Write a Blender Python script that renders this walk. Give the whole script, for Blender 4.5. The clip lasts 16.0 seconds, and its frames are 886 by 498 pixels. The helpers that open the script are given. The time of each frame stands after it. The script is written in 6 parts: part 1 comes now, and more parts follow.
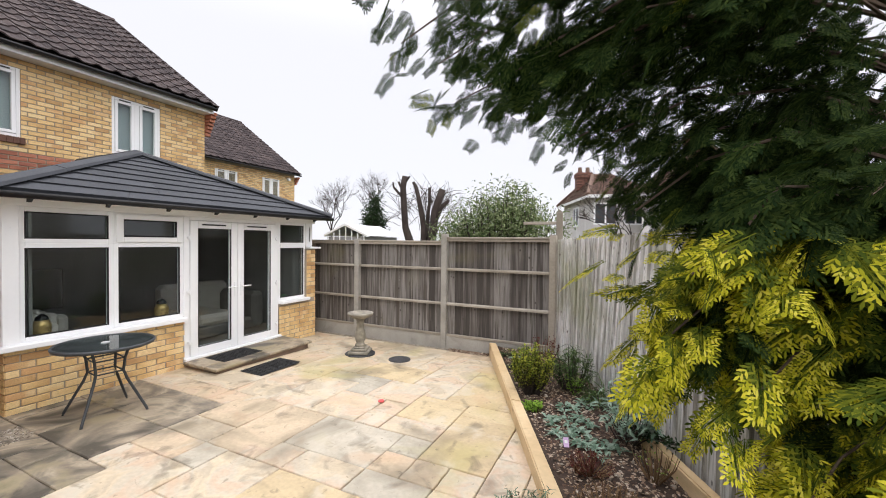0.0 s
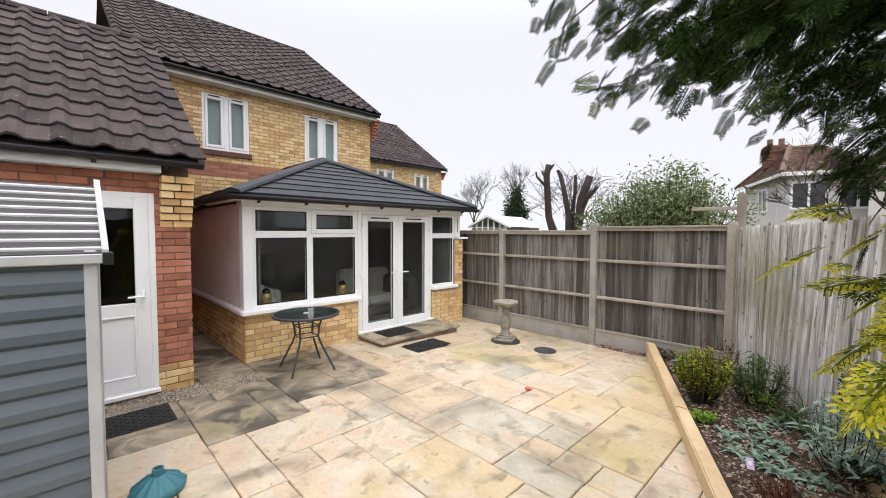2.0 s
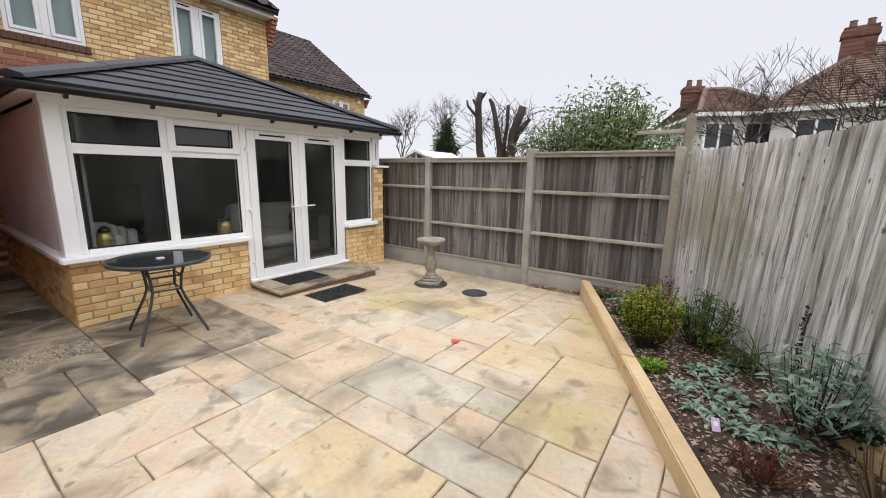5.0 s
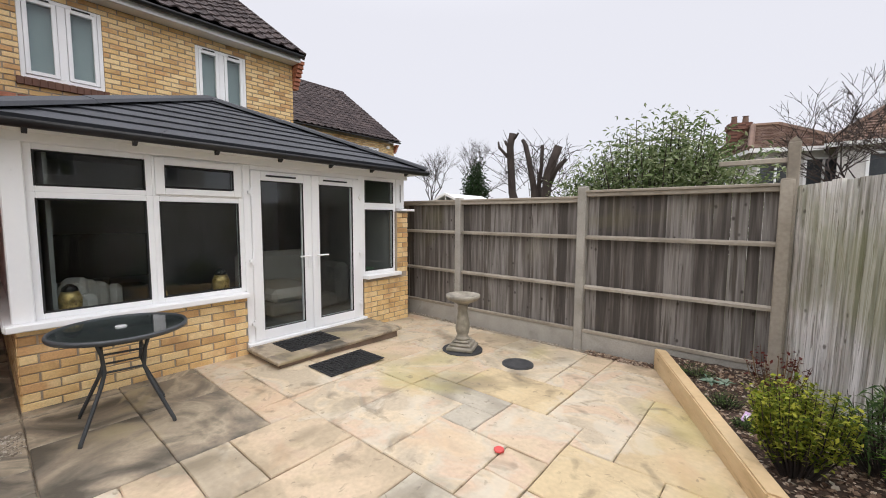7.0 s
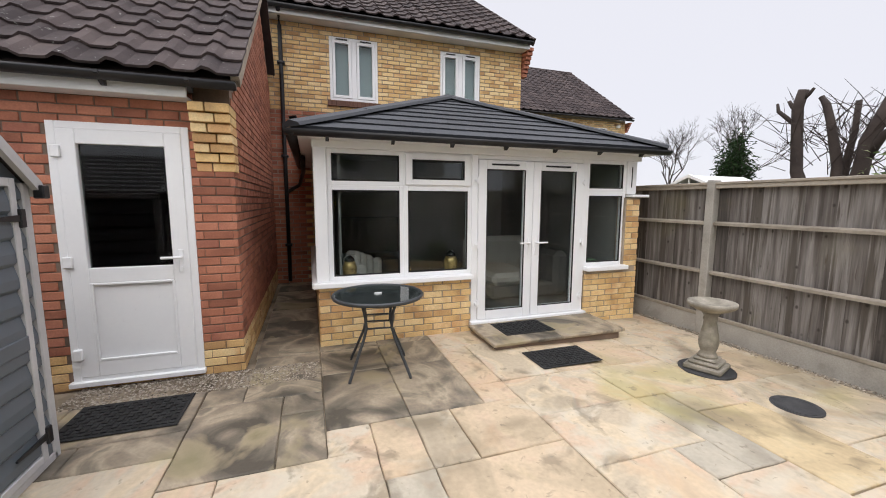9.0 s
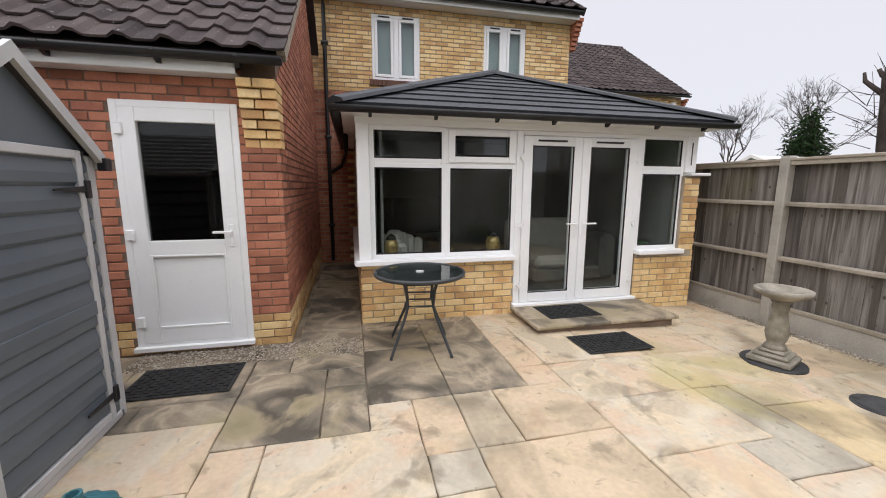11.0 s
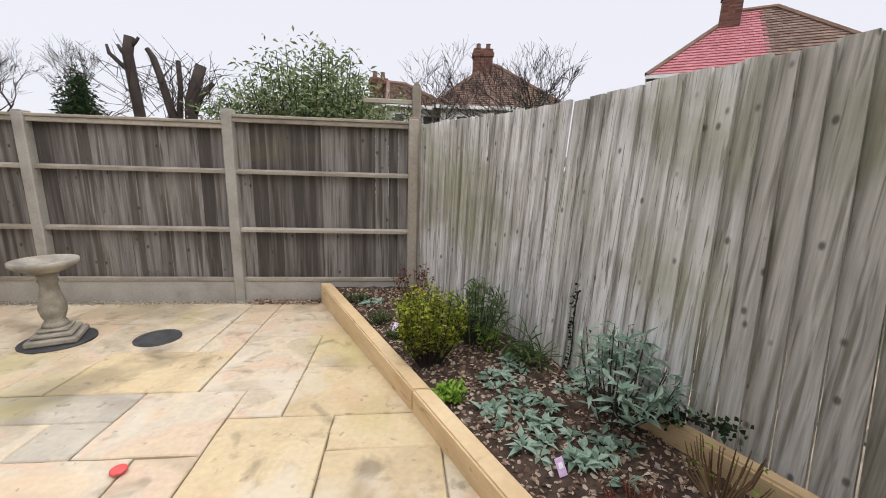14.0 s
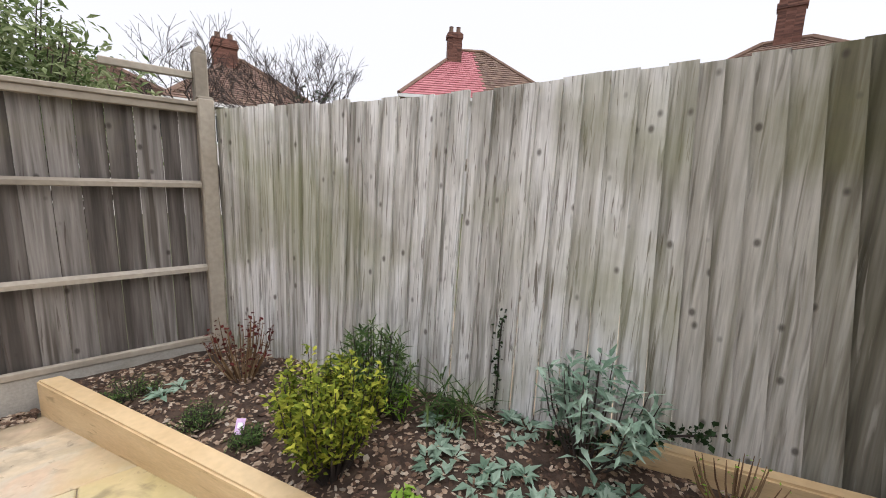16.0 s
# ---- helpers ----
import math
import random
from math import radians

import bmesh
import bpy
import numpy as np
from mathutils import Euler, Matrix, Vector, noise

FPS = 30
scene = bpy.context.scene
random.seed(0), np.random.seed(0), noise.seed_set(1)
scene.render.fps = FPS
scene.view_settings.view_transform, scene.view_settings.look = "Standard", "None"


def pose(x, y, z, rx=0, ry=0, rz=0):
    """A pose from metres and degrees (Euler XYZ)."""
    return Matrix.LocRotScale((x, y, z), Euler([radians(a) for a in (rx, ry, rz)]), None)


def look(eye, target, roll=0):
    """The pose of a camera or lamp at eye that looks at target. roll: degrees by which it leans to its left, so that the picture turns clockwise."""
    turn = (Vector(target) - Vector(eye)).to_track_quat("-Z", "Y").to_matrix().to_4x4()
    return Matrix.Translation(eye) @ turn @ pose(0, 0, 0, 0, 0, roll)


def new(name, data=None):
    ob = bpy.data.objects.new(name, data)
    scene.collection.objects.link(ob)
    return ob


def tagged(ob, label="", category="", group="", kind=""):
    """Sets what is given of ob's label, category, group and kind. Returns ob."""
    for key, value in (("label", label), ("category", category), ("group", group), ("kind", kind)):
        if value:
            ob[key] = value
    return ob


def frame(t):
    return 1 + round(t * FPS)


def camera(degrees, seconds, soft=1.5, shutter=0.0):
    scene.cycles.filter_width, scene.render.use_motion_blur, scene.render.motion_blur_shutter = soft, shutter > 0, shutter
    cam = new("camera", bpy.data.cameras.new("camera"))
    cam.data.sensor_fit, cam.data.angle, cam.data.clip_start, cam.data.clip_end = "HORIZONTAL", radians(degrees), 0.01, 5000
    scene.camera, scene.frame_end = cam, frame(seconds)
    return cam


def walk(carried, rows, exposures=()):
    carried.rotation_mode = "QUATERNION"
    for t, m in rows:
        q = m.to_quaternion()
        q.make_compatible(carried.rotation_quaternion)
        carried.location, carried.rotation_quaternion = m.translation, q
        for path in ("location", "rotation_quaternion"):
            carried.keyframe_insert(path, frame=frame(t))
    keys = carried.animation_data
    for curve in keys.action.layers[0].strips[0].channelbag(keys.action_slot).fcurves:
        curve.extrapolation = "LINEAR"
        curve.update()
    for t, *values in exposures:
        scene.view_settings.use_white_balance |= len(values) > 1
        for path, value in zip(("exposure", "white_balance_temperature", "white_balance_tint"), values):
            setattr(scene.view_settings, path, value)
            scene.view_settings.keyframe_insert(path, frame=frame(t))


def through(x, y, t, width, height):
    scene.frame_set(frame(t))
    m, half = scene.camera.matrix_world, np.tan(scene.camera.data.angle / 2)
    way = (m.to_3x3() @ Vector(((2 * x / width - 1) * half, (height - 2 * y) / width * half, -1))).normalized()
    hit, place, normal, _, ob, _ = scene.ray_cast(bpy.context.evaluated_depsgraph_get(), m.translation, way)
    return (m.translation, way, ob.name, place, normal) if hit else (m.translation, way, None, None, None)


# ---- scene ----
cam = camera(97.2, 16.0, soft=1.0)
PATH = [
    (0, (0.626, 0.392, 1.751), (-0.233, 2.198, 1.713), 0.6),
    (0.5, (0.634, 0.381, 1.751), (-0.331, 2.132, 1.717), 0.3),
    (1, (0.622, 0.35, 1.746), (-0.51, 1.998, 1.695), 0.3),
    (1.5, (0.599, 0.313, 1.733), (-0.712, 1.822, 1.669), 0.3),
    (2, (0.598, 0.293, 1.732), (-0.834, 1.686, 1.644), 0.2),
    (2.5, (0.627, 0.334, 1.716), (-0.822, 1.705, 1.577), 0.3),
    (3, (0.603, 0.419, 1.685), (-0.751, 1.875, 1.469), 0.7),
    (3.5, (0.479, 0.573, 1.659), (-0.73, 2.139, 1.366), 1.1),
    (3.7, (0.425, 0.635, 1.657), (-0.73, 2.236, 1.341), 1.2),
    (5.8, (-0.181, 1.446, 1.462), (-1.326, 3.037, 1.064), 1.0),
    (6, (-0.25, 1.527, 1.463), (-1.422, 3.108, 1.107), 0.9),
    (6.5, (-0.38, 1.699, 1.51), (-1.613, 3.256, 1.274), 0.6),
    (7, (-0.507, 1.825, 1.518), (-1.786, 3.354, 1.351), 0.3),
    (7.5, (-0.634, 1.919, 1.492), (-2.0, 3.37, 1.322), 0.3),
    (8, (-0.666, 1.971, 1.476), (-2.198, 3.241, 1.28), 0.3),
    (8.5, (-0.665, 1.95, 1.498), (-2.392, 2.934, 1.277), 0.3),
    (9, (-0.654, 1.906, 1.526), (-2.534, 2.545, 1.285), 0.2),
    (9.2, (-0.686, 1.874, 1.507), (-2.607, 2.377, 1.267), 0.0),
    (11.3, (-0.741, 1.896, 1.457), (-2.661, 2.353, 1.13), 0.3),
    (11.5, (-0.698, 1.909, 1.504), (-2.543, 2.591, 1.142), 0.4),
    (12, (-0.726, 1.983, 1.461), (-2.248, 3.222, 1.073), 1.2),
    (12.5, (-0.676, 2.046, 1.447), (-1.731, 3.697, 1.043), 2.0),
    (13, (-0.585, 2.069, 1.452), (-1.154, 3.942, 1.039), 2.5),
    (13.5, (-0.517, 2.112, 1.447), (-0.665, 4.063, 1.032), 2.3),
    (14, (-0.506, 2.267, 1.399), (-0.302, 4.213, 0.982), 1.8),
    (14.5, (-0.555, 2.453, 1.375), (-0.059, 4.347, 0.969), 1.4),
    (15, (-0.74, 2.692, 1.357), (-0.021, 4.517, 0.966), 1.5),
    (15.5, (-0.91, 2.97, 1.318), (-0.026, 4.72, 0.924), 1.6),
    (16, (-0.969, 3.259, 1.339), (0.317, 4.756, 1.01), 1.9),
]
walk(cam, [(t, look(eye, target, roll)) for t, eye, target, roll in PATH],
     [(0, 0.34), (2, 0.3), (4, 0.2), (6, 0.12), (9, 0.16), (12, 0.1), (13.5, 0.12), (14.5, 0.3), (15.2, 0.4), (16, 0.4)])

# ---- sky, sun ----
world = bpy.data.worlds.new("overcast_sky")
scene.world = world
world.use_nodes = True
wn, wl = world.node_tree.nodes, world.node_tree.links
sky = wn.new("ShaderNodeTexSky")
sky.sky_type, sky.sun_disc = "NISHITA", False
sky.sun_elevation, sky.sun_rotation = radians(48), radians(135)
veil = wn.new("ShaderNodeMix")
veil.data_type = "RGBA"
veil.inputs[0].default_value = 0.93
veil.inputs[7].default_value = (9.0, 9.0, 9.75, 1)
wl.new(sky.outputs[0], veil.inputs[6])
# cloud is brighter high overhead than towards the horizon
up = wn.new("ShaderNodeTexCoord")
split = wn.new("ShaderNodeSeparateXYZ")
high = wn.new("ShaderNodeMapRange")
high.interpolation_type = "SMOOTHSTEP"
high.inputs[1].default_value, high.inputs[2].default_value, high.inputs[3].default_value, high.inputs[4].default_value = 0.42, 0.95, 1.0, 2.7
bright = wn.new("ShaderNodeMix")
bright.data_type, bright.blend_type = "RGBA", "MULTIPLY"
bright.inputs[0].default_value = 1.0
wl.new(up.outputs["Generated"], split.inputs[0])
wl.new(split.outputs[2], high.inputs[0])
wl.new(veil.outputs[2], bright.inputs[6])
wl.new(high.outputs[0], bright.inputs[7])
wl.new(bright.outputs[2], wn["Background"].inputs[0])
wn["Background"].inputs[1].default_value = 0.088

sun = new("sun", bpy.data.lights.new("sun", "SUN"))
sun.data.energy, sun.data.angle, sun.data.color = 1.5, radians(85), (1.0, 0.96, 0.9)
sun.matrix_world = look((4.5, -4.5, 7.0), (0, 0, 0))

# ---- materials ----
def mat(name, cols, rough=0.8, scale=4.0, fine=50.0, bump=0.25, rnd="", amount=0.7, metal=0.0, stretch=(1, 1, 1), stain=None, distort=0.0, grain=0.25, spec=0.4, swing=1.4, knots=None):
    """A surface whose colour runs over cols by broad noise and, with rnd, by piece; fine grain and relief; stain: (colour, scale, from, to)."""
    m = bpy.data.materials.new(name)
    m.use_nodes = True
    n, l = m.node_tree.nodes, m.node_tree.links
    b = n["Principled BSDF"]
    geo = n.new("ShaderNodeNewGeometry")
    place = n.new("ShaderNodeMapping")
    place.inputs["Scale"].default_value = stretch
    l.new(geo.outputs["Position"], place.inputs["Vector"])
    def noise_node(sc, detail=4.0, dist=0.0, vec=None):
        t = n.new("ShaderNodeTexNoise")
        t.inputs["Scale"].default_value, t.inputs["Detail"].default_value, t.inputs["Distortion"].default_value = sc, detail, dist
        l.new(vec or place.outputs[0], t.inputs["Vector"])
        return t.outputs[0]
    def maths(op, a, c):
        t = n.new("ShaderNodeMath")
        t.operation = op
        for i, v in enumerate((a, c)):
            if isinstance(v, (int, float)):
                t.inputs[i].default_value = v
            else:
                l.new(v, t.inputs[i])
        return t.outputs[0]
    vec = place.outputs[0]
    if rnd:
        src = n.new("ShaderNodeObjectInfo").outputs["Random"] if rnd == "object" else geo.outputs["Random Per Island"]
        shift = n.new("ShaderNodeVectorMath")
        shift.operation = "ADD"
        far = n.new("ShaderNodeCombineXYZ")
        l.new(maths("MULTIPLY", src, 37.0), far.inputs[0])
        l.new(maths("MULTIPLY", src, 91.0), far.inputs[1])
        l.new(place.outputs[0], shift.inputs[0])
        l.new(far.outputs[0], shift.inputs[1])
        vec = shift.outputs[0]
    broad = noise_node(scale, 5.0, distort, vec)
    fac = maths("MULTIPLY", maths("SUBTRACT", broad, 0.5), 2.2 if not rnd else swing)
    fac = maths("ADD", fac, 0.5) if not rnd else maths("ADD", fac, maths("ADD", maths("MULTIPLY", src, amount), 0.5 - amount / 2))
    ramp = n.new("ShaderNodeValToRGB")
    e = ramp.color_ramp.elements
    while len(e) < len(cols):
        e.new(0.5)
    for i, c in enumerate(cols):
        e[i].position = i / max(1, len(cols) - 1) * 0.9 + 0.05
        e[i].color = (*c, 1)
    l.new(fac, ramp.inputs[0])
    small = noise_node(fine, 3.0, 0.0, vec)
    grey = maths("ADD", maths("MULTIPLY", small, grain * 2), 1 - grain)
    mul = n.new("ShaderNodeMix")
    mul.data_type, mul.blend_type = "RGBA", "MULTIPLY"
    mul.inputs[0].default_value = 1.0
    l.new(ramp.outputs[0], mul.inputs[6])
    l.new(grey, mul.inputs[7])
    col = mul.outputs[2]
    for colour, sc, lo, hi, most in (stain or ()):
        rng = n.new("ShaderNodeMapRange")
        rng.inputs[1].default_value, rng.inputs[2].default_value = lo, hi
        rng.inputs[4].default_value = most
        plain = n.new("ShaderNodeVectorMath")
        plain.operation = "ADD"
        plain.inputs[1].default_value = (sc * 3.1, 7.7, sc)
        l.new(place.outputs[0] if stretch != (1, 1, 1) and sc > 3 else geo.outputs["Position"], plain.inputs[0])
        l.new(noise_node(sc, 6.0, 0.6, plain.outputs[0]), rng.inputs[0])
        mx = n.new("ShaderNodeMix")
        mx.data_type = "RGBA"
        l.new(rng.outputs[0], mx.inputs[0])
        l.new(col, mx.inputs[6])
        mx.inputs[7].default_value = (*colour, 1)
        col = mx.outputs[2]
    if knots:
        turn = n.new("ShaderNodeMapping")
        turn.inputs["Scale"].default_value = (8.0, 8.0, 5.5)
        l.new(geo.outputs["Position"], turn.inputs["Vector"])
        cell = n.new("ShaderNodeTexVoronoi")
        cell.inputs["Scale"].default_value = 1.0
        l.new(turn.outputs[0], cell.inputs["Vector"])
        near = n.new("ShaderNodeMapRange")
        near.inputs[1].default_value, near.inputs[2].default_value, near.inputs[3].default_value, near.inputs[4].default_value = 0.06, 0.14, 0.8, 0.0
        l.new(cell.outputs["Distance"], near.inputs[0])
        mx = n.new("ShaderNodeMix")
        mx.data_type = "RGBA"
        l.new(near.outputs[0], mx.inputs[0])
        l.new(col, mx.inputs[6])
        mx.inputs[7].default_value = (*knots, 1)
        col = mx.outputs[2]
    l.new(col, b.inputs["Base Color"])
    b.inputs["Metallic"].default_value = metal
    b.inputs["Specular IOR Level"].default_value = spec
    l.new(maths("ADD", maths("MULTIPLY", small, 0.2), rough - 0.1), b.inputs["Roughness"])
    if bump:
        bp = n.new("ShaderNodeBump")
        bp.inputs["Strength"].default_value, bp.inputs["Distance"].default_value = bump, 0.01
        l.new(maths("ADD", maths("MULTIPLY", broad, 0.6), maths("MULTIPLY", small, 0.5)), bp.inputs["Height"])
        l.new(bp.outputs[0], b.inputs["Normal"])
    return m


def glass_mat(name, tint=(0.86, 0.89, 0.88), gloss=0.0):
    m = bpy.data.materials.new(name)
    m.use_nodes = True
    n, l = m.node_tree.nodes, m.node_tree.links
    n.remove(n["Principled BSDF"])
    clear, shine, facing, power, part_, mix = (n.new(k) for k in ("ShaderNodeBsdfTransparent", "ShaderNodeBsdfGlossy", "ShaderNodeLayerWeight", "ShaderNodeMath", "ShaderNodeMath", "ShaderNodeMixShader"))
    clear.inputs[0].default_value = (*tint, 1)
    shine.inputs["Roughness"].default_value = gloss
    facing.inputs["Blend"].default_value = 0.5
    power.operation, power.inputs[1].default_value = "POWER", 5.0
    part_.operation, part_.inputs[1].default_value, part_.inputs[2].default_value = "MULTIPLY_ADD", 0.94, 0.045
    l.new(facing.outputs["Facing"], power.inputs[0])
    l.new(power.outputs[0], part_.inputs[0])
    l.new(part_.outputs[0], mix.inputs[0])
    l.new(clear.outputs[0], mix.inputs[1])
    l.new(shine.outputs[0], mix.inputs[2])
    l.new(mix.outputs[0], n["Material Output"].inputs[0])
    return m


LICHEN = ((0.42, 0.42, 0.38), 26.0, 0.66, 0.74, 0.7)
MOSS = ((0.10, 0.11, 0.035), 1.7, 0.56, 0.75, 0.6)
buff_cols = [(0.48, 0.285, 0.13), (0.66, 0.43, 0.19), (0.76, 0.53, 0.25), (0.80, 0.61, 0.33), (0.62, 0.37, 0.17)]
red_cols = [(0.26, 0.10, 0.062), (0.40, 0.155, 0.092), (0.50, 0.21, 0.13), (0.34, 0.13, 0.086)]
buff_brick = mat("buff_brick", buff_cols, 0.85, 3, 80, 0.3, "object", 0.8, stain=[((0.2, 0.15, 0.09), 2.2, 0.6, 0.8, 0.5)])
buff_wall = mat("buff_brick_far", buff_cols, 0.85, 2, 60, 0.3, "island", 0.8)
red_brick = mat("red_brick", red_cols, 0.85, 3, 80, 0.3, "object", 0.8)
red_wall = mat("red_brick_joined", red_cols, 0.85, 2, 60, 0.3, "island", 0.8)
mortar = mat("mortar", [(0.30, 0.25, 0.19), (0.42, 0.35, 0.27)], 0.95, 5, 120, 0.4)
mortar_dark = mat("mortar_dark", [(0.16, 0.12, 0.09), (0.25, 0.18, 0.14)], 0.95, 5, 120, 0.4)
stone_cols = [(0.44, 0.35, 0.235), (0.51, 0.40, 0.27), (0.56, 0.44, 0.30), (0.55, 0.41, 0.29), (0.52, 0.45, 0.34), (0.59, 0.48, 0.33), (0.47, 0.39, 0.28)]
SLAB_STAINS = [((0.52, 0.34, 0.20), 1.9, 0.56, 0.68, 0.45), ((0.60, 0.54, 0.43), 2.3, 0.57, 0.64, 0.5), ((0.17, 0.14, 0.09), 1.2, 0.54, 0.70, 0.75), ((0.40, 0.35, 0.12), 0.8, 0.56, 0.70, 0.5), ((0.13, 0.105, 0.07), 4.5, 0.58, 0.70, 0.55), ((0.12, 0.10, 0.07), 14.0, 0.64, 0.72, 0.5)]
sandstone = mat("sandstone", stone_cols, 0.62, 1.6, 30, 0.4, "object", 0.7, distort=1.3, grain=0.2, spec=0.45, swing=2.2, stain=SLAB_STAINS)
grey_stone = mat("grey_sandstone", [(0.38, 0.34, 0.27), (0.46, 0.41, 0.32), (0.50, 0.44, 0.34)], 0.6, 1.6, 30, 0.4, "object", 0.6, distort=1.3, grain=0.2, spec=0.45, swing=2.0, stain=SLAB_STAINS)
gold_stone = mat("ochre_sandstone", [(0.48, 0.37, 0.22), (0.56, 0.44, 0.26), (0.58, 0.48, 0.32)], 0.62, 1.5, 30, 0.4, "object", 0.6, distort=1.3, grain=0.2, spec=0.45, swing=2.2, stain=SLAB_STAINS)
joint_mat = mat("paving_joint", [(0.08, 0.065, 0.045), (0.26, 0.21, 0.15), (0.42, 0.35, 0.26)], 0.95, 2.5, 90, 0.5)
wet_stone = mat("damp_sandstone", [(0.09, 0.077, 0.058), (0.17, 0.145, 0.11), (0.27, 0.22, 0.16), (0.40, 0.33, 0.235), (0.20, 0.17, 0.125)], 0.55, 1.6, 40, 0.3, "object", 0.7, distort=1.5, swing=3.2, stain=[((0.42, 0.34, 0.22), 1.7, 0.55, 0.62, 0.8), ((0.06, 0.055, 0.04), 1.3, 0.52, 0.7, 0.6), MOSS])
tile_cols = [(0.036, 0.028, 0.028), (0.06, 0.046, 0.045), (0.09, 0.069, 0.065)]
roof_tile = mat("brown_concrete_tile", tile_cols, 0.85, 4, 70, 0.4, "object", 0.7, stain=[LICHEN], spec=0.2)
roof_tile_far = mat("brown_concrete_tile_far", tile_cols, 0.85, 3, 50, 0.3, "island", 0.7, spec=0.2)
slate = mat("grey_composite_tile", [(0.02, 0.022, 0.027), (0.036, 0.039, 0.046)], 0.6, 3, 60, 0.25, "object", 0.6)
upvc = mat("white_upvc", [(0.84, 0.85, 0.86), (0.88, 0.88, 0.88)], 0.32, 2, 30, 0.02, grain=0.02, spec=0.5)
white_board = mat("white_fascia", [(0.70, 0.70, 0.69), (0.8, 0.8, 0.79)], 0.45, 2, 40, 0.03, grain=0.04)
black_plastic = mat("black_gutter_plastic", [(0.012, 0.012, 0.013), (0.025, 0.025, 0.027)], 0.4, 4, 40, 0.05)
black_rubber = mat("black_rubber", [(0.012, 0.012, 0.012), (0.03, 0.03, 0.03)], 0.85, 20, 300, 0.5)
clear_glass = glass_mat("window_glass")
# Tint put in to darken the garage as it shows through the door pane.
dark_pane = glass_mat("dimmed_door_glass", (0.48, 0.5, 0.49))
oak = mat("brown_sill", [(0.10, 0.045, 0.03), (0.15, 0.07, 0.045)], 0.6, 5, 60, 0.2)
fence_cols = [(0.06, 0.052, 0.046), (0.11, 0.096, 0.086), (0.165, 0.15, 0.138), (0.24, 0.222, 0.206), (0.09, 0.078, 0.066)]
fence_wood = mat("weathered_fence_wood", fence_cols, 0.85, 2.0, 10, 0.6, "object", 0.9, stretch=(9, 9, 0.4), grain=0.42, swing=1.8, knots=(0.035, 0.028, 0.024),
                 stain=[((0.06, 0.045, 0.036), 6.0, 0.62, 0.7, 0.7), ((0.16, 0.145, 0.06), 1.3, 0.58, 0.8, 0.45)])
pale_cols = [(0.25, 0.24, 0.21), (0.50, 0.485, 0.445), (0.70, 0.685, 0.65), (0.80, 0.79, 0.77), (0.42, 0.405, 0.37)]
pale_wood = mat("silvered_fence_wood", pale_cols, 0.85, 1.8, 8, 0.8, "object", 0.5, stretch=(11, 11, 0.5), grain=0.3, swing=1.5, knots=(0.09, 0.075, 0.06),
                stain=[((0.20, 0.185, 0.155), 3.3, 0.55, 0.64, 0.65), ((0.12, 0.095, 0.07), 6.0, 0.60, 0.66, 0.75), ((0.30, 0.31, 0.16), 1.2, 0.53, 0.70, 0.5), ((0.22, 0.20, 0.15), 0.9, 0.60, 0.70, 0.4)])
rail_wood = mat("fence_rail_wood", [(0.22, 0.19, 0.15), (0.33, 0.29, 0.235), (0.40, 0.36, 0.30)], 0.85, 3, 30, 0.3, "object", 0.5)
concrete = mat("concrete_post", [(0.24, 0.225, 0.195), (0.34, 0.32, 0.285), (0.40, 0.38, 0.34)], 0.9, 4, 90, 0.4, "object", 0.4, stain=[((0.12, 0.115, 0.07), 3.0, 0.58, 0.75, 0.5)])
sleeper_wood = mat("new_sleeper_wood", [(0.48, 0.33, 0.17), (0.60, 0.44, 0.25), (0.68, 0.53, 0.32)], 0.8, 2, 25, 0.3, "object", 0.5, stretch=(1, 1, 5), grain=0.15, stain=[((0.2, 0.13, 0.06), 5.0, 0.62, 0.72, 0.5)])
soil = mat("bark_soil", [(0.025, 0.016, 0.011), (0.05, 0.031, 0.021), (0.085, 0.055, 0.038)], 0.95, 12, 90, 0.9)
chip_mat = mat("bark_chip", [(0.05, 0.028, 0.018), (0.12, 0.07, 0.045), (0.26, 0.18, 0.12), (0.42, 0.34, 0.26)], 0.9, 3, 60, 0.2, "island", 1.0)
gravel_mat = mat("pea_gravel", [(0.16, 0.13, 0.10), (0.33, 0.28, 0.22), (0.48, 0.43, 0.36)], 0.85, 3, 60, 0.2, "island", 1.0)
turf_mat = mat("artificial_turf", [(0.035, 0.075, 0.018), (0.06, 0.12, 0.03), (0.09, 0.16, 0.045)], 0.8, 3, 40, 0.2, "island", 1.0)
ground_mat = mat("garden_ground", [(0.05, 0.06, 0.025), (0.09, 0.09, 0.04), (0.08, 0.06, 0.04)], 0.95, 1, 30, 0.4)
shed_metal = mat("blue_grey_steel", [(0.085, 0.105, 0.125), (0.115, 0.135, 0.155)], 0.42, 1.5, 30, 0.04, metal=0.0, grain=0.06, spec=0.6)
shed_trim = mat("pale_grey_trim", [(0.42, 0.42, 0.42), (0.55, 0.55, 0.55)], 0.4, 3, 40, 0.05, grain=0.06)
bark = mat("conifer_bark", [(0.05, 0.032, 0.024), (0.10, 0.07, 0.05), (0.14, 0.10, 0.075)], 0.95, 4, 40, 0.8, stretch=(4, 4, 0.8))
bare_bark = mat("bare_tree_bark", [(0.035, 0.026, 0.023), (0.065, 0.05, 0.043)], 0.95, 3, 30, 0.6)


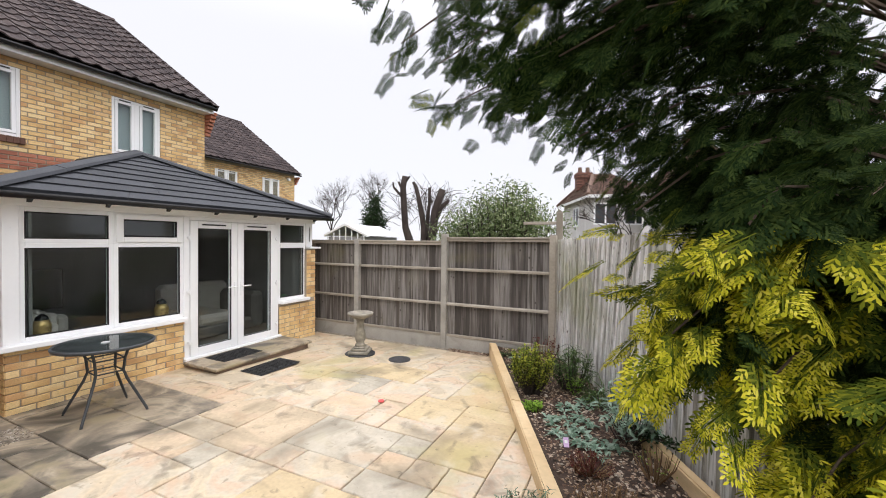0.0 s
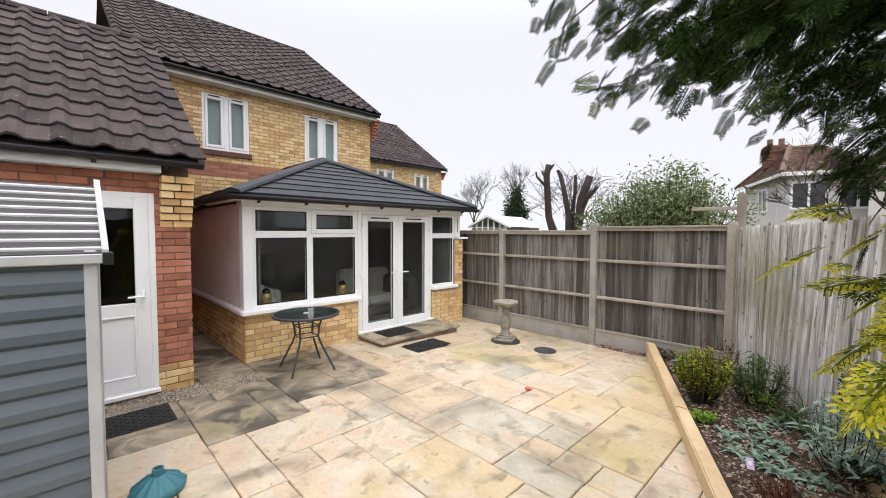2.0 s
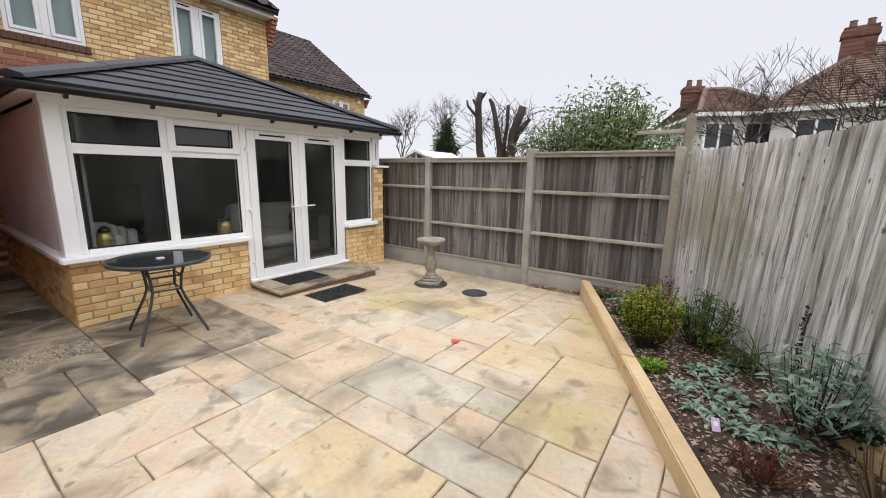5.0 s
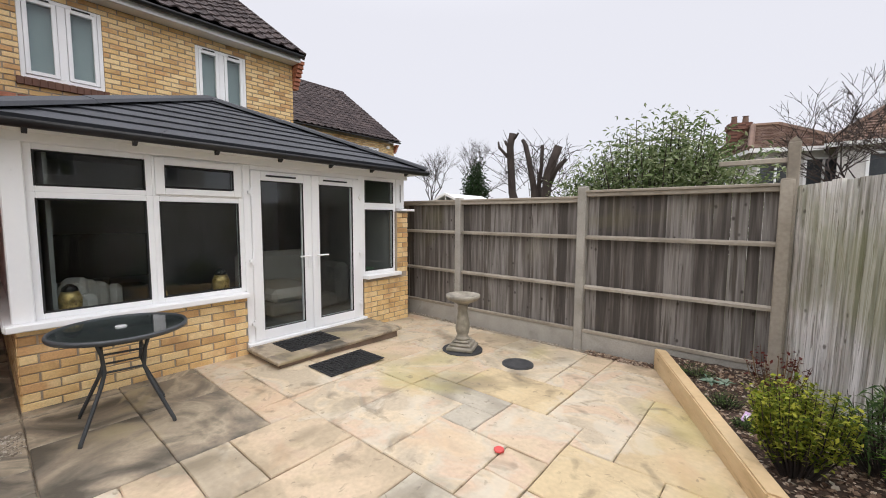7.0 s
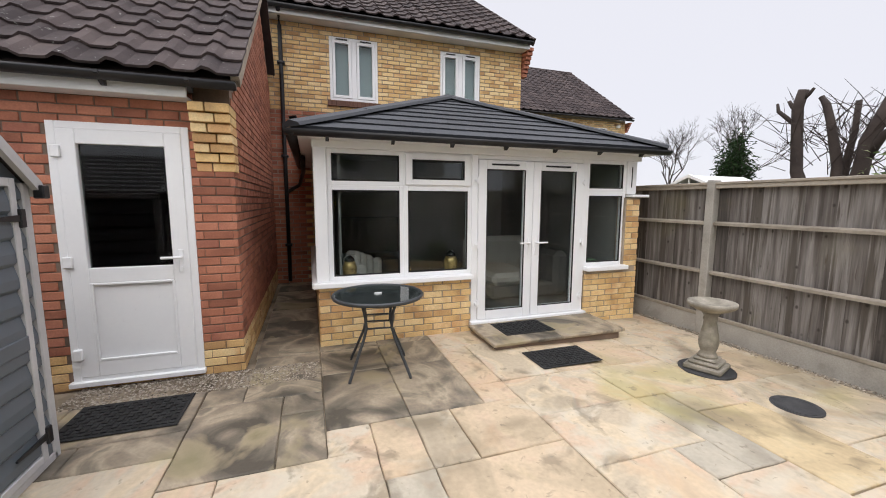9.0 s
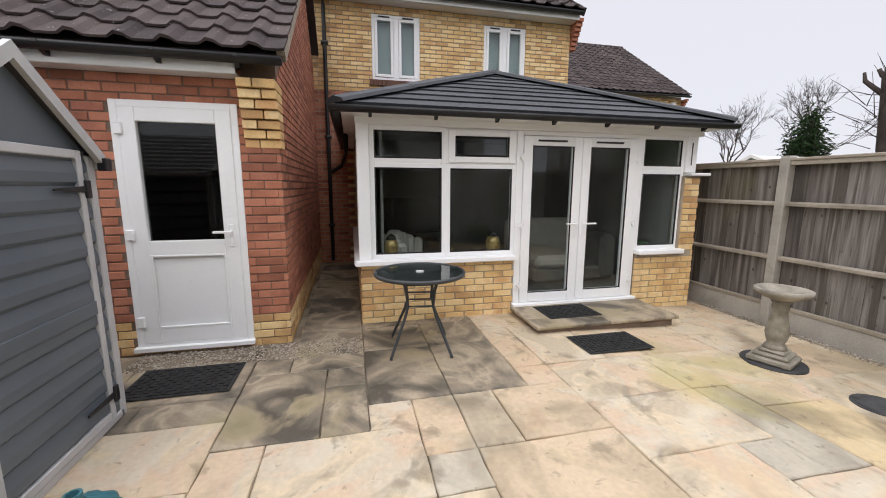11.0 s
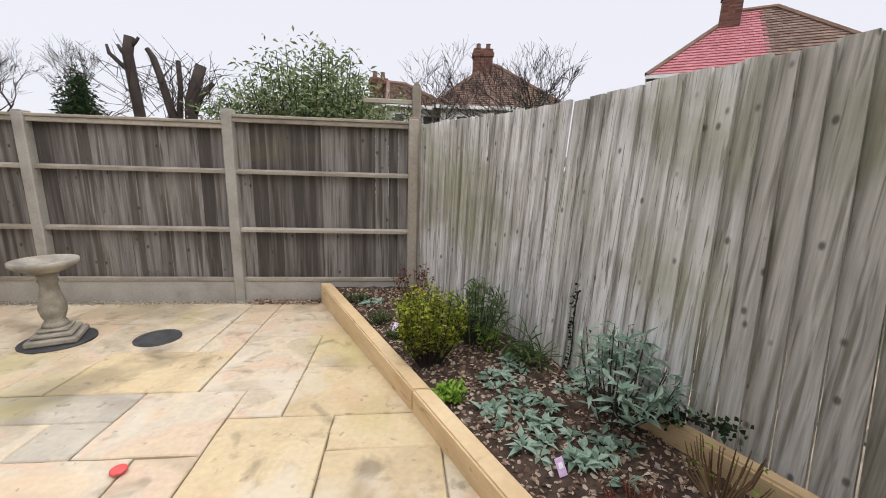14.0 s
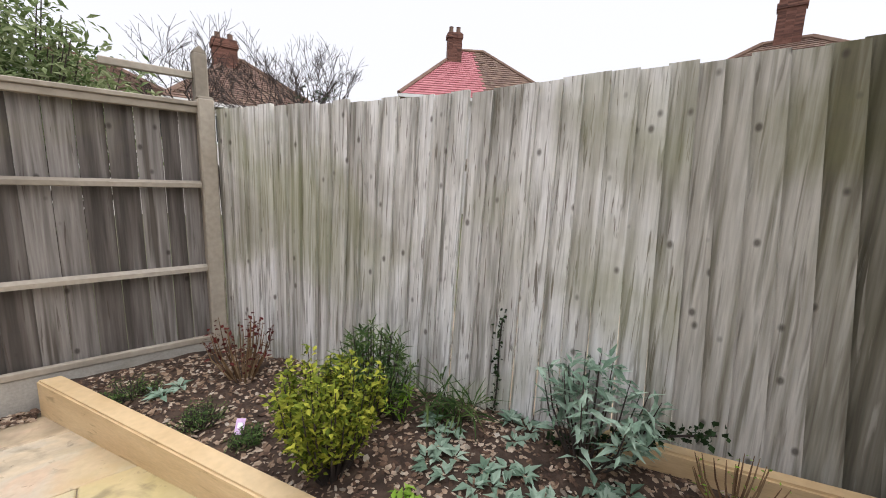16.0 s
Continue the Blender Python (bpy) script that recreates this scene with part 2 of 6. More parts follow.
def leaf_mat(name, cols, rough=0.55, through=0.25):
    m = mat(name, cols, rough, 5, 40, 0.0, "island", 0.9, grain=0.12, spec=0.08)
    n, l = m.node_tree.nodes, m.node_tree.links
    b = n["Principled BSDF"]
    tr, mix = n.new("ShaderNodeBsdfTranslucent"), n.new("ShaderNodeMixShader")
    l.new(b.inputs["Base Color"].links[0].from_socket, tr.inputs[0])
    mix.inputs[0].default_value = through
    l.new(b.outputs[0], mix.inputs[1])
    l.new(tr.outputs[0], mix.inputs[2])
    l.new(mix.outputs[0], n["Material Output"].inputs[0])
    return m


# Darker boards: algae and damp, plus the conifer's shade put into the colour.
half_wood = mat("part_shaded_damp_fence_wood", [(0.14, 0.125, 0.095), (0.28, 0.265, 0.215), (0.42, 0.40, 0.35), (0.56, 0.54, 0.49), (0.24, 0.225, 0.18)], 0.85, 1.8, 8, 0.8, "object", 0.4, stretch=(11, 11, 0.5), grain=0.32, swing=1.7, knots=(0.07, 0.06, 0.05),
                stain=[((0.12, 0.10, 0.075), 3.3, 0.56, 0.66, 0.6), ((0.20, 0.20, 0.09), 1.0, 0.54, 0.72, 0.45)])
shaded_damp_wood = mat("shaded_damp_fence_wood", [(0.06, 0.055, 0.042), (0.13, 0.12, 0.09), (0.23, 0.215, 0.175), (0.38, 0.365, 0.315)], 0.85, 1.8, 9, 0.7, "object", 0.6, stretch=(11, 11, 0.45), grain=0.32, swing=1.7,
                stain=[((0.42, 0.40, 0.35), 3.2, 0.62, 0.7, 0.6), ((0.10, 0.10, 0.035), 1.0, 0.52, 0.72, 0.5)])
# Green of the inner sprays; on upper ones it paints their backlit shade.
dark_spray = leaf_mat("conifer_inner_and_backlit", [(0.012, 0.028, 0.008), (0.03, 0.055, 0.014), (0.07, 0.10, 0.024)], 0.8, 0.3)
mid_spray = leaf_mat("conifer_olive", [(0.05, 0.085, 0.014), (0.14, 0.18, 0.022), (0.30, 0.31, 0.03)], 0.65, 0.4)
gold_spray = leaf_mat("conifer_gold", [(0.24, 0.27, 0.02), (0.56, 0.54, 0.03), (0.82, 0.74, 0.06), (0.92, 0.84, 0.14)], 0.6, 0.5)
box_leaf = leaf_mat("yellow_green_leaf", [(0.06, 0.09, 0.012), (0.19, 0.23, 0.028), (0.42, 0.42, 0.06)])
willow_leaf = leaf_mat("narrow_green_leaf", [(0.03, 0.06, 0.018), (0.07, 0.12, 0.035), (0.13, 0.18, 0.06)])
lime_leaf = leaf_mat("lime_leaf", [(0.10, 0.2, 0.02), (0.2, 0.34, 0.04), (0.28, 0.42, 0.07)])
silver_leaf = leaf_mat("silver_leaf", [(0.13, 0.20, 0.14), (0.22, 0.31, 0.23), (0.34, 0.43, 0.34)], 0.8, 0.15)
sage_leaf = leaf_mat("sage_leaf", [(0.06, 0.10, 0.07), (0.12, 0.18, 0.12), (0.22, 0.29, 0.2)], 0.7, 0.15)
red_leaf = leaf_mat("dark_red_leaf", [(0.05, 0.012, 0.01), (0.10, 0.02, 0.016), (0.14, 0.035, 0.03)])
dry_stem = leaf_mat("dry_stem", [(0.10, 0.055, 0.03), (0.18, 0.11, 0.06), (0.26, 0.18, 0.1)], 0.8, 0.1)
laurel_leaf = leaf_mat("laurel_leaf", [(0.07, 0.11, 0.04), (0.17, 0.22, 0.09), (0.34, 0.38, 0.21)], 0.4, 0.3)
ivy_leaf = leaf_mat("ivy_leaf", [(0.015, 0.03, 0.012), (0.03, 0.055, 0.02)], 0.5, 0.1)


# ---- mesh helpers ----
class Shape:
    """Gathers corners and faces of one mesh."""

    def __init__(self):
        self.v, self.f = [], []

    def add(self, verts, faces):
        k = len(self.v)
        self.v += [tuple(p) for p in verts]
        self.f += [tuple(i + k for i in f) for f in faces]
        return self

    def box(self, x0, x1, y0, y1, z0, z1, m=None):
        p = [Vector((x, y, z)) for z in (z0, z1) for y in (y0, y1) for x in (x0, x1)]
        if m is not None:
            p = [m @ q for q in p]
        return self.add(p, [(0, 2, 3, 1), (4, 5, 7, 6), (0, 1, 5, 4), (2, 6, 7, 3), (0, 4, 6, 2), (1, 3, 7, 5)])

    def soft(self, x0, x1, y0, y1, z0, z1, c=0.006, m=None):
        """A box with chamfered edges."""
        bm = bmesh.new()
        bmesh.ops.create_cube(bm, size=1.0)
        for q in bm.verts:
            q.co = Vector(((x0 + x1) / 2 + q.co.x * (x1 - x0), (y0 + y1) / 2 + q.co.y * (y1 - y0), (z0 + z1) / 2 + q.co.z * (z1 - z0)))
        bmesh.ops.bevel(bm, geom=list(bm.edges), offset=c, segments=1, affect="EDGES")
        return self.join(bm, m)

    def join(self, bm, m=None):
        bm.verts.index_update()
        self.add([(m @ q.co) if m is not None else q.co for q in bm.verts], [[q.index for q in f.verts] for f in bm.faces])
        bm.free()
        return self

    def tube(self, pts, radii, sides=6, caps=True):
        pts = [Vector(p) for p in pts]
        if isinstance(radii, (int, float)):
            radii = [radii] * len(pts)
        verts, faces = [], []
        for i, p in enumerate(pts):
            d = (pts[min(i + 1, len(pts) - 1)] - pts[max(i - 1, 0)]).normalized()
            a = d.orthogonal().normalized() if abs(d.z) > 0.9 else d.cross(Vector((0, 0, 1))).normalized()
            b = d.cross(a)
            for k in range(sides):
                w = 2 * math.pi * k / sides
                verts.append(p + radii[i] * (math.cos(w) * a + math.sin(w) * b))
        for i in range(len(pts) - 1):
            for k in range(sides):
                faces.append((i * sides + k, i * sides + (k + 1) % sides, (i + 1) * sides + (k + 1) % sides, (i + 1) * sides + k))
        if caps:
            faces.append(tuple(range(sides))[::-1])
            faces.append(tuple((len(pts) - 1) * sides + k for k in range(sides)))
        return self.add(verts, faces)

    def lathe(self, x, y, profile, sides=32):
        """A turned shape from (radius, height) pairs, bottom to top."""
        verts = [(x + r * math.cos(2 * math.pi * k / sides), y + r * math.sin(2 * math.pi * k / sides), z) for r, z in profile for k in range(sides)]
        faces = [(i * sides + k, i * sides + (k + 1) % sides, (i + 1) * sides + (k + 1) % sides, (i + 1) * sides + k) for i in range(len(profile) - 1) for k in range(sides)]
        faces.append(tuple(range(sides))[::-1])
        faces.append(tuple((len(profile) - 1) * sides + k for k in range(sides)))
        return self.add(verts, faces)

    def prism(self, outline, a, b, axis="x"):
        """An outline in the two other axes, drawn out from a to b along one axis."""
        def place(u, v, w):
            return {"x": (w, u, v), "y": (u, w, v), "z": (u, v, w)}[axis]
        n = len(outline)
        verts = [place(u, v, a) for u, v in outline] + [place(u, v, b) for u, v in outline]
        return self.add(verts, [tuple(range(n))[::-1], tuple(range(n, 2 * n))] + [(i, (i + 1) % n, n + (i + 1) % n, n + i) for i in range(n)])

    def mesh(self, name, smooth=False):
        me = bpy.data.meshes.new(name)
        me.from_pydata(self.v, [], self.f)
        if smooth:
            me.polygons.foreach_set("use_smooth", [True] * len(me.polygons))
        me.update()
        return me


def world_of(o):
    return (world_of(o.parent) @ o.matrix_parent_inverse if o.parent else Matrix()) @ o.matrix_basis


def thing(name, label, category, at=(0, 0, 0), group="", kind=""):
    ob = new(name)
    ob.location = at
    ob.empty_display_size = 0.1
    return tagged(ob, label, category, group, kind)


def part(name, shape, material, parent=None, label="", smooth=False, m=None, kind=""):
    """Links a shape (or a ready mesh) as one mesh object under a thing or a part; its corners are in the world, or in m."""
    me = shape if isinstance(shape, bpy.types.Mesh) else shape.mesh(name, smooth)
    if not me.materials:
        me.materials.append(material)
    ob = new(name, me)
    if m is not None:
        ob.matrix_basis = m
    if parent is not None:
        ob.parent = parent
        ob.matrix_parent_inverse = world_of(parent).inverted()
    return tagged(ob, label, kind=kind)


def single(name, shape, material, label, category, group="", kind="", smooth=False):
    return tagged(part(name, shape, material, None, label, smooth), label, category, group, kind)


def ground_z(y):
    return -0.036 * max(0.0, y - 4.1)


def bond(u0, u1, z0, z1, holes=(), length=0.215, height=0.065, gap=0.010, start=0):
    """Bricks of a stretcher bond over a wall, less its openings: (u, u, z, z)."""
    rows, out = int((z1 - z0) / (height + gap) + 0.4), []
    for r in range(rows):
        a = z0 + r * (height + gap)
        b = min(a + height, z1)
        u = u0 - ((r + start) % 2) * (length + gap) / 2
        while u < u1:
            pieces = [(max(u, u0), min(u + length, u1))]
            for h0, h1, g0, g1 in holes:
                if a + height * 0.5 > g0 and a + height * 0.5 < g1:
                    pieces = [q for p0, p1 in pieces for q in ((p0, min(p1, h0)), (max(p0, h1), p1)) if q[1] - q[0] > 0.02]
            out += [(p0, p1, a, b) for p0, p1 in pieces if p1 - p0 > 0.025]
            u += length + gap
    return out


brick_meshes = {}


def lay_bricks(bricks, frame_m, material, parent, depth=0.03, proud=0.006):
    """Each brick an object of its own on shared meshes; frame_m takes (along, out, up) to the world."""
    rng = random.Random(7)
    for u0, u1, z0, z1 in bricks:
        key = (round(u1 - u0, 2), round(z1 - z0, 3), material.name)
        if key not in brick_meshes:
            w, h = key[0] / 2, key[1] / 2
            s = Shape()
            c = 0.004
            s.add([(-w, -depth, -h), (w, -depth, -h), (w, -depth, h), (-w, -depth, h), (-w, -c, -h), (w, -c, -h), (w, -c, h), (-w, -c, h),
                   (-w + c, 0, -h + c), (w - c, 0, -h + c), (w - c, 0, h - c), (-w + c, 0, h - c)],
                  [(0, 1, 5, 4), (1, 2, 6, 5), (2, 3, 7, 6), (3, 0, 4, 7), (4, 5, 9, 8), (5, 6, 10, 9), (6, 7, 11, 10), (7, 4, 8, 11), (8, 9, 10, 11)])
            me = s.mesh("brick")
            me.materials.append(material)
            brick_meshes[key] = me
        part("brick", brick_meshes[key], material, parent, m=frame_m @ pose((u0 + u1) / 2, proud + rng.uniform(-0.002, 0.002), (z0 + z1) / 2, 0, 0, rng.uniform(-0.5, 0.5)))


def brick_sheet(bricks, frame_m, depth=0.03, proud=0.006):
    s = Shape()
    for u0, u1, z0, z1 in bricks:
        c = 0.004
        p = [(u0, -depth, z0), (u1, -depth, z0), (u1, -depth, z1), (u0, -depth, z1), (u0 + c, proud, z0 + c), (u1 - c, proud, z0 + c), (u1 - c, proud, z1 - c), (u0 + c, proud, z1 - c)]
        s.add([frame_m @ Vector(q) for q in p], [(0, 1, 5, 4), (1, 2, 6, 5), (2, 3, 7, 6), (3, 0, 4, 7), (4, 5, 6, 7)])
    return s


def facing_x(x):
    """Along is +y seen from +x: along = y, out = +x, up = z."""
    return Matrix(((0, 1, 0, x), (1, 0, 0, 0), (0, 0, 1, 0), (0, 0, 0, 1)))


def facing_y(y, sign):
    """A wall that looks to +y or -y: along = x."""
    return Matrix(((1, 0, 0, 0), (0, sign, 0, y), (0, 0, 1, 0), (0, 0, 0, 1)))


def ring(s, axis, at0, at1, u0, u1, z0, z1, w, ww=None):
    """A rectangular frame of four bars, w wide; axis: the way it is thick."""
    ww = ww or w
    for a, b, c, d in ((u0, u0 + w, z0, z1), (u1 - w, u1, z0, z1), (u0 + w, u1 - w, z0, z0 + ww), (u0 + w, u1 - w, z1 - ww, z1)):
        if axis == "x":
            s.soft(at0, at1, a, b, c, d, 0.004)
        else:
            s.soft(a, b, at0, at1, c, d, 0.004)
    return s

# ---- ground, lawn, paving base ----
g = Shape()
g.add([(-400, -400, -0.22), (400, -400, -0.22), (400, 400, -0.22), (-400, 400, -0.22)], [(0, 1, 2, 3)])
single("ground", g, ground_mat, "rough earth and grass around the gardens", "ground", kind="structure")

CONS_X, CONS_Y0, CONS_Y1 = -4.82, 1.97, 6.12      # conservatory front wall and its ends
HOUSE_X, HOUSE_Y0, HOUSE_Y1 = -8.40, 1.28, 6.29
GAR_X, GAR_Y1 = -4.45, 1.30
FENCE_Y = 6.48
LAWN = (0.85, 1.25, 1.87)


def bed_edge(y):
    return 0.115 - 0.448 * (y - 3.05)


def fence_x(y, z=0.0):
    return -0.36 + 0.496 * (6.5 - y) + (0.08 + 0.05 * z) * min(1.0, max(0.0, (6.4 - y) / 1.2))


base = Shape()
ys = [-4.0, 4.1, 6.45]
base.add([(x, y, ground_z(y) - 0.018) for y in ys for x in (-8.6, 3.4)], [(0, 1, 3, 2), (2, 3, 5, 4)])
patio = single("patio_floor", base, joint_mat, "buff and grey sandstone patio with dark mortar joints", "patio", kind="structure")

# ---- the house ----
house = thing("house", "two-storey buff brick house with a brown tiled roof", "house", (HOUSE_X, 4, 0))
W1 = (2.34, 3.22, 3.38, 4.50)
W2 = (4.47, 5.33, 3.39, 4.49)
w = Shape()
for a, b, c, d in ((HOUSE_Y0 - 1.5, W1[0], -0.2, 4.78), (W1[1], W2[0], -0.2, 4.78), (W2[1], HOUSE_Y1, -0.2, 4.78), (W1[0], W1[1], -0.2, W1[2]), (W1[0], W1[1], W1[3], 4.78), (W2[0], W2[1], -0.2, W2[2]), (W2[0], W2[1], W2[3], 4.78)):
    w.box(HOUSE_X - 0.25, HOUSE_X - 0.004, a, b, c, d)
w.prism([(HOUSE_X - 0.25, -0.2), (HOUSE_X - 0.25, 4.78), (-12.6, 7.72), (-16.5, 4.78), (-17.5, -0.2)], HOUSE_Y1 - 0.25, HOUSE_Y1, "y")
w.box(-17.5, HOUSE_X - 0.25, HOUSE_Y0 - 1.5, HOUSE_Y0 - 1.3, -0.2, 4.8)
w.box(-17.5, -17.3, HOUSE_Y0 - 1.5, HOUSE_Y1, -0.2, 4.78)
house_wall = part("wall", w, mortar, house, "buff brick wall with red brick band")
holes = [(W1[0], W1[1], W1[2], W1[3]), (W2[0], W2[1], W2[2], W2[3])]
allb = bond(HOUSE_Y0, HOUSE_Y1, 0.0, 4.74, holes)
red_band = [q for q in allb if 2.82 <= q[2] < 3.12 and q[1] < 4.6]
low_red = [q for q in allb if q[2] < 2.82 and q[1] < 2.0]
rest = [q for q in allb if q not in red_band and q not in low_red]
part("brickwork", brick_sheet(rest, facing_x(HOUSE_X)), buff_wall, house_wall, kind="stuff")
part("red_brick_band", brick_sheet(red_band + low_red, facing_x(HOUSE_X)), red_wall, house_wall, "red brick band under the window", kind="stuff")


def house_window(parent, x, y0, y1, z0, z1, sill):
    f = Shape()
    ring(f, "x", x - 0.09, x - 0.01, y0, y1, z0, z1, 0.05)
    f.soft(x - 0.085, x - 0.012, (y0 + y1) / 2 - 0.045, (y0 + y1) / 2 + 0.045, z0 + 0.05, z1 - 0.05, 0.004)
    win = part("window", f, upvc, parent, "white plastic casement window")
    mid = (y0 + y1) / 2
    for a, b in ((y0 + 0.05, mid - 0.045), (mid + 0.045, y1 - 0.05)):
        s = Shape()
        ring(s, "x", x - 0.07, x + 0.0, a + 0.004, b - 0.004, z0 + 0.054, z1 - 0.054, 0.05)
        part("sash", s, upvc, win)
        part("pane", Shape().box(x - 0.05, x - 0.042, a + 0.05, b - 0.05, z0 + 0.1, z1 - 0.1), clear_glass, win)
        part("trickle_vent", Shape().soft(x - 0.002, x + 0.012, a + 0.07, b - 0.07, z1 - 0.05, z1 - 0.03, 0.003), black_plastic, win)
    # The blind's pale colour carries the sky reflection of the panes.
    part("blind", Shape().box(x - 0.16, x - 0.15, y0, y1, z0, z1), blind_mat, win, "closed blind coloured like the sky reflected in the panes")
    if sill:
        s = Shape()
        n = int((y1 - y0 + 0.1) / 0.075)
        for i in range(n):
            a = y0 - 0.05 + i * 0.0755
            s.soft(x - 0.06, x + 0.05, a, a + 0.066, z0 - 0.11, z0 - 0.005, 0.005)
        s.box(x - 0.06, x + 0.042, y0 - 0.045, y1 + 0.03, z0 - 0.104, z0 - 0.012)
        part("sill", s, oak, win, "sloping brown brick sill")
    return win


# blue-grey of the reflected sky, put into the blind's colour
blind_mat = mat("sky_toned_blind", [(0.42, 0.50, 0.52), (0.48, 0.55, 0.57)], 0.7, 2, 20, 0.02, grain=0.03)
house_window(house, HOUSE_X, *W1, True)
house_window(house, HOUSE_X, *W2, False)

# roof: slope up from the eave, tiles in courses


def tile_shape(width, length, thick=0.018, roll=0.045, steps=6):
    """A roll-edged concrete tile: x across, y up the slope, z out of it."""
    s = Shape()
    xs = [width * i / steps for i in range(steps + 1)]
    def rise(x):
        return roll * max(0.0, math.cos((x / width - 0.22) * math.pi * 2)) ** 1.2
    top = [(x, y, thick + rise(x)) for y in (0, length) for x in xs]
    low = [(x, y, 0 + rise(x) * 0.85) for y in (0, length) for x in xs]
    n = steps + 1
    f = [(i, i + 1, n + i + 1, n + i) for i in range(steps)]
    k = 2 * n
    f += [(k + i, i, i + 1, k + i + 1)[::-1] for i in range(steps)]
    f += [(0, k, k + n, n), (n - 1, 2 * n - 1, k + 2 * n - 1, k + n - 1)]
    return s.add(top + low, f)


def slope_matrix(eave, ridge, y0):
    """From roof coordinates (across, up the slope, out) to the world; the slope climbs from eave (x, z) to ridge (x, z)."""
    e, r = Vector((eave[0], 0, eave[1])), Vector((ridge[0], 0, ridge[1]))
    up = (r - e).normalized()
    across = Vector((0, 1, 0))
    out = Vector((-up.z, 0, up.x)) if up.x > 0 else Vector((up.z, 0, -up.x))
    m = Matrix((across, up, out)).transposed().to_4x4()
    return Matrix.Translation((eave[0], y0, eave[1])) @ m, (r - e).length


def tile_roof(parent, eave, ridge, y0, y1, width, gauge, material, far_material, parts, label):
    m, length = slope_matrix(eave, ridge, y0)
    deck = Shape().box(0, y1 - y0, 0.02, length, -0.06, -0.012, m)
    roof = part("roof", deck, far_material, parent, label)
    one = tile_shape(width, gauge + 0.06)
    me = one.mesh("tile")
    me.materials.append(material)
    across, up = int((y1 - y0) / width + 0.5), int(length / gauge)
    step = (y1 - y0) / across
    rng, rest = random.Random(3), Shape()
    spots = [(c, r) for r in range(up) for c in range(across)]
    keep = set(sorted(spots, key=lambda q: q[1] * gauge - q[0] * step * parts[1])[:parts[0]])
    for c, r in spots:
        t = m @ pose(c * step, r * gauge - 0.02, 0.032 + rng.uniform(0, 0.005), -4.4, 0, rng.uniform(-0.6, 0.6))
        if (c, r) in keep:
            part("tile", me, material, roof, m=t)
        else:
            rest.add([t @ Vector(p) for p in one.v], one.f)
    if rest.v:
        part("tiles", rest, far_material, roof, kind="stuff")
    caps = Shape()
    n = int((y1 - y0) / 0.42)
    top = Vector((ridge[0], 0, ridge[1]))
    for i in range(n + 1):
        a = y0 + i * (y1 - y0) / (n + 1)
        arc = [(top.x + 0.13 * math.cos(w), top.z - 0.03 + 0.10 * math.sin(w)) for w in np.linspace(math.pi, 0, 7)]
        caps.prism(arc, a, a + (y1 - y0) / (n + 1) - 0.012, "y")
    part("ridge_tiles", caps, far_material, roof)
    return roof


HE, HR = (HOUSE_X + 0.30, 4.81), (-12.6, 7.86)
tile_roof(house, HE, HR, HOUSE_Y0 - 0.22, 6.42, 0.3, 0.315, roof_tile, roof_tile_far, (300, 0.0), "brown interlocking concrete tile roof")
back = Shape().prism([(-16.9, 4.8), (-16.9, 4.73), (-12.6, 7.72), (-12.6, 7.8)], HOUSE_Y0 - 0.2, 6.49, "y")
part("rear_roof_slope", back, roof_tile_far, house)
s = Shape().box(HOUSE_X + 0.004, HOUSE_X + 0.27, HOUSE_Y0 - 0.2, 6.33, 4.645, 4.67)
s.soft(HOUSE_X + 0.25, HOUSE_X + 0.275, HOUSE_Y0 - 0.2, 6.33, 4.645, 4.785, 0.004)
part("fascia", s, white_board, house, "white fascia board")
gut = [(HOUSE_X + 0.28 + 0.06 + 0.058 * math.cos(w), 4.77 + 0.058 * math.sin(w)) for w in np.linspace(math.pi, 2 * math.pi, 9)]
part("gutter", Shape().prism(gut, HOUSE_Y0 - 0.2, 6.34, "y"), black_plastic, house, "black half-round gutter", True)
corb = Shape()
for i in range(7):
    corb.soft(HOUSE_X - 0.1, HOUSE_X + 0.02 + 0.042 * i, 6.295, 6.42, 4.18 + 0.075 * i, 4.18 + 0.075 * i + 0.066, 0.004)
part("corbel", corb, red_wall, house, "stepped red brick corbel at the eave")
edge = Shape()
mm, ln = slope_matrix(HE, HR, 0)
edge.box(6.385, 6.43, 0, ln, -0.09, 0.05, mm)
part("verge", edge, roof_tile_far, house)
pipe = Shape().tube([(HOUSE_X + 0.06, 1.52, z) for z in (0.05, 2.2, 4.2, 4.53)] + [(HOUSE_X + 0.2, 1.52, 4.68), (HOUSE_X + 0.33, 1.52, 4.72)], 0.035, 10)
for z in (0.7, 2.3, 3.9):
    pipe.soft(HOUSE_X, HOUSE_X + 0.1, 1.46, 1.58, z, z + 0.05, 0.006)
part("downpipe", pipe, black_plastic, house, "black plastic downpipe", True)
p2 = Shape().tube([(HOUSE_X + 0.07, 1.62, 3.0), (HOUSE_X + 0.1, 1.72, 3.02), (HOUSE_X + 0.08, 1.78, 2.9), (HOUSE_X + 0.08, 1.78, 2.3)], 0.03, 8)
p2.lathe(HOUSE_X + 0.1, 1.78, [(0.05, 2.2), (0.075, 2.24), (0.075, 2.32), (0.04, 2.36)], 14)
part("soil_vent", p2, black_plastic, house, "black vent pipe", True)
p3 = Shape().tube([(HOUSE_X + 0.06, 1.55, 1.7), (HOUSE_X + 0.08, 1.75, 1.82), (HOUSE_X + 0.9, 1.83, 2.0), (HOUSE_X + 2.2, 1.84, 2.1)], 0.033, 8)
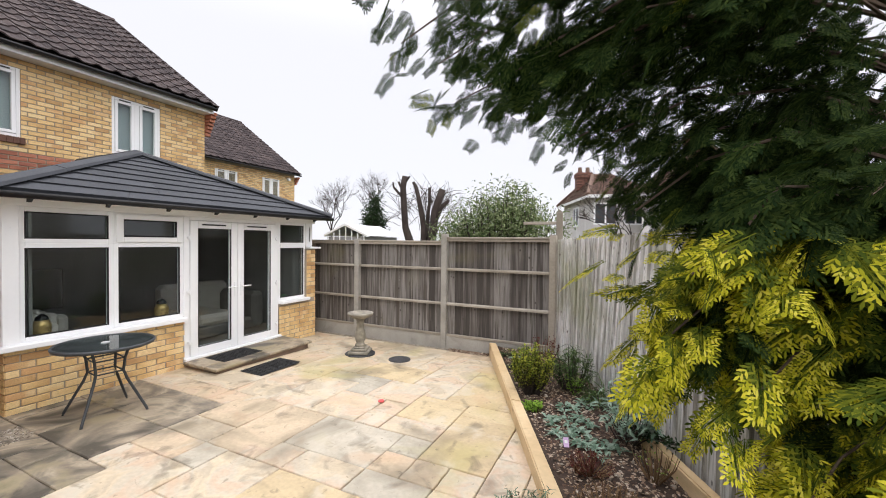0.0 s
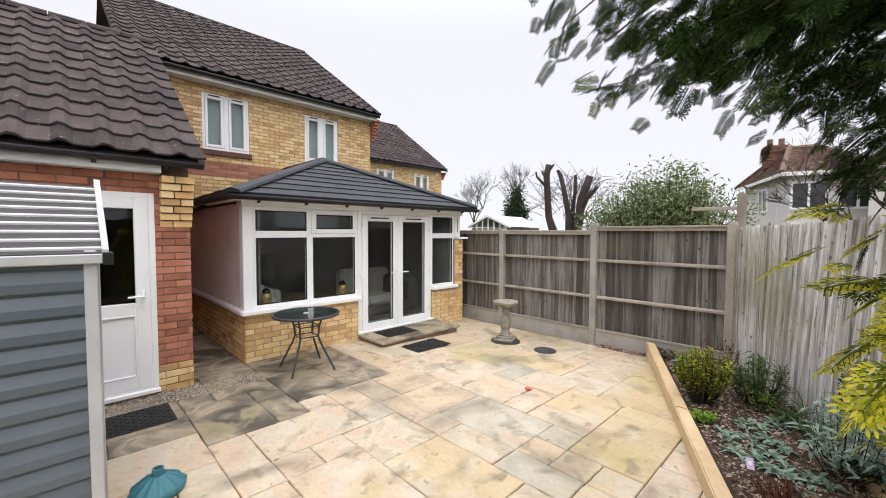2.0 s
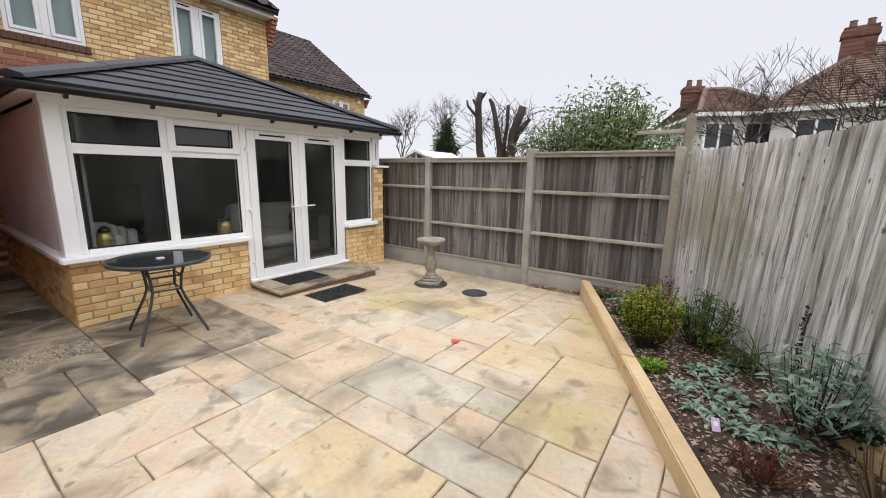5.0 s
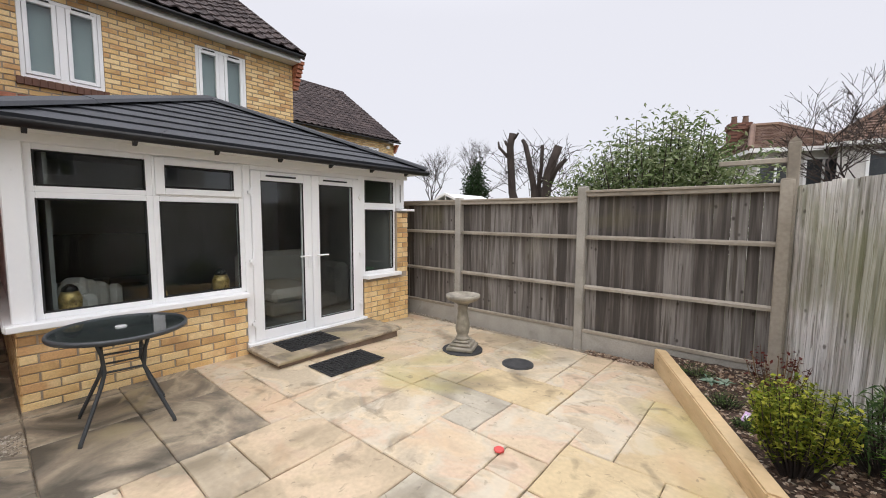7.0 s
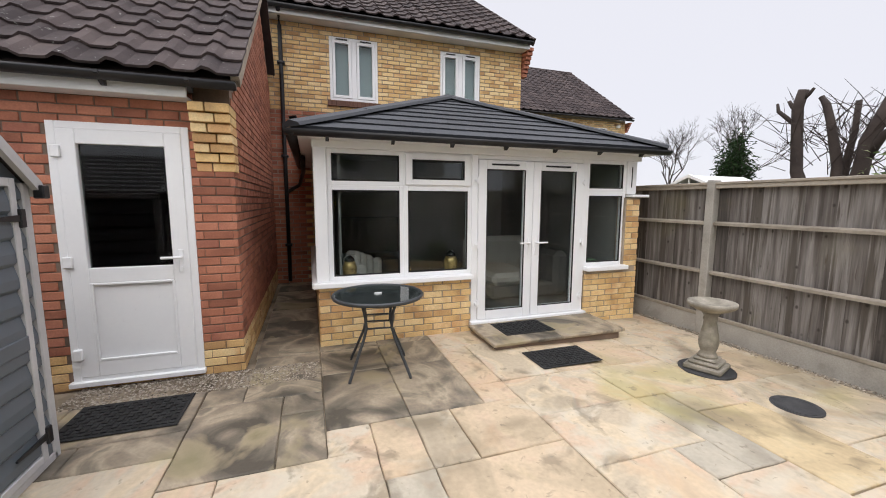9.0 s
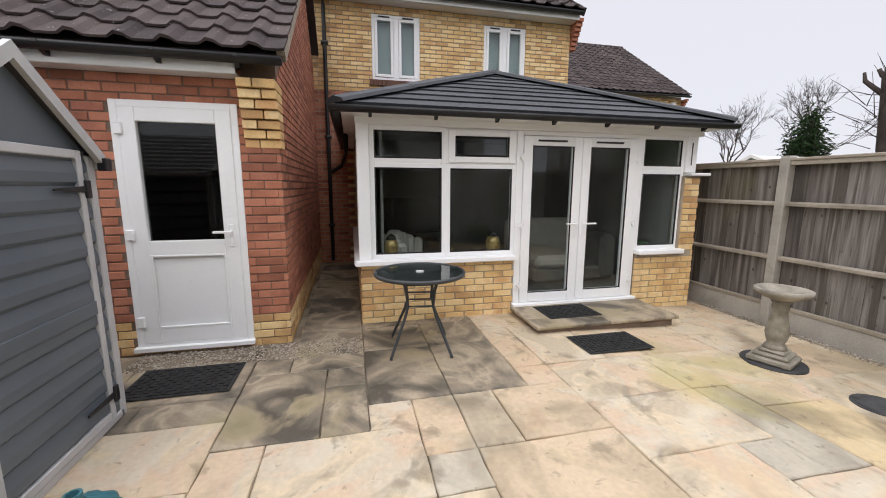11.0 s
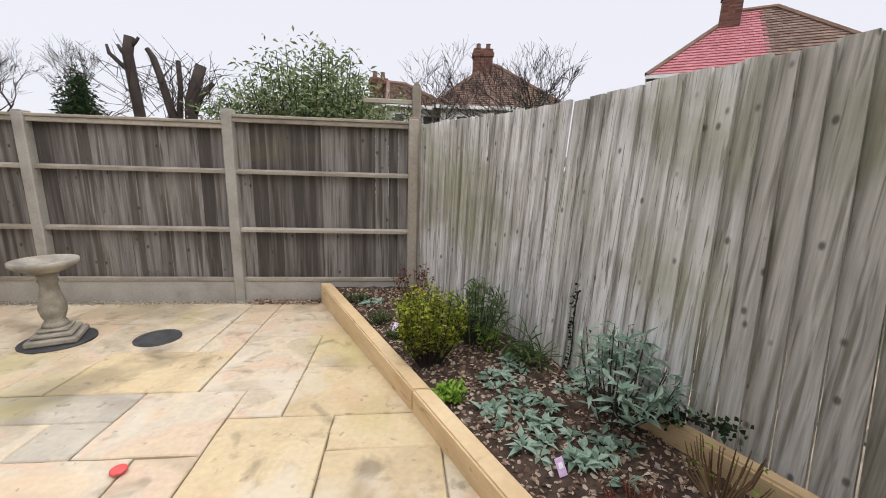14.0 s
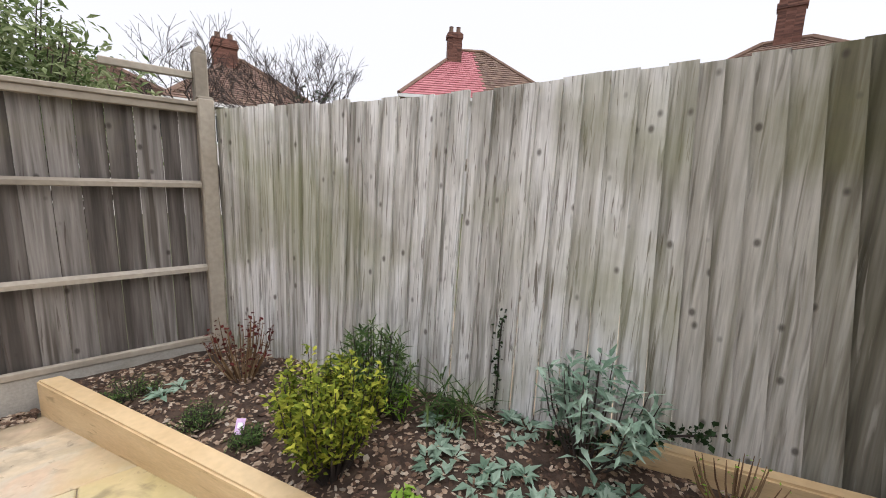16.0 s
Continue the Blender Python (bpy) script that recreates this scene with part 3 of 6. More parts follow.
part("branch_pipe", p3, black_plastic, house, "black gutter outlet pipe", True)

# ---- next house, beyond the gable ----
far_house = thing("house", "neighbouring buff brick house with a brown tiled roof", "house", (-14.4, 11, 0))
FX = -14.4
FW = [(10.62, 11.6, 3.55, 4.6), (12.86, 13.8, 3.55, 4.58)]
fw = Shape()
fw.box(FX - 0.25, FX, 8.2, 14.75, -0.2, 4.95)
fw.prism([(FX - 0.25, -0.2), (FX - 0.25, 4.95), (-18.5, 7.92), (-22.4, 4.95), (-22.4, -0.2)], 14.5, 14.75, "y")
far_wall = part("wall", fw, mortar, far_house, "buff brick wall")
part("brickwork", brick_sheet(bond(8.2, 14.75, 0.6, 4.9, FW), facing_x(FX + 0.004)), buff_wall, far_wall, kind="stuff")
for q in FW:
    house_window(far_house, FX + 0.05, *q, False)
tile_roof(far_house, (FX + 0.3, 4.97), (-18.5, 8.08), 8.1, 14.9, 0.3, 0.315, roof_tile, roof_tile_far, (0, 0), "brown tiled roof")
part("rear_roof_slope", Shape().prism([(-22.5, 4.95), (-22.5, 4.88), (-18.5, 7.94), (-18.5, 8.02)], 8.1, 14.9, "y"), roof_tile_far, far_house)
part("gutter", Shape().prism([(x - HOUSE_X + FX, z + 0.16) for x, z in gut], 8.1, 14.86, "y"), black_plastic, far_house, "", True)
c2 = Shape()
for i in range(5):
    c2.soft(FX - 0.1, FX + 0.05 + 0.05 * i, 14.755, 14.87, 4.48 + 0.075 * i, 4.546 + 0.075 * i, 0.004)
part("corbel", c2, red_wall, far_house)
part("security_light", Shape().soft(FX, FX + 0.14, 14.25, 14.4, 4.62, 4.73, 0.02), upvc, far_house, "white security lamp on the wall")

# ---- garage ----
garage = thing("garage", "red brick garage with a brown tiled roof and white door", "garage", (GAR_X, -1, 0))
DY0, DY1, DZ0, DZ1 = 0.06, 0.985, 0.05, 2.12
gw = Shape()
for a, b, c, d in ((-3.2, DY0, -0.2, 2.5), (DY1, GAR_Y1, -0.2, 2.5), (DY0, DY1, -0.2, DZ0), (DY0, DY1, DZ1, 2.5)):
    gw.box(GAR_X - 0.22, GAR_X - 0.004, a, b, c, d)
gw.prism([(GAR_X - 0.22, -0.2), (GAR_X - 0.22, 2.42), (-7.28, 4.58), (-8.40, 3.6), (-8.40, -0.2)], GAR_Y1 - 0.22, GAR_Y1 - 0.004, "y")
gw.box(-9.6, GAR_X - 0.22, -3.2, -3.0, -0.2, 2.4)
gw.box(-9.6, -9.4, -3.0, GAR_Y1 - 0.22, -0.2, 2.4)
gar_wall = part("wall", gw, mortar_dark, garage, "red brick wall with a buff brick base")
front = bond(-1.2, GAR_Y1, 0.0, 2.45, [(DY0, DY1, DZ0, DZ1), (1.03, 1.5, 1.78, 2.5)])
fm = facing_x(GAR_X)
lay_bricks([q for q in front if q[2] < 0.29 and q[0] > -0.6], fm, buff_brick, gar_wall)
lay_bricks([q for q in front if q[2] >= 0.29 and q[0] > -0.6], fm, red_brick, gar_wall)
part("hidden_brickwork", brick_sheet([q for q in front if q[0] <= -0.6], fm), red_wall, gar_wall, kind="stuff")
side = bond(-8.4, GAR_X, 0.0, 4.6)
side = [q for q in side if q[3] < 2.45 + min((GAR_X - q[0]), (GAR_X - q[1])) * 0.80 and q[3] < 4.5 - max(0, -7.28 - q[0]) * 0.82]
part("base_brickwork", brick_sheet([q for q in side if q[2] < 0.29], facing_y(GAR_Y1, 1)), buff_wall, gar_wall, kind="stuff")
part("side_brickwork", brick_sheet([q for q in side if q[2] >= 0.29], facing_y(GAR_Y1, 1)), red_wall, gar_wall, kind="stuff")
for i in range(7):
    for a, b in (((1.03, 1.14), (1.15, 1.315)), ((1.03, 1.2), (1.21, 1.315)))[i % 2]:
        c = Shape().soft(GAR_X - 0.15, GAR_X + 0.01 + 0.028 * i, a, b + (0.005 if b > 1.25 else 0), 1.77 + 0.0765 * i, 1.77 + 0.0765 * i + 0.068, 0.004)
        part("corbel_brick", c, buff_brick, gar_wall)
GE, GR = (GAR_X + 0.22, 2.47), (-7.28, 4.72)
tile_roof(garage, GE, GR, -3.3, 1.41, 0.3, 0.315, roof_tile, roof_tile_far, (176, 0.0), "brown roll-edged concrete tiles with white lichen")
part("rear_roof_slope", Shape().prism([(-9.9, 2.62), (-9.9, 2.54), (-7.28, 4.58), (-7.28, 4.68)], -3.3, 1.41, "y"), roof_tile_far, garage)
s = Shape().soft(GAR_X + 0.15, GAR_X + 0.175, -3.3, 1.03, 2.32, 2.45, 0.004)
s.box(GAR_X, GAR_X + 0.15, -3.3, 1.03, 2.32, 2.335)
part("fascia", s, white_board, garage, "white fascia board")
gg = [(GAR_X + 0.235 + 0.058 * math.cos(w), 2.44 + 0.055 * math.sin(w)) for w in np.linspace(math.pi, 2 * math.pi, 9)]
gutter = part("gutter", Shape().prism(gg, -3.3, 1.39, "y"), black_plastic, garage, "black half-round gutter", True)
for y in (-1.1, -0.2, 0.5, 1.05):
    part("bracket", Shape().prism([(GAR_X + 0.17, 2.44), (GAR_X + 0.17, 2.36), (GAR_X + 0.2, 2.36), (GAR_X + 0.3, 2.42), (GAR_X + 0.3, 2.44)], y, y + 0.03, "y"), black_plastic, gutter)
vg = Shape()
mm, ln = slope_matrix(GE, GR, 0)
vg.box(1.35, 1.415, 0.02, ln, -0.06, 0.02, mm)
part("verge", vg, mortar, garage, "mortar-bedded verge")
f = Shape()
ring(f, "x", GAR_X - 0.07, GAR_X + 0.012, DY0, DY1, DZ0, DZ1, 0.055)
f.soft(GAR_X - 0.02, GAR_X + 0.05, DY0 - 0.02, DY1 + 0.01, DZ0 - 0.02, DZ0 + 0.02, 0.004)
gdoor = part("door", f, upvc, garage, "closed white half-glazed door")
f = Shape()
a, b, c, d = DY0 + 0.055, DY1 - 0.055, DZ0 + 0.05, DZ1 - 0.055
X0, X1 = GAR_X - 0.05, GAR_X + 0.02
for y0, y1, z0, z1 in ((a, a + 0.12, c, d), (b - 0.12, b, c, d), (a + 0.12, b - 0.12, c, c + 0.13), (a + 0.12, b - 0.12, 0.87, 0.99), (a + 0.12, b - 0.12, d - 0.11, d)):
    f.soft(X0, X1, y0, y1, z0, z1, 0.005)
leaf = part("door_leaf", f, upvc, gdoor)
part("door_panel", Shape().soft(X0 + 0.015, X1 - 0.02, a + 0.115, b - 0.115, c + 0.125, 0.875, 0.004), upvc, gdoor)
part("glazing_bead", ring(Shape(), "x", X1 - 0.012, X1 + 0.004, a + 0.118, b - 0.118, c + 0.128, 0.872, 0.02), upvc, gdoor)
part("pane", Shape().box(X0 + 0.02, X0 + 0.03, a + 0.115, b - 0.115, 0.985, d - 0.105), dark_pane, gdoor)
h = Shape().soft(X1, X1 + 0.012, b - 0.075, b - 0.04, 0.93, 1.12, 0.004)
h.tube([(X1 + 0.005, b - 0.057, 1.06), (X1 + 0.05, b - 0.057, 1.06), (X1 + 0.055, b - 0.09, 1.06), (X1 + 0.052, b - 0.19, 1.06)], 0.011, 8)
h.tube([(X1 + 0.01, b - 0.057, 0.97), (X1 + 0.018, b - 0.057, 0.97)], 0.012, 10)
part("handle", h, upvc, gdoor, "white lever handle with keyhole")
for z in (0.25, 1.0, 1.85):
    part("hinge", Shape().soft(X1 - 0.01, X1 + 0.022, a - 0.03, a + 0.03, z, z + 0.09, 0.006), upvc, gdoor)
# Near-black colour paints the gloom of the unlit garage behind the pane.
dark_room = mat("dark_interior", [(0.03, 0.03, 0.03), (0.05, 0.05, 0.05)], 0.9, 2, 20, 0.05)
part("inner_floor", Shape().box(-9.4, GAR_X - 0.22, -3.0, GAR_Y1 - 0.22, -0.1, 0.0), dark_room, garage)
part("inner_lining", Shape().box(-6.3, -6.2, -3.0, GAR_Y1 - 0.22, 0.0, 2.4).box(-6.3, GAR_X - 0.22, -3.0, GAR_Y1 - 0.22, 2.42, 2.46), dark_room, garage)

# ---- conservatory ----
cons = thing("conservatory", "white-framed conservatory on buff brick with a grey tiled roof", "conservatory", (CONS_X, 4, 0))
SILL = 0.655
cw = Shape()
cw.box(CONS_X - 0.22, CONS_X - 0.004, CONS_Y0 + 0.01, 3.66, -0.2, SILL - 0.02)
cw.box(CONS_X - 0.22, CONS_X - 0.004, 5.29, 5.88, -0.2, SILL - 0.02)
cw.box(CONS_X - 0.22, CONS_X - 0.004, 5.88, CONS_Y1 - 0.004, -0.2, 1.585)
cw.box(HOUSE_X, CONS_X - 0.22, CONS_Y0 + 0.01, CONS_Y0 + 0.22, -0.2, SILL - 0.02)
cw.box(HOUSE_X, CONS_X - 0.22, CONS_Y1 - 0.22, CONS_Y1 - 0.004, -0.2, 2.1)
cw.box(CONS_X - 0.22, CONS_X - 0.03, 3.66, 5.29, -0.2, 0.05)
dwarf = part("dwarf_wall", cw, mortar, cons, "buff brick dwarf wall")
fm = facing_x(CONS_X)
lay_bricks(bond(CONS_Y0, 3.67, -0.01, SILL - 0.02), fm, buff_brick, dwarf)
lay_bricks(bond(5.28, CONS_Y1, -0.08, SILL - 0.02), fm, buff_brick, dwarf)
lay_bricks(bond(5.9, CONS_Y1, 0.67, 1.585), fm, buff_brick, dwarf)
part("side_brickwork", brick_sheet(bond(HOUSE_X, CONS_X, -0.01, SILL - 0.02), facing_y(CONS_Y0, -1)), buff_wall, dwarf, kind="stuff")
part("fence_side_brickwork", brick_sheet(bond(-6.4, CONS_X, -0.08, 1.585), facing_y(CONS_Y1, 1)), buff_wall, dwarf, kind="stuff")
part("pier_cap", Shape().soft(CONS_X - 0.25, CONS_X + 0.06, 5.93, CONS_Y1 + 0.1, 1.59, 1.625, 0.006), upvc, cons, "white capping on the brick pier")

FX0, FX1 = CONS_X - 0.10, CONS_X - 0.035
TOP = 2.06
# framing: corner posts, head, sills
part("corner_post", Shape().soft(CONS_X - 0.13, CONS_X + 0.01, CONS_Y0 - 0.02, CONS_Y0 + 0.11, SILL + 0.03, TOP + 0.02, 0.008), upvc, cons)
part("end_post", Shape().soft(FX0 - 0.02, FX1 + 0.02, 5.9, 6.06, 1.63, TOP + 0.02, 0.006), upvc, cons, "white end panel above the pier")
part("vent_slot", Shape().soft(FX1 + 0.02, FX1 + 0.026, 5.97, 5.985, 1.72, 1.99, 0.002), black_plastic, cons)
for a, b in ((CONS_Y0 - 0.06, 3.67), (5.27, 5.92)):
    part("window_sill", Shape().soft(CONS_X - 0.14, CONS_X + 0.085, a, b, SILL - 0.02, SILL + 0.035, 0.008), upvc, cons, "white plastic sill")
part("side_sill", Shape().soft(HOUSE_X, CONS_X + 0.05, CONS_Y0 - 0.07, CONS_Y0 + 0.12, SILL - 0.018, SILL + 0.034, 0.008), upvc, cons)
part("head_beam", Shape().soft(CONS_X - 0.16, CONS_X + 0.015, CONS_Y0 - 0.03, 6.1, TOP + 0.0, TOP + 0.13, 0.006).soft(CONS_X - 0.02, CONS_X + 0.03, CONS_Y0 - 0.04, 6.11, TOP + 0.085, TOP + 0.13, 0.004), upvc, cons, "white eaves beam")


def glazed(name, y0, y1, z0, z1, sash=False, w=0.05):
    f = Shape()
    ring(f, "x", FX0, FX1, y0, y1, z0, z1, w)
    win = part(name, f, upvc, cons, "white plastic window frame")
    k = w
    if sash:
        s = Shape()
        ring(s, "x", FX0 + 0.01, FX1 + 0.022, y0 + 0.02, y1 - 0.02, z0 + 0.015, z1 - 0.02, 0.075, 0.06)
        part("sash", s, upvc, win, "opening fanlight sash")
        k = 0.09
    part("bead", ring(Shape(), "x", FX1 - 0.02, FX1 + 0.002 if not sash else FX1 + 0.018, y0 + k - 0.004, y1 - k + 0.004, z0 + k * 0.9, z1 - k * 0.9, 0.015), black_rubber, win, "black gasket")
    part("pane", Shape().box(FX0 + 0.03, FX0 + 0.038, y0 + k - 0.01, y1 - k + 0.01, z0 + k * 0.8, z1 - k * 0.8), clear_glass, win)
    return win


TR = 1.69
glazed("window", CONS_Y0 + 0.11, 2.88, SILL + 0.035, TR)
glazed("fanlight", CONS_Y0 + 0.11, 2.88, TR, TOP)
glazed("window", 2.88, 3.68, SILL + 0.035, TR)
glazed("fanlight", 2.88, 3.68, TR, TOP, True)
glazed("window", 5.27, 5.9, SILL + 0.035, 1.655)
glazed("fanlight", 5.27, 5.9, 1.655, TOP)

f = Shape()
f.soft(FX0, FX1 + 0.01, 3.68, 3.755, 0.09, TOP, 0.005)
f.soft(FX0, FX1 + 0.01, 5.2, 5.27, 0.09, TOP, 0.005)
f.soft(FX0, FX1 + 0.01, 3.755, 5.2, TOP - 0.05, TOP, 0.005)
f.soft(FX0, CONS_X + 0.045, 3.66, 5.29, 0.05, 0.11, 0.006)
dframe = part("door_frame", f, upvc, cons, "white plastic French door frame and threshold")
for a, b, hs in ((3.757, 4.475, 1), (4.48, 5.198, -1)):
    f = Shape()
    X0, X1 = FX0 + 0.01, FX1 + 0.03
    for y0, y1, z0, z1 in ((a, a + 0.105, 0.115, 2.005), (b - 0.105, b, 0.115, 2.005), (a + 0.105, b - 0.105, 0.115, 0.225), (a + 0.105, b - 0.105, 1.9, 2.005)):
        f.soft(X0, X1, y0, y1, z0, z1, 0.006)
    door = part("door_leaf", f, upvc, cons, "closed white French door leaf")
    part("pane", Shape().box(X0 + 0.03, X0 + 0.038, a + 0.1, b - 0.1, 0.22, 1.905), clear_glass, door)
    part("gasket", ring(Shape(), "x", X1 - 0.025, X1 - 0.004, a + 0.1, b - 0.1, 0.22, 1.905, 0.014), black_rubber, door)
    part("trickle_vent", Shape().soft(X1, X1 + 0.012, a + 0.16, b - 0.2, 1.945, 1.965, 0.003), black_plastic, door)
    yc = b - 0.05 if hs == 1 else a + 0.05
    h = Shape().soft(X1, X1 + 0.012, yc - 0.016, yc + 0.016, 0.88, 1.1, 0.004)
    h.tube([(X1, yc, 1.03), (X1 + 0.05, yc, 1.03), (X1 + 0.055, yc - hs * 0.04, 1.03), (X1 + 0.05, yc - hs * 0.14, 1.03)], 0.01, 8)
    h.tube([(X1 + 0.008, yc, 0.94), (X1 + 0.02, yc, 0.94)], 0.011, 10)
    part("handle", h, upvc, door, "white lever handle")
    yh = a - 0.012 if hs == 1 else b + 0.012
    for z in (0.3, 1.0, 1.75):
        part("hinge", Shape().soft(X1 - 0.02, X1 + 0.02, yh - 0.028, yh + 0.028, z, z + 0.035, 0.005).tube([(X1 + 0.012, yh, z - 0.02), (X1 + 0.012, yh, z + 0.06)], 0.011, 8), upvc, door)

# ribbed panel wall towards the garage
ribs = Shape()
x, outline = HOUSE_X, []
while x < CONS_X - 0.14:
    outline += [(x, CONS_Y0 + 0.03), (x + 0.02, CONS_Y0 + 0.012), (x + 0.07, CONS_Y0 + 0.012), (x + 0.088, CONS_Y0 + 0.03)]
    x += 0.09
ribs.prism(outline + [(x, CONS_Y0 + 0.08), (HOUSE_X, CONS_Y0 + 0.08)], SILL + 0.03, 2.1, "z")
rib_mat = mat("ribbed_white_panel", [(0.60, 0.52, 0.52), (0.70, 0.62, 0.61)], 0.5, 2, 30, 0.02, grain=0.05)
part("side_panel", ribs, rib_mat, cons, "pinkish white ribbed cladding panel")

# hipped roof: triangle to the garden, slopes to both sides
EZ, AP = 2.19, Vector((-6.68, 4.03, 3.12))
EX, EY0, EY1 = CONS_X + 0.24, CONS_Y0 - 0.2, 6.27
ROWS_N = 9


def roof_courses(parent, corner_a, corner_b, top_a, top_b, name):
    """Courses of long plank-like tiles between an eave and a ridge or point, each course lapping the one below."""
    ca, cb, ta, tb = (Vector(v) for v in (corner_a, corner_b, top_a, top_b))
    out = (cb - ca).cross(ta - ca).normalized()
    if out.z < 0:
        out = -out
    rng = random.Random(5)
    for r in range(ROWS_N):
        f0, f1 = r / ROWS_N, (r + 1.12) / ROWS_N
        f1 = min(f1, 1.0)
        a0, b0, a1, b1 = ca.lerp(ta, f0), cb.lerp(tb, f0), ca.lerp(ta, f1), cb.lerp(tb, f1)
        n = max(1, round((b0 - a0).length / 1.25))
        for k in range(n):
            u0, u1 = k / n + (0.0 if k == 0 else 0.001), (k + 1) / n
            p = [a0.lerp(b0, u0), a0.lerp(b0, u1), a1.lerp(b1, u1), a1.lerp(b1, u0)]
            lift = [0.030, 0.030, 0.012, 0.012]
            lo = [q + out * -0.004 for q in p]
            hi = [q + out * h for q, h in zip(p, lift)]
            s = Shape().add(lo + hi, [(4, 5, 6, 7), (0, 1, 5, 4), (1, 2, 6, 5), (3, 0, 4, 7), (3, 2, 1, 0)])
            part("tile", s, slate, parent)


A, B = Vector((EX, EY0, EZ)), Vector((EX, EY1, EZ))
BA, BB = Vector((HOUSE_X, EY0, EZ)), Vector((HOUSE_X, EY1, EZ))
RB = Vector((HOUSE_X, AP.y, AP.z))
deck = Shape().add([A, B, AP, BA, RB, BB] + [q - Vector((0, 0, 0.05)) for q in (A, B, AP, BA, RB, BB)],
                   [(0, 1, 2), (3, 0, 2, 4), (1, 5, 4, 2), (8, 7, 6), (10, 8, 6, 9), (8, 10, 11, 7), (0, 6, 7, 1), (3, 9, 6, 0), (1, 7, 11, 5)])
croof = part("roof", deck, slate, cons, "dark grey hipped roof of lapped composite tiles")
roof_courses(croof, A, B, AP, AP, "front")
roof_courses(croof, BA, A, RB, AP, "left")
roof_courses(croof, B, BB, AP, RB, "right")
for p, q in ((A, AP), (B, AP), (AP, RB)):
    d = (q - p).normalized()
    sidev = d.cross(Vector((0, 0, 1))).normalized()
    upv = sidev.cross(d)
    n = max(2, int((q - p).length / 0.9))
    for k in range(n):
        a, b = p.lerp(q, k / n), p.lerp(q, (k + 1) / n) + d * 0.03
        c = Shape()
        prof = [(-0.12, 0.012), (-0.1, 0.045), (0.0, 0.075), (0.1, 0.045), (0.12, 0.012)]
        lift = 0.004 * (k % 2)
        vs = [e + sidev * u + upv * (v + lift) for e in (a, b) for u, v in prof]
        c.add(vs, [(i, i + 1, 6 + i, 5 + i) for i in range(4)] + [(0, 5, 9, 4), (4, 3, 2, 1, 0), (5, 6, 7, 8, 9)])
        part("hip_cap", c, slate, croof)
# soffit, gutters
g = Shape()
g.box(CONS_X - 0.02, EX - 0.03, EY0 + 0.05, EY1 - 0.05, EZ - 0.06, EZ - 0.045)
g.box(HOUSE_X, CONS_X, EY0 + 0.05, CONS_Y0, EZ - 0.06, EZ - 0.045)
part("soffit", g, white_board, cons)
gx = [(EX + 0.02 + 0.055 * math.cos(w), EZ - 0.012 + 0.058 * math.sin(w)) for w in np.linspace(math.pi, 2 * math.pi, 9)]
cg = part("gutter", Shape().prism(gx, EY0 - 0.06, EY1 + 0.02, "y"), black_plastic, cons, "black half-round gutter", True)
gy = [(EY0 - 0.01 - 0.055 * math.cos(w), EZ - 0.012 + 0.058 * math.sin(w)) for w in np.linspace(math.pi, 2 * math.pi, 9)]
part("side_gutter", Shape().prism(gy, HOUSE_X, EX + 0.06, "x"), black_plastic, cons, "", True)
for i in range(7):
    y = EY0 + 0.3 + i * 0.63
    part("bracket", Shape().prism([(EX - 0.04, EZ - 0.02), (EX - 0.04, EZ - 0.1), (EX - 0.015, EZ - 0.1), (EX + 0.06, EZ - 0.045), (EX + 0.07, EZ - 0.02)], y, y + 0.03, "y"), black_plastic, cg)
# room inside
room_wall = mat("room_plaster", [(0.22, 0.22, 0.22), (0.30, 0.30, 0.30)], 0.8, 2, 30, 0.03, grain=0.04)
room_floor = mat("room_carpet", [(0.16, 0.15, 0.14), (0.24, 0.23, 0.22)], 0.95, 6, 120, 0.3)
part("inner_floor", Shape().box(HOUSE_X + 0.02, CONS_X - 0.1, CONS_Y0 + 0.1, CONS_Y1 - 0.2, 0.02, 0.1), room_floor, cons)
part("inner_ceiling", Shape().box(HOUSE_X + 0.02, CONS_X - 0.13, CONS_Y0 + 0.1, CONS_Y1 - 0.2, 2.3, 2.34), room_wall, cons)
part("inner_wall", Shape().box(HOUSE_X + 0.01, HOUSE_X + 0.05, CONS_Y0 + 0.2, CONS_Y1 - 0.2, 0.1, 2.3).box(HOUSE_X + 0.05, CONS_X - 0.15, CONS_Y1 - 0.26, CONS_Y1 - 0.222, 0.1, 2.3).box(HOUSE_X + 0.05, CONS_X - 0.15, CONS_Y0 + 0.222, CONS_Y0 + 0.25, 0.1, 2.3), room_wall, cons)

# ---- fences ----
def fence_board(name, p0, p1, z0, z1, thick, parent, material, taper=0.4):
    """One feather-edged board between two plan points, thicker along one edge; each corner (x at bottom, x at top)."""
    s = Shape()
    (a0, a1), (b0, b1) = p0, p1
    side = Vector((b0[1] - a0[1], a0[0] - b0[0], 0)).normalized()
    def corner(q, z, o):
        return (q[0] + side.x * o, q[1] + side.y * o, z)
    v = [corner(a0, z0, 0), corner(b0, z0, 0), corner(b1, z1, 0), corner(a1, z1, 0), corner(a0, z0, thick * taper), corner(b0, z0, thick), corner(b1, z1, thick), corner(a1, z1, thick * taper)]
    s.add(v, [(3, 2, 1, 0), (4, 5, 6, 7), (0, 1, 5, 4), (1, 2, 6, 5), (2, 3, 7, 6), (3, 0, 4, 7)])
    return part(name, s, material, parent)


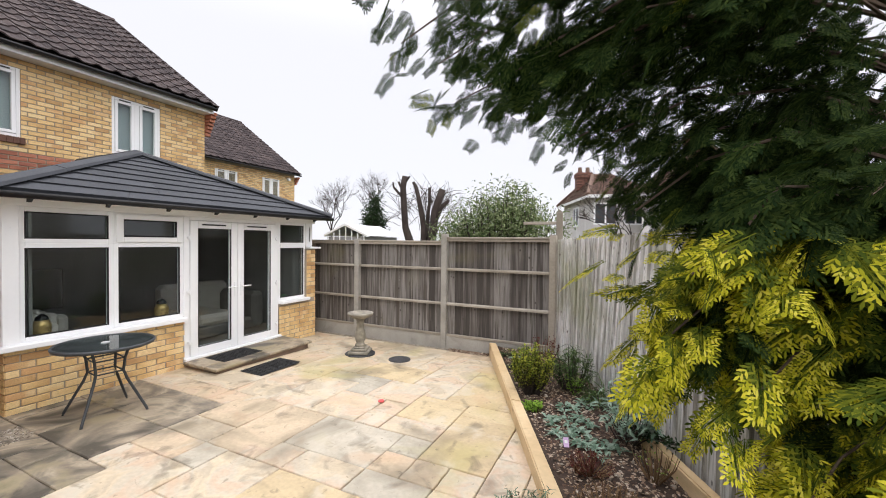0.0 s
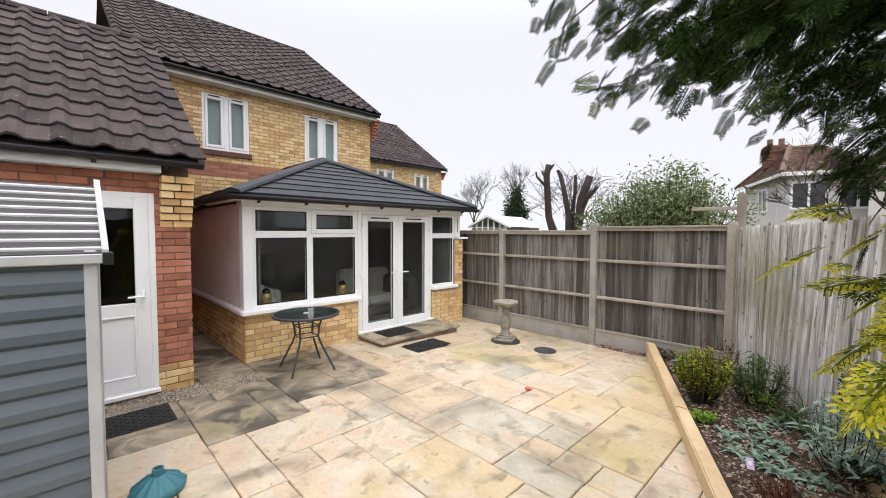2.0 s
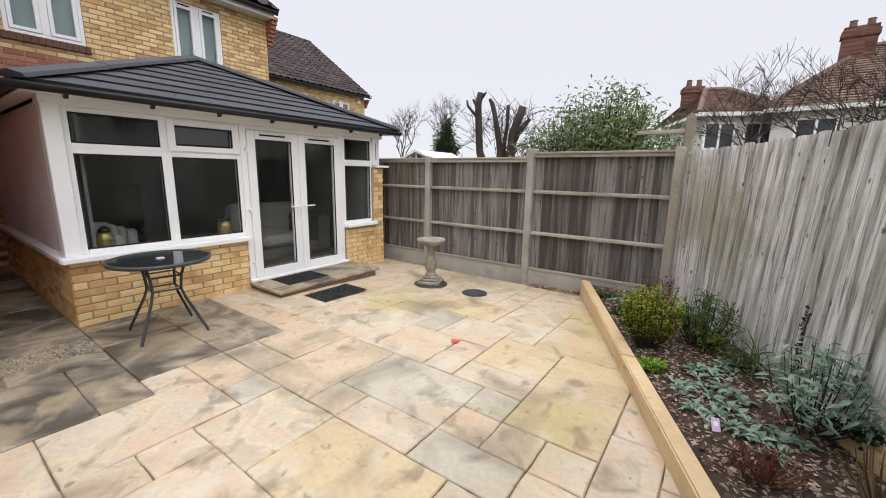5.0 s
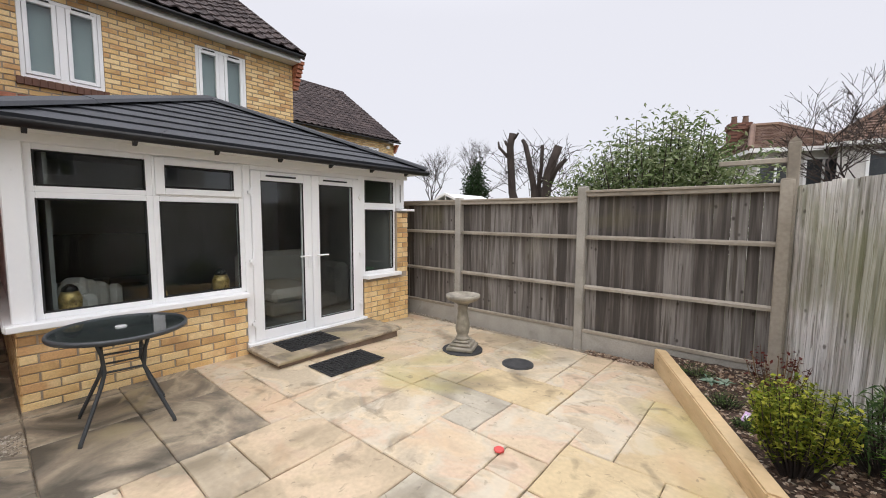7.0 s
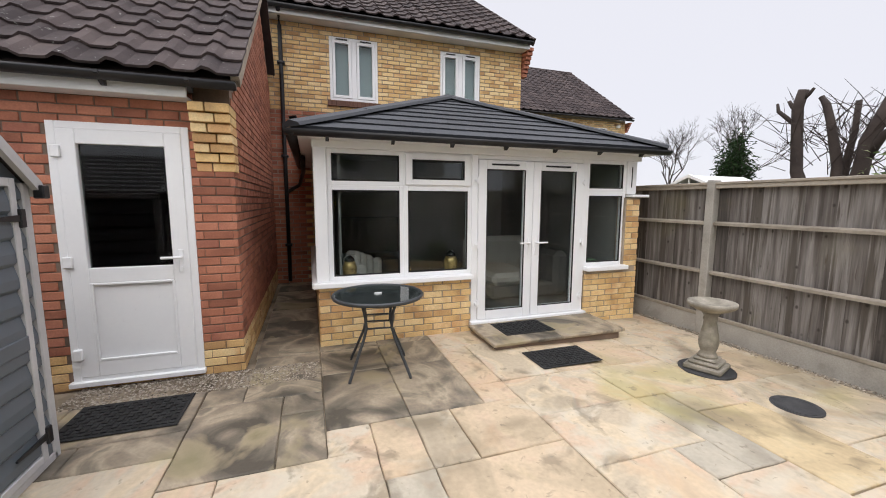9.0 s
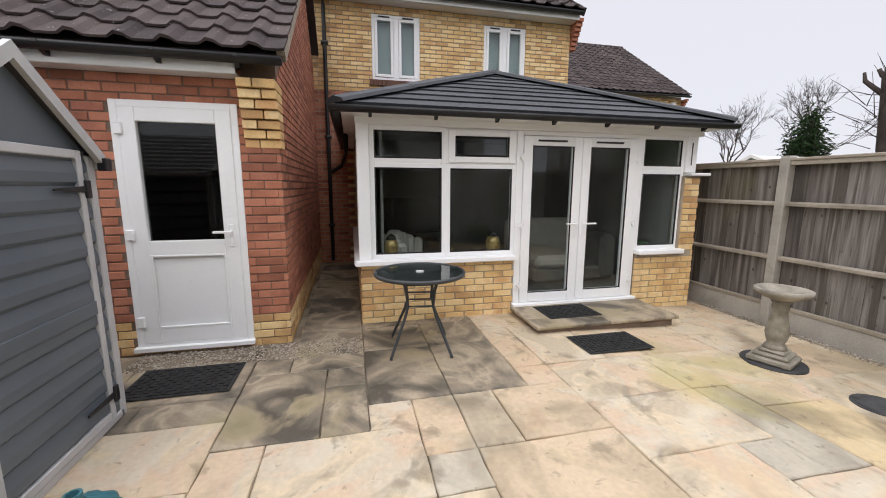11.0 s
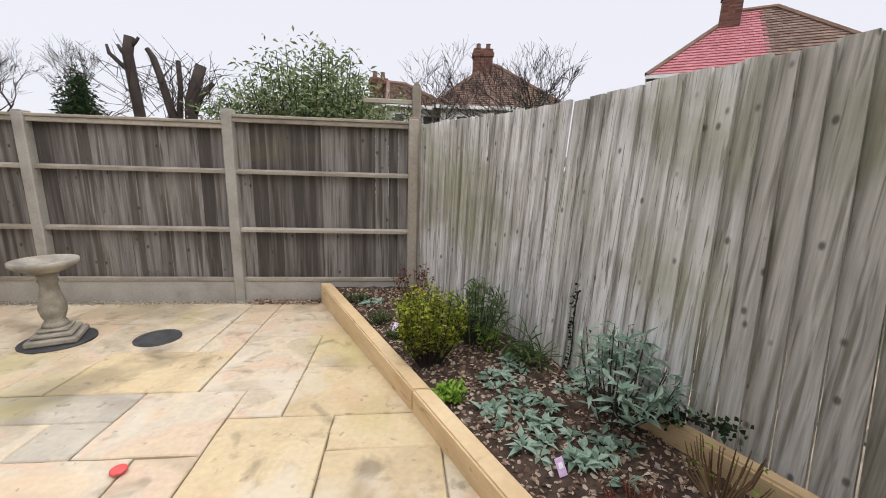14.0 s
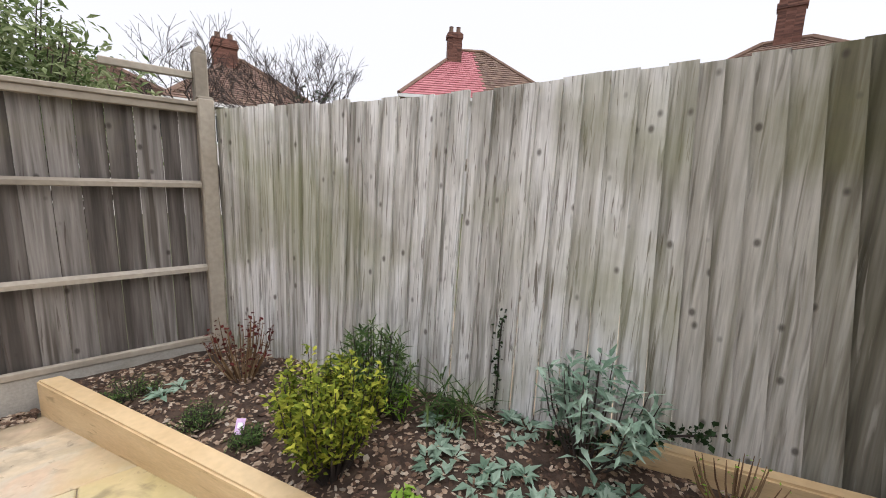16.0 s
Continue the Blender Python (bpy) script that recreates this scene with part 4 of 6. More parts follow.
rng = random.Random(11)
back_fence = thing("back_fence", "weathered grey timber fence with concrete posts and gravel boards", "fence", (-2.2, FENCE_Y, -0.1))
bays = [(-5.98, -4.12, 1.765), (-4.04, -2.27, 1.765), (-2.19, -0.455, 1.83)]
for x0, x1, top in bays:
    x = x0
    while x < x1 - 0.03:
        w = rng.uniform(0.10, 0.155)
        xe = min(x + w, x1)
        if x1 - xe < 0.05:
            xe = x1
        yy = FENCE_Y + 0.03 + rng.uniform(0, 0.008)
        fence_board("board", ((x, yy), (x + rng.uniform(-0.002, 0.002), yy)), ((xe - 0.003, yy + 0.006), (xe - 0.003, yy + 0.006)), 0.15 + rng.uniform(0, 0.006), top - 0.03 + rng.uniform(-0.006, 0.004), -0.026, back_fence, fence_wood, 0.2)
        x = xe
    for z in (0.685, 1.28):
        s = Shape().prism([(FENCE_Y - 0.028, z - 0.022), (FENCE_Y - 0.028, z + 0.006), (FENCE_Y + 0.012, z + 0.024), (FENCE_Y + 0.012, z - 0.026)], x0 - 0.01, x1 + 0.0, "x")
        part("rail", s, rail_wood, back_fence, "arris rail")
    part("top_rail", Shape().soft(x0, x1, FENCE_Y - 0.032, FENCE_Y + 0.014, top - 0.075, top - 0.03, 0.004), rail_wood, back_fence)
    part("capping", Shape().soft(x0 - 0.005, x1 + 0.005, FENCE_Y - 0.045, FENCE_Y + 0.05, top - 0.03, top, 0.005), rail_wood, back_fence)
    part("gravel_board", Shape().soft(x0, x1, FENCE_Y - 0.022, FENCE_Y + 0.03, -0.2, 0.13, 0.006), concrete, back_fence, "concrete gravel board")
    part("bottom_rail", Shape().soft(x0, x1, FENCE_Y - 0.03, FENCE_Y + 0.012, 0.13, 0.17, 0.004), rail_wood, back_fence)
for x, top in ((-4.08, 1.79), (-2.23, 1.88), (-0.41, 1.87)):
    s = Shape().soft(x - 0.05, x + 0.05, FENCE_Y - 0.06, FENCE_Y + 0.06, -0.2, top - 0.012, 0.01)
    s.prism([(x - 0.05, top - 0.012), (x - 0.036, top), (x + 0.036, top), (x + 0.05, top - 0.012)], FENCE_Y - 0.055, FENCE_Y + 0.055, "y")
    part("post", s, concrete if x < -1 else rail_wood, back_fence, "grey concrete fence post" if x < -1 else "brown timber corner post")

side_fence = thing("side_fence", "silvered overlapping-board timber fence with green algae stains", "fence", (0.9, 4, 0))
y = 6.46
while y > -1.6:
    near = max(0.0, min(1.0, (4.7 - y) / 1.5))
    w = rng.uniform(0.085, 0.112)
    y2 = y - w
    z0, z1 = 0.02 + rng.uniform(0, 0.02), 1.848 + min(0.14, (0.07 if y < 4.9 else 0.03) * (4.9 - y)) + rng.uniform(-0.012, 0.012)
    yb = y - 0.001
    tip = 0.24 * near
    # boards darken towards the conifer, painted tree shade together with algae
    fence_board("board", ((fence_x(y2 - tip), y2 - tip), (fence_x(y2, z1), y2)), ((fence_x(yb + 0.012 - tip) + 0.004, yb + 0.012 - tip), (fence_x(yb, z1) + 0.004, yb + 0.012)), z0, z1, -0.008, side_fence, pale_wood if y > 3.85 + 0.35 * rng.random() else half_wood if y > 3.4 + 0.25 * rng.random() else shaded_damp_wood, 4.0)
    y = y2 - (0.016 if abs(y2 - 4.88) < 0.05 else 0.0)
for z in (0.4, 1.45):
    p = [(fence_x(yy, z) + 0.06, yy, z) for yy in np.linspace(6.4, -1.5, 12)]
    part("rail", Shape().tube(p, 0.035, 4), rail_wood, side_fence)
for yy in (4.86, 3.0, 1.2, -0.6):
    part("post", Shape().tube([(fence_x(yy, -0.2) + 0.11, yy, -0.2), (fence_x(yy, 1.75) + 0.11, yy, 1.75)], 0.06, 4), rail_wood, side_fence)

# Added out of view: blocks bright sky from the garage pane's reflection.
single("wall_south", Shape().box(-9.4, 3.4, -4.06, -4.0, -0.2, 2.4), fence_wood, "unseen plain timber fence, added to darken the garage pane's reflection", "fence", kind="structure")
rear_post = thing("post", "tall old timber post with a rail behind the fence", "post", (-0.37, 6.81, -0.2))
part("upright", Shape().soft(-0.42, -0.325, 6.76, 6.855, -0.2, 2.23, 0.01).prism([(-0.42, 2.23), (-0.372, 2.28), (-0.325, 2.23)], 6.765, 6.85, "y"), rail_wood, rear_post)
part("rail", Shape().soft(-0.95, -0.42, 6.78, 6.82, 2.04, 2.09, 0.006), rail_wood, rear_post)

# ---- planting bed ----
def slanted(y0, y1, off0, off1, z0, z1, line):
    s = Shape()
    v = [(line(y) + o, y, z) for z in (z0, z1) for y in (y0, y1) for o in (off0, off1)]
    return s.add(v, [(0, 2, 3, 1), (4, 5, 7, 6), (0, 1, 5, 4), (2, 6, 7, 3), (0, 4, 6, 2), (1, 3, 7, 5)])


def bevelled(s, c):
    bm = bmesh.new()
    vs = [bm.verts.new(p) for p in s.v]
    for f in s.f:
        bm.faces.new([vs[i] for i in f])
    bmesh.ops.recalc_face_normals(bm, faces=bm.faces)
    bmesh.ops.bevel(bm, geom=list(bm.edges), offset=c, segments=2, affect="EDGES")
    return Shape().join(bm)


for y0, y1 in ((4.305, 6.38), (2.45, 4.30)):
    single("sleeper", bevelled(slanted(y1, y0, 0.0, 0.115, -0.12, 0.135, bed_edge), 0.01), sleeper_wood, "pale new timber sleeper edging the planting bed", "sleeper", "bed edging sleepers")
sl = lambda yy: fence_x(yy) - 0.19 - 0.02 * (4.1 - yy)
for y0, y1 in ((1.9, 4.05), (-0.3, 1.88)):
    single("sleeper", bevelled(slanted(y1, y0, 0.0, 0.09, -0.1, 0.175, sl), 0.012), sleeper_wood, "split weathered timber sleeper along the fence foot", "sleeper", "fence foot sleepers")


def soil_z(x, yy):
    return 0.065 + 0.035 * noise.noise((x * 2.2, yy * 2.2, 3)) + 0.014 * noise.noise((x * 9, yy * 9, 1))


s = Shape()
NY, NX = 80, 30
for j in range(NY + 1):
    yy = 6.44 - j * (6.44 + 0.8) / NY
    xa, xb = bed_edge(max(yy, 2.3)) + 0.1, fence_x(yy) + 0.05
    for i in range(NX + 1):
        x = xa + (xb - xa) * i / NX
        s.v.append((x, yy, soil_z(x, yy)))
for j in range(NY):
    for i in range(NX):
        a = j * (NX + 1) + i
        s.f.append((a, a + 1, a + NX + 2, a + NX + 1))
single("soil_bed", s, soil, "dark bark-mulched soil of the planting bed", "soil", kind="structure", smooth=True)


def scatter(n, where, size, seed, flat=0.5):
    """Small uneven lumps on a surface."""
    r, s = random.Random(seed), Shape()
    for _ in range(n):
        x, yy, z = where(r)
        a = r.uniform(*size)
        m = Matrix.Translation((x, yy, z)) @ Euler((r.uniform(-0.5, 0.5), r.uniform(-0.5, 0.5), r.uniform(0, 6.3))).to_matrix().to_4x4() @ Matrix.Diagonal((a, a * r.uniform(0.4, 0.9), a * flat * r.uniform(0.4, 1), 1))
        p = [(1, 0, 0), (0.3, 0.9, 0.1), (-0.8, 0.6, 0), (-0.9, -0.5, 0.1), (0.4, -0.9, 0), (0, 0, 0.8), (0, 0, -0.6)]
        s.add([m @ Vector(q) for q in p], [(0, 1, 5), (1, 2, 5), (2, 3, 5), (3, 4, 5), (4, 0, 5), (1, 0, 6), (2, 1, 6), (3, 2, 6), (4, 3, 6), (0, 4, 6)])
    return s


def on_bed(r):
    yy = r.uniform(1.6, 6.4)
    x = r.uniform(bed_edge(max(yy, 2.4)) + 0.17, fence_x(yy) - 0.02)
    return x, yy, soil_z(x, yy) + 0.003


single("bark_chips", scatter(9000, on_bed, (0.006, 0.022), 1), chip_mat, "brown and pale bark chips on the soil", "bark chips", kind="stuff")
single("pale_stones", scatter(260, on_bed, (0.012, 0.028), 2, 0.7), gravel_mat, "pale pebbles lying on the bed", "stones", kind="stuff")
single("garage_gravel", scatter(2600, lambda r: (GAR_X + 0.02 + r.random() ** 1.3 * 0.36, r.uniform(0.1, 1.95), 0.004), (0.006, 0.014), 4, 0.8), gravel_mat, "pea gravel strip along the garage wall", "gravel", kind="stuff")
single("fence_gravel", scatter(1500, lambda r: (r.uniform(-5.0, -1.45), FENCE_Y - 0.05 - r.random() ** 1.5 * 0.14, ground_z(6.4) + 0.002), (0.006, 0.014), 5, 0.8), gravel_mat, "gravel and leaf litter along the fence foot", "gravel", kind="stuff")
single("leaf_litter", scatter(500, lambda r: (r.uniform(-2.1, -1.4), FENCE_Y - 0.06 - r.random() ** 2 * 0.12, ground_z(6.4) + 0.012), (0.012, 0.03), 6, 0.4), chip_mat, "brown leaf litter in the fence corner", "leaf litter", kind="stuff")

# ---- lawn ----
cx, cy, R = LAWN
s = Shape()
outline = [(cx + R * math.cos(w), cy + R * math.sin(w)) for w in np.linspace(math.radians(95), math.radians(205), 40)] + [(-1.2, -3.0), (2.3, -3.0), (1.4, 1.0), (0.5, 2.3)]
s.prism(outline, -0.05, 0.012, "z")
single("lawn", s, turf_mat, "bright green artificial turf with a curved edge", "lawn", kind="structure")
r = random.Random(8)
s = Shape()
for _ in range(26000):
    rr, w = R * math.sqrt(r.uniform(0.30, 1.0)), math.radians(r.uniform(92, 200))
    x, yy = cx + rr * math.cos(w), cy + rr * math.sin(w)
    a, h = r.uniform(0, 6.28), r.uniform(0.012, 0.026)
    dx, dy = 0.0022 * math.cos(a), 0.0022 * math.sin(a)
    lx, ly = r.uniform(-0.01, 0.01), r.uniform(-0.01, 0.01)
    s.add([(x - dx, yy - dy, 0.011), (x + dx, yy + dy, 0.011), (x + lx, yy + ly, 0.012 + h)], [(0, 1, 2)])
single("turf_blades", s, turf_mat, "short green plastic grass blades", "grass", kind="stuff")

# ---- step and mats ----
step = thing("door_step", "low sandstone slab step before the French doors", "step", (-4.3, 4.4, 0))
part("riser", Shape().soft(CONS_X, -4.15, 3.68, 5.26, -0.1, 0.045, 0.006), mortar_dark, step)
for a, b in ((3.63, 4.46), (4.465, 5.31)):
    for c, d in ((CONS_X + 0.03, -4.36), (-4.355, -4.11)):
        part("slab", Shape().soft(c, d, a, b, 0.045, 0.082, 0.008), wet_stone, step)


def door_mat(x0, x1, y0, y1, z, label):
    t = thing("doormat", label, "doormat", ((x0 + x1) / 2, (y0 + y1) / 2, z), "black rubber doormats")
    part("border", Shape().soft(x0, x1, y0, y1, z, z + 0.008, 0.004), black_rubber, t)
    s = Shape()
    nx, ny = int((x1 - x0) / 0.045), int((y1 - y0) / 0.045)
    for i in range(nx):
        for j in range(ny):
            a, b = x0 + 0.02 + i * (x1 - x0 - 0.04) / nx, y0 + 0.02 + j * (y1 - y0 - 0.04) / ny
            s.box(a + 0.004, a + 0.036, b + 0.004, b + 0.036, z + 0.006, z + 0.013 + 0.003 * ((i + j) % 2))
    part("studs", s, black_rubber, t, "raised square studs", kind="stuff")


door_mat(-4.72, -4.3, 3.88, 4.5, 0.082, "black rubber doormat on the stone step")
door_mat(-3.99, -3.58, 3.88, 4.54, 0.008, "black rubber doormat with pale debris below the step")
door_mat(-4.07, -3.6, 0.28, 1.0, 0.008, "black rubber doormat before the garage door")

# ---- manhole cover, bird bath ----
iron = mat("cast_iron_cover", [(0.03, 0.03, 0.032), (0.06, 0.06, 0.06)], 0.7, 10, 80, 0.4)
mz = ground_z(5.43)
cover = thing("drain_cover", "round dark metal drain cover set in the paving", "drain cover", (-2.48, 5.43, mz))
part("rim", Shape().lathe(-2.48, 5.43, [(0.165, mz - 0.01), (0.165, mz + 0.012), (0.15, mz + 0.014)], 40), iron, cover)
part("lid", Shape().lathe(-2.48, 5.43, [(0.146, mz), (0.146, mz + 0.018), (0.12, mz + 0.018), (0.118, mz + 0.015), (0.02, mz + 0.015)], 40), iron, cover)
bath_stone = mat("cast_stone", [(0.17, 0.155, 0.125), (0.27, 0.245, 0.2), (0.36, 0.325, 0.265)], 0.9, 7, 90, 0.5, stain=[((0.1, 0.1, 0.06), 5, 0.56, 0.7, 0.5)])
bx, by = -3.2, 5.41
bz = ground_z(by)
single("paving_ring", Shape().lathe(bx, by, [(0.235, bz - 0.01), (0.235, bz + 0.016), (0.225, bz + 0.02)], 40), iron, "round dark base plate under the bird bath", "base plate")
bath = thing("bird_bath", "weathered cast stone bird bath on a baluster pedestal", "bird bath", (bx, by, bz + 0.02))
rot = Matrix.Translation((bx, by, bz + 0.02)) @ pose(0, 0, 0, 0, 0, 22)
s = Shape().soft(-0.155, 0.155, -0.155, 0.155, 0, 0.05, 0.012, rot).soft(-0.125, 0.125, -0.125, 0.125, 0.05, 0.085, 0.012, rot).soft(-0.095, 0.095, -0.095, 0.095, 0.085, 0.115, 0.012, rot)
part("plinth", s, bath_stone, bath, "square stepped plinth")
z0 = bz + 0.135
part("pedestal", Shape().lathe(bx, by, [(0.085, z0), (0.075, z0 + 0.03), (0.06, z0 + 0.05), (0.075, z0 + 0.09), (0.085, z0 + 0.14), (0.078, z0 + 0.2), (0.06, z0 + 0.28), (0.052, z0 + 0.34), (0.062, z0 + 0.36), (0.055, z0 + 0.39), (0.08, z0 + 0.43)], 28), bath_stone, bath, "", True)
z1 = z0 + 0.43
part("bowl", Shape().lathe(bx, by, [(0.08, z1), (0.13, z1 + 0.02), (0.185, z1 + 0.05), (0.2, z1 + 0.07), (0.2, z1 + 0.095), (0.18, z1 + 0.098), (0.165, z1 + 0.08), (0.09, z1 + 0.055), (0.0005, z1 + 0.05)], 40), bath_stone, bath, "shallow round bowl", True)

# ---- glass table ----
steel = mat("grey_painted_steel", [(0.05, 0.055, 0.06), (0.08, 0.085, 0.09)], 0.45, 5, 60, 0.05, metal=0.3)
table_glass = glass_mat("dark_table_glass", (0.72, 0.78, 0.75))
tx, ty, th = -4.09, 2.46, 0.70
table = thing("garden_table", "round glass-topped garden table with grey steel legs", "table", (tx, ty, 0))
part("glass_top", Shape().lathe(tx, ty, [(0.385, th - 0.003), (0.385, th + 0.004)], 48), table_glass, table, "dark rippled glass disc")
rim = [(0.385 + 0.018 * math.cos(w), th + 0.016 * math.sin(w)) for w in np.linspace(0, 2 * math.pi, 9)]
part("rim", Shape().lathe(tx, ty, [(0.383, th - 0.02), (0.4, th - 0.02), (0.406, th), (0.4, th + 0.012), (0.385, th + 0.012), (0.383, th)], 48), steel, table, "grey rim band", True)
part("umbrella_hole_cap", Shape().lathe(tx, ty, [(0.035, th), (0.035, th + 0.012), (0.02, th + 0.014)], 16), shed_trim, table)
for k in range(4):
    w = math.radians(38 + 90 * k)
    c, d = math.cos(w), math.sin(w)
    pts = [(tx + c * q, ty + d * q, z) for q, z in ((0.22, th - 0.01), (0.17, 0.55), (0.155, 0.42), (0.19, 0.33), (0.36, 0.02), (0.365, 0.0))]
    part("leg", Shape().tube(pts, 0.013, 8), steel, table, "", True)
for z, q in ((0.55, 0.168), (0.42, 0.155)):
    p = [(tx + q * math.cos(math.radians(38 + 90 * k)), ty + q * math.sin(math.radians(38 + 90 * k)), z) for k in range(5)]
    part("brace", Shape().tube(p, 0.008, 6), steel, table)
part("top_ring", Shape().tube([(tx + 0.22 * math.cos(a), ty + 0.22 * math.sin(a), th - 0.015) for a in np.linspace(0, 6.2832, 25)], 0.01, 6), steel, table)

# ---- shed ----
SX0, SX1, SY0, SY1 = -3.45, -2.40, -1.5, 0.40
SE, SR = 1.62, 2.02
# Dark roof colour stands for the shadow between the roof's ribs.
shed_roof_shade = mat("shade_dark_steel", [(0.03, 0.025, 0.026), (0.05, 0.042, 0.043)], 0.5, 2, 30, 0.04)
shed = thing("shed", "blue-grey metal garden shed with ribbed cladding", "shed", ((SX0 + SX1) / 2, -0.5, 0))


def ribbed(u0, u1, z0, z1, pitch=0.135):
    """Outline (out, z) of horizontally ribbed sheet cladding."""
    out, z = [], z0
    while z < z1 - 0.01:
        e = min(z + pitch, z1)
        out += [(0.0, z), (0.022, z + 0.02), (0.022, z + (e - z) * 0.5), (0.004, e - 0.004)]
        z = e
    return out


prof = ribbed(0, 1, 0.03, SE)
sx = (SX0 + SX1) / 2
part("side_wall", Shape().prism([(SX1 + o, z) for o, z in prof] + [(SX1 - 0.02, SE), (SX1 - 0.02, 0.03)], SY0, SY1, "y"), shed_metal, shed, "ribbed side wall")
part("far_side_wall", Shape().prism([(SX0 - o, z) for o, z in prof] + [(SX0 + 0.02, SE), (SX0 + 0.02, 0.03)], SY0, SY1, "y"), shed_metal, shed)
part("front_wall", Shape().prism([(SY1 + o, z) for o, z in prof] + [(SY1 - 0.02, SE), (SY1 - 0.02, 0.03)], SX0, SX1, "x"), shed_metal, shed, "ribbed front wall")
part("rear_wall", Shape().prism([(SY0 - o, z) for o, z in prof] + [(SY0 + 0.02, SE), (SY0 + 0.02, 0.03)], SX0, SX1, "x"), shed_metal, shed)
for yy in (SY0, SY1):
    part("gable", Shape().prism([(SX0, SE), (SX1, SE), (sx, SR - 0.02)], yy - 0.015, yy + 0.015, "y"), shed_metal, shed)
for sgn, xe in ((1, SX1), (-1, SX0)):
    n = 9
    for yy0, yy1 in ((SY0 - 0.06, SY1 + 0.06),):
        e, t = Vector((xe + sgn * 0.04, SE - 0.02)), Vector((sx, SR))
        out = []
        for k in range(n):
            a, b = e.lerp(t, k / n), e.lerp(t, (k + 1) / n)
            m1, m2 = a.lerp(b, 0.45), a.lerp(b, 0.55)
            out += [(a.x, a.y + 0.004), (m1.x, m1.y + 0.004), (m2.x, m2.y + 0.045), (b.x, b.y + 0.045)]
        out += [(t.x, t.y - 0.02), (e.x, e.y - 0.02)]
        out = [(e.x, e.y), (e.x, e.y + 0.006), (t.x, t.y + 0.006), (t.x, t.y - 0.02)]
        roof = part("roof", Shape().prism(out, yy0, yy1, "y"), shed_roof_shade, shed, "metal roof with painted shade stripes and sky-lit pale ribs")
        # Pale strips paint the sky's gleam on the sloped rib faces.
        for k in range(n):
            a, b = e.lerp(t, (k + 0.35) / n), e.lerp(t, (k + 0.55) / n)
            part("rib", Shape().prism([(a.x, a.y + 0.004), (a.x, a.y + 0.016), (b.x, b.y + 0.016), (b.x, b.y + 0.004)], yy0, yy1, "y"), shed_trim, roof)
    for yy in (SY0 - 0.07, SY1 + 0.05):
        a, b = Vector((xe + sgn * 0.05, yy, SE - 0.03)), Vector((sx, yy, SR + 0.02))
        part("verge_trim", Shape().prism([(a.x, a.z - 0.04), (a.x, a.z + 0.035), (b.x, b.z + 0.035), (b.x, b.z - 0.04)], yy, yy + 0.03, "y"), shed_trim, shed, "pale grey verge trim")
    part("eave_trim", Shape().soft(min(xe + sgn * 0.02, xe + sgn * 0.06), max(xe + sgn * 0.02, xe + sgn * 0.06), SY0 - 0.07, SY1 + 0.08, SE - 0.075, SE - 0.02, 0.005), shed_trim, shed)
    part("eave_corner", Shape().soft(min(xe + sgn * 0.01, xe + sgn * 0.07), max(xe + sgn * 0.01, xe + sgn * 0.07), SY1 + 0.05, SY1 + 0.1, SE - 0.085, SE - 0.01, 0.006), black_plastic, shed, "black eave end cap")
for x, yy in ((SX0, SY1), (SX1, SY1), (SX0, SY0), (SX1, SY0)):
    sg, sh = (1 if x == SX1 else -1), (1 if yy == SY1 else -1)
    part("corner_trim", Shape().soft(x - 0.03, x + 0.03, yy - 0.03, yy + 0.03, 0.0, SE, 0.006), shed_trim, shed, "pale corner trim")
part("base_rail", Shape().soft(SX0, SX1, SY1 - 0.03, SY1 + 0.03, 0, 0.05, 0.006).soft(SX1 - 0.03, SX1 + 0.03, SY0, SY1, 0, 0.05, 0.006), shed_trim, shed)
YD = SY1 + 0.022
d = Shape()
ring(d, "y", YD, YD + 0.025, -3.34, -2.52, 0.06, 1.64, 0.045)
sdoor = part("door", d, shed_trim, shed, "closed ribbed door with pale edge trim")
part("door_panel", Shape().prism([(YD + o * 0.8, z) for o, z in ribbed(0, 1, 0.1, 1.62)] + [(YD - 0.01, 1.62), (YD - 0.01, 0.1)], -3.30, -2.56, "x"), shed_metal, sdoor)
part("crossbar", Shape().soft(-3.30, -2.56, YD + 0.012, YD + 0.026, 0.72, 0.8, 0.004), shed_metal, sdoor)
for z in (0.2, 1.43):
    part("strap_hinge", Shape().soft(-3.37, -3.33, YD + 0.02, YD + 0.04, z - 0.05, z + 0.05, 0.004).prism([(-3.33, z - 0.018), (-3.09, z - 0.006), (-3.09, z + 0.006), (-3.33, z + 0.018)], YD + 0.024, YD + 0.034, "y"), black_plastic, sdoor, "black strap hinge")

# ---- parasol base, brick pile ----
teal = mat("teal_plastic", [(0.03, 0.13, 0.16), (0.05, 0.18, 0.21)], 0.5, 4, 60, 0.08, stain=[((0.12, 0.17, 0.16), 6, 0.58, 0.75, 0.5)])
ux, uy = -2.52, 0.70
ub = thing("parasol_base", "teal ribbed plastic parasol base", "parasol base", (ux, uy, 0.01))
s = Shape()
N = 48
prof = [(0.15, 0.01), (0.157, 0.035), (0.145, 0.055), (0.09, 0.095), (0.048, 0.12), (0.038, 0.124)]
for q, (rad, z) in enumerate(prof):
    for k in range(N):
        fl = 1 + (0.045 * math.cos(k / N * 2 * math.pi * 12) if 0 < q < 5 else 0)
        s.v.append((ux + rad * fl * math.cos(2 * math.pi * k / N), uy + rad * fl * math.sin(2 * math.pi * k / N), z + (0.006 * math.cos(k / N * 2 * math.pi * 12) if 0 < q < 4 else 0)))
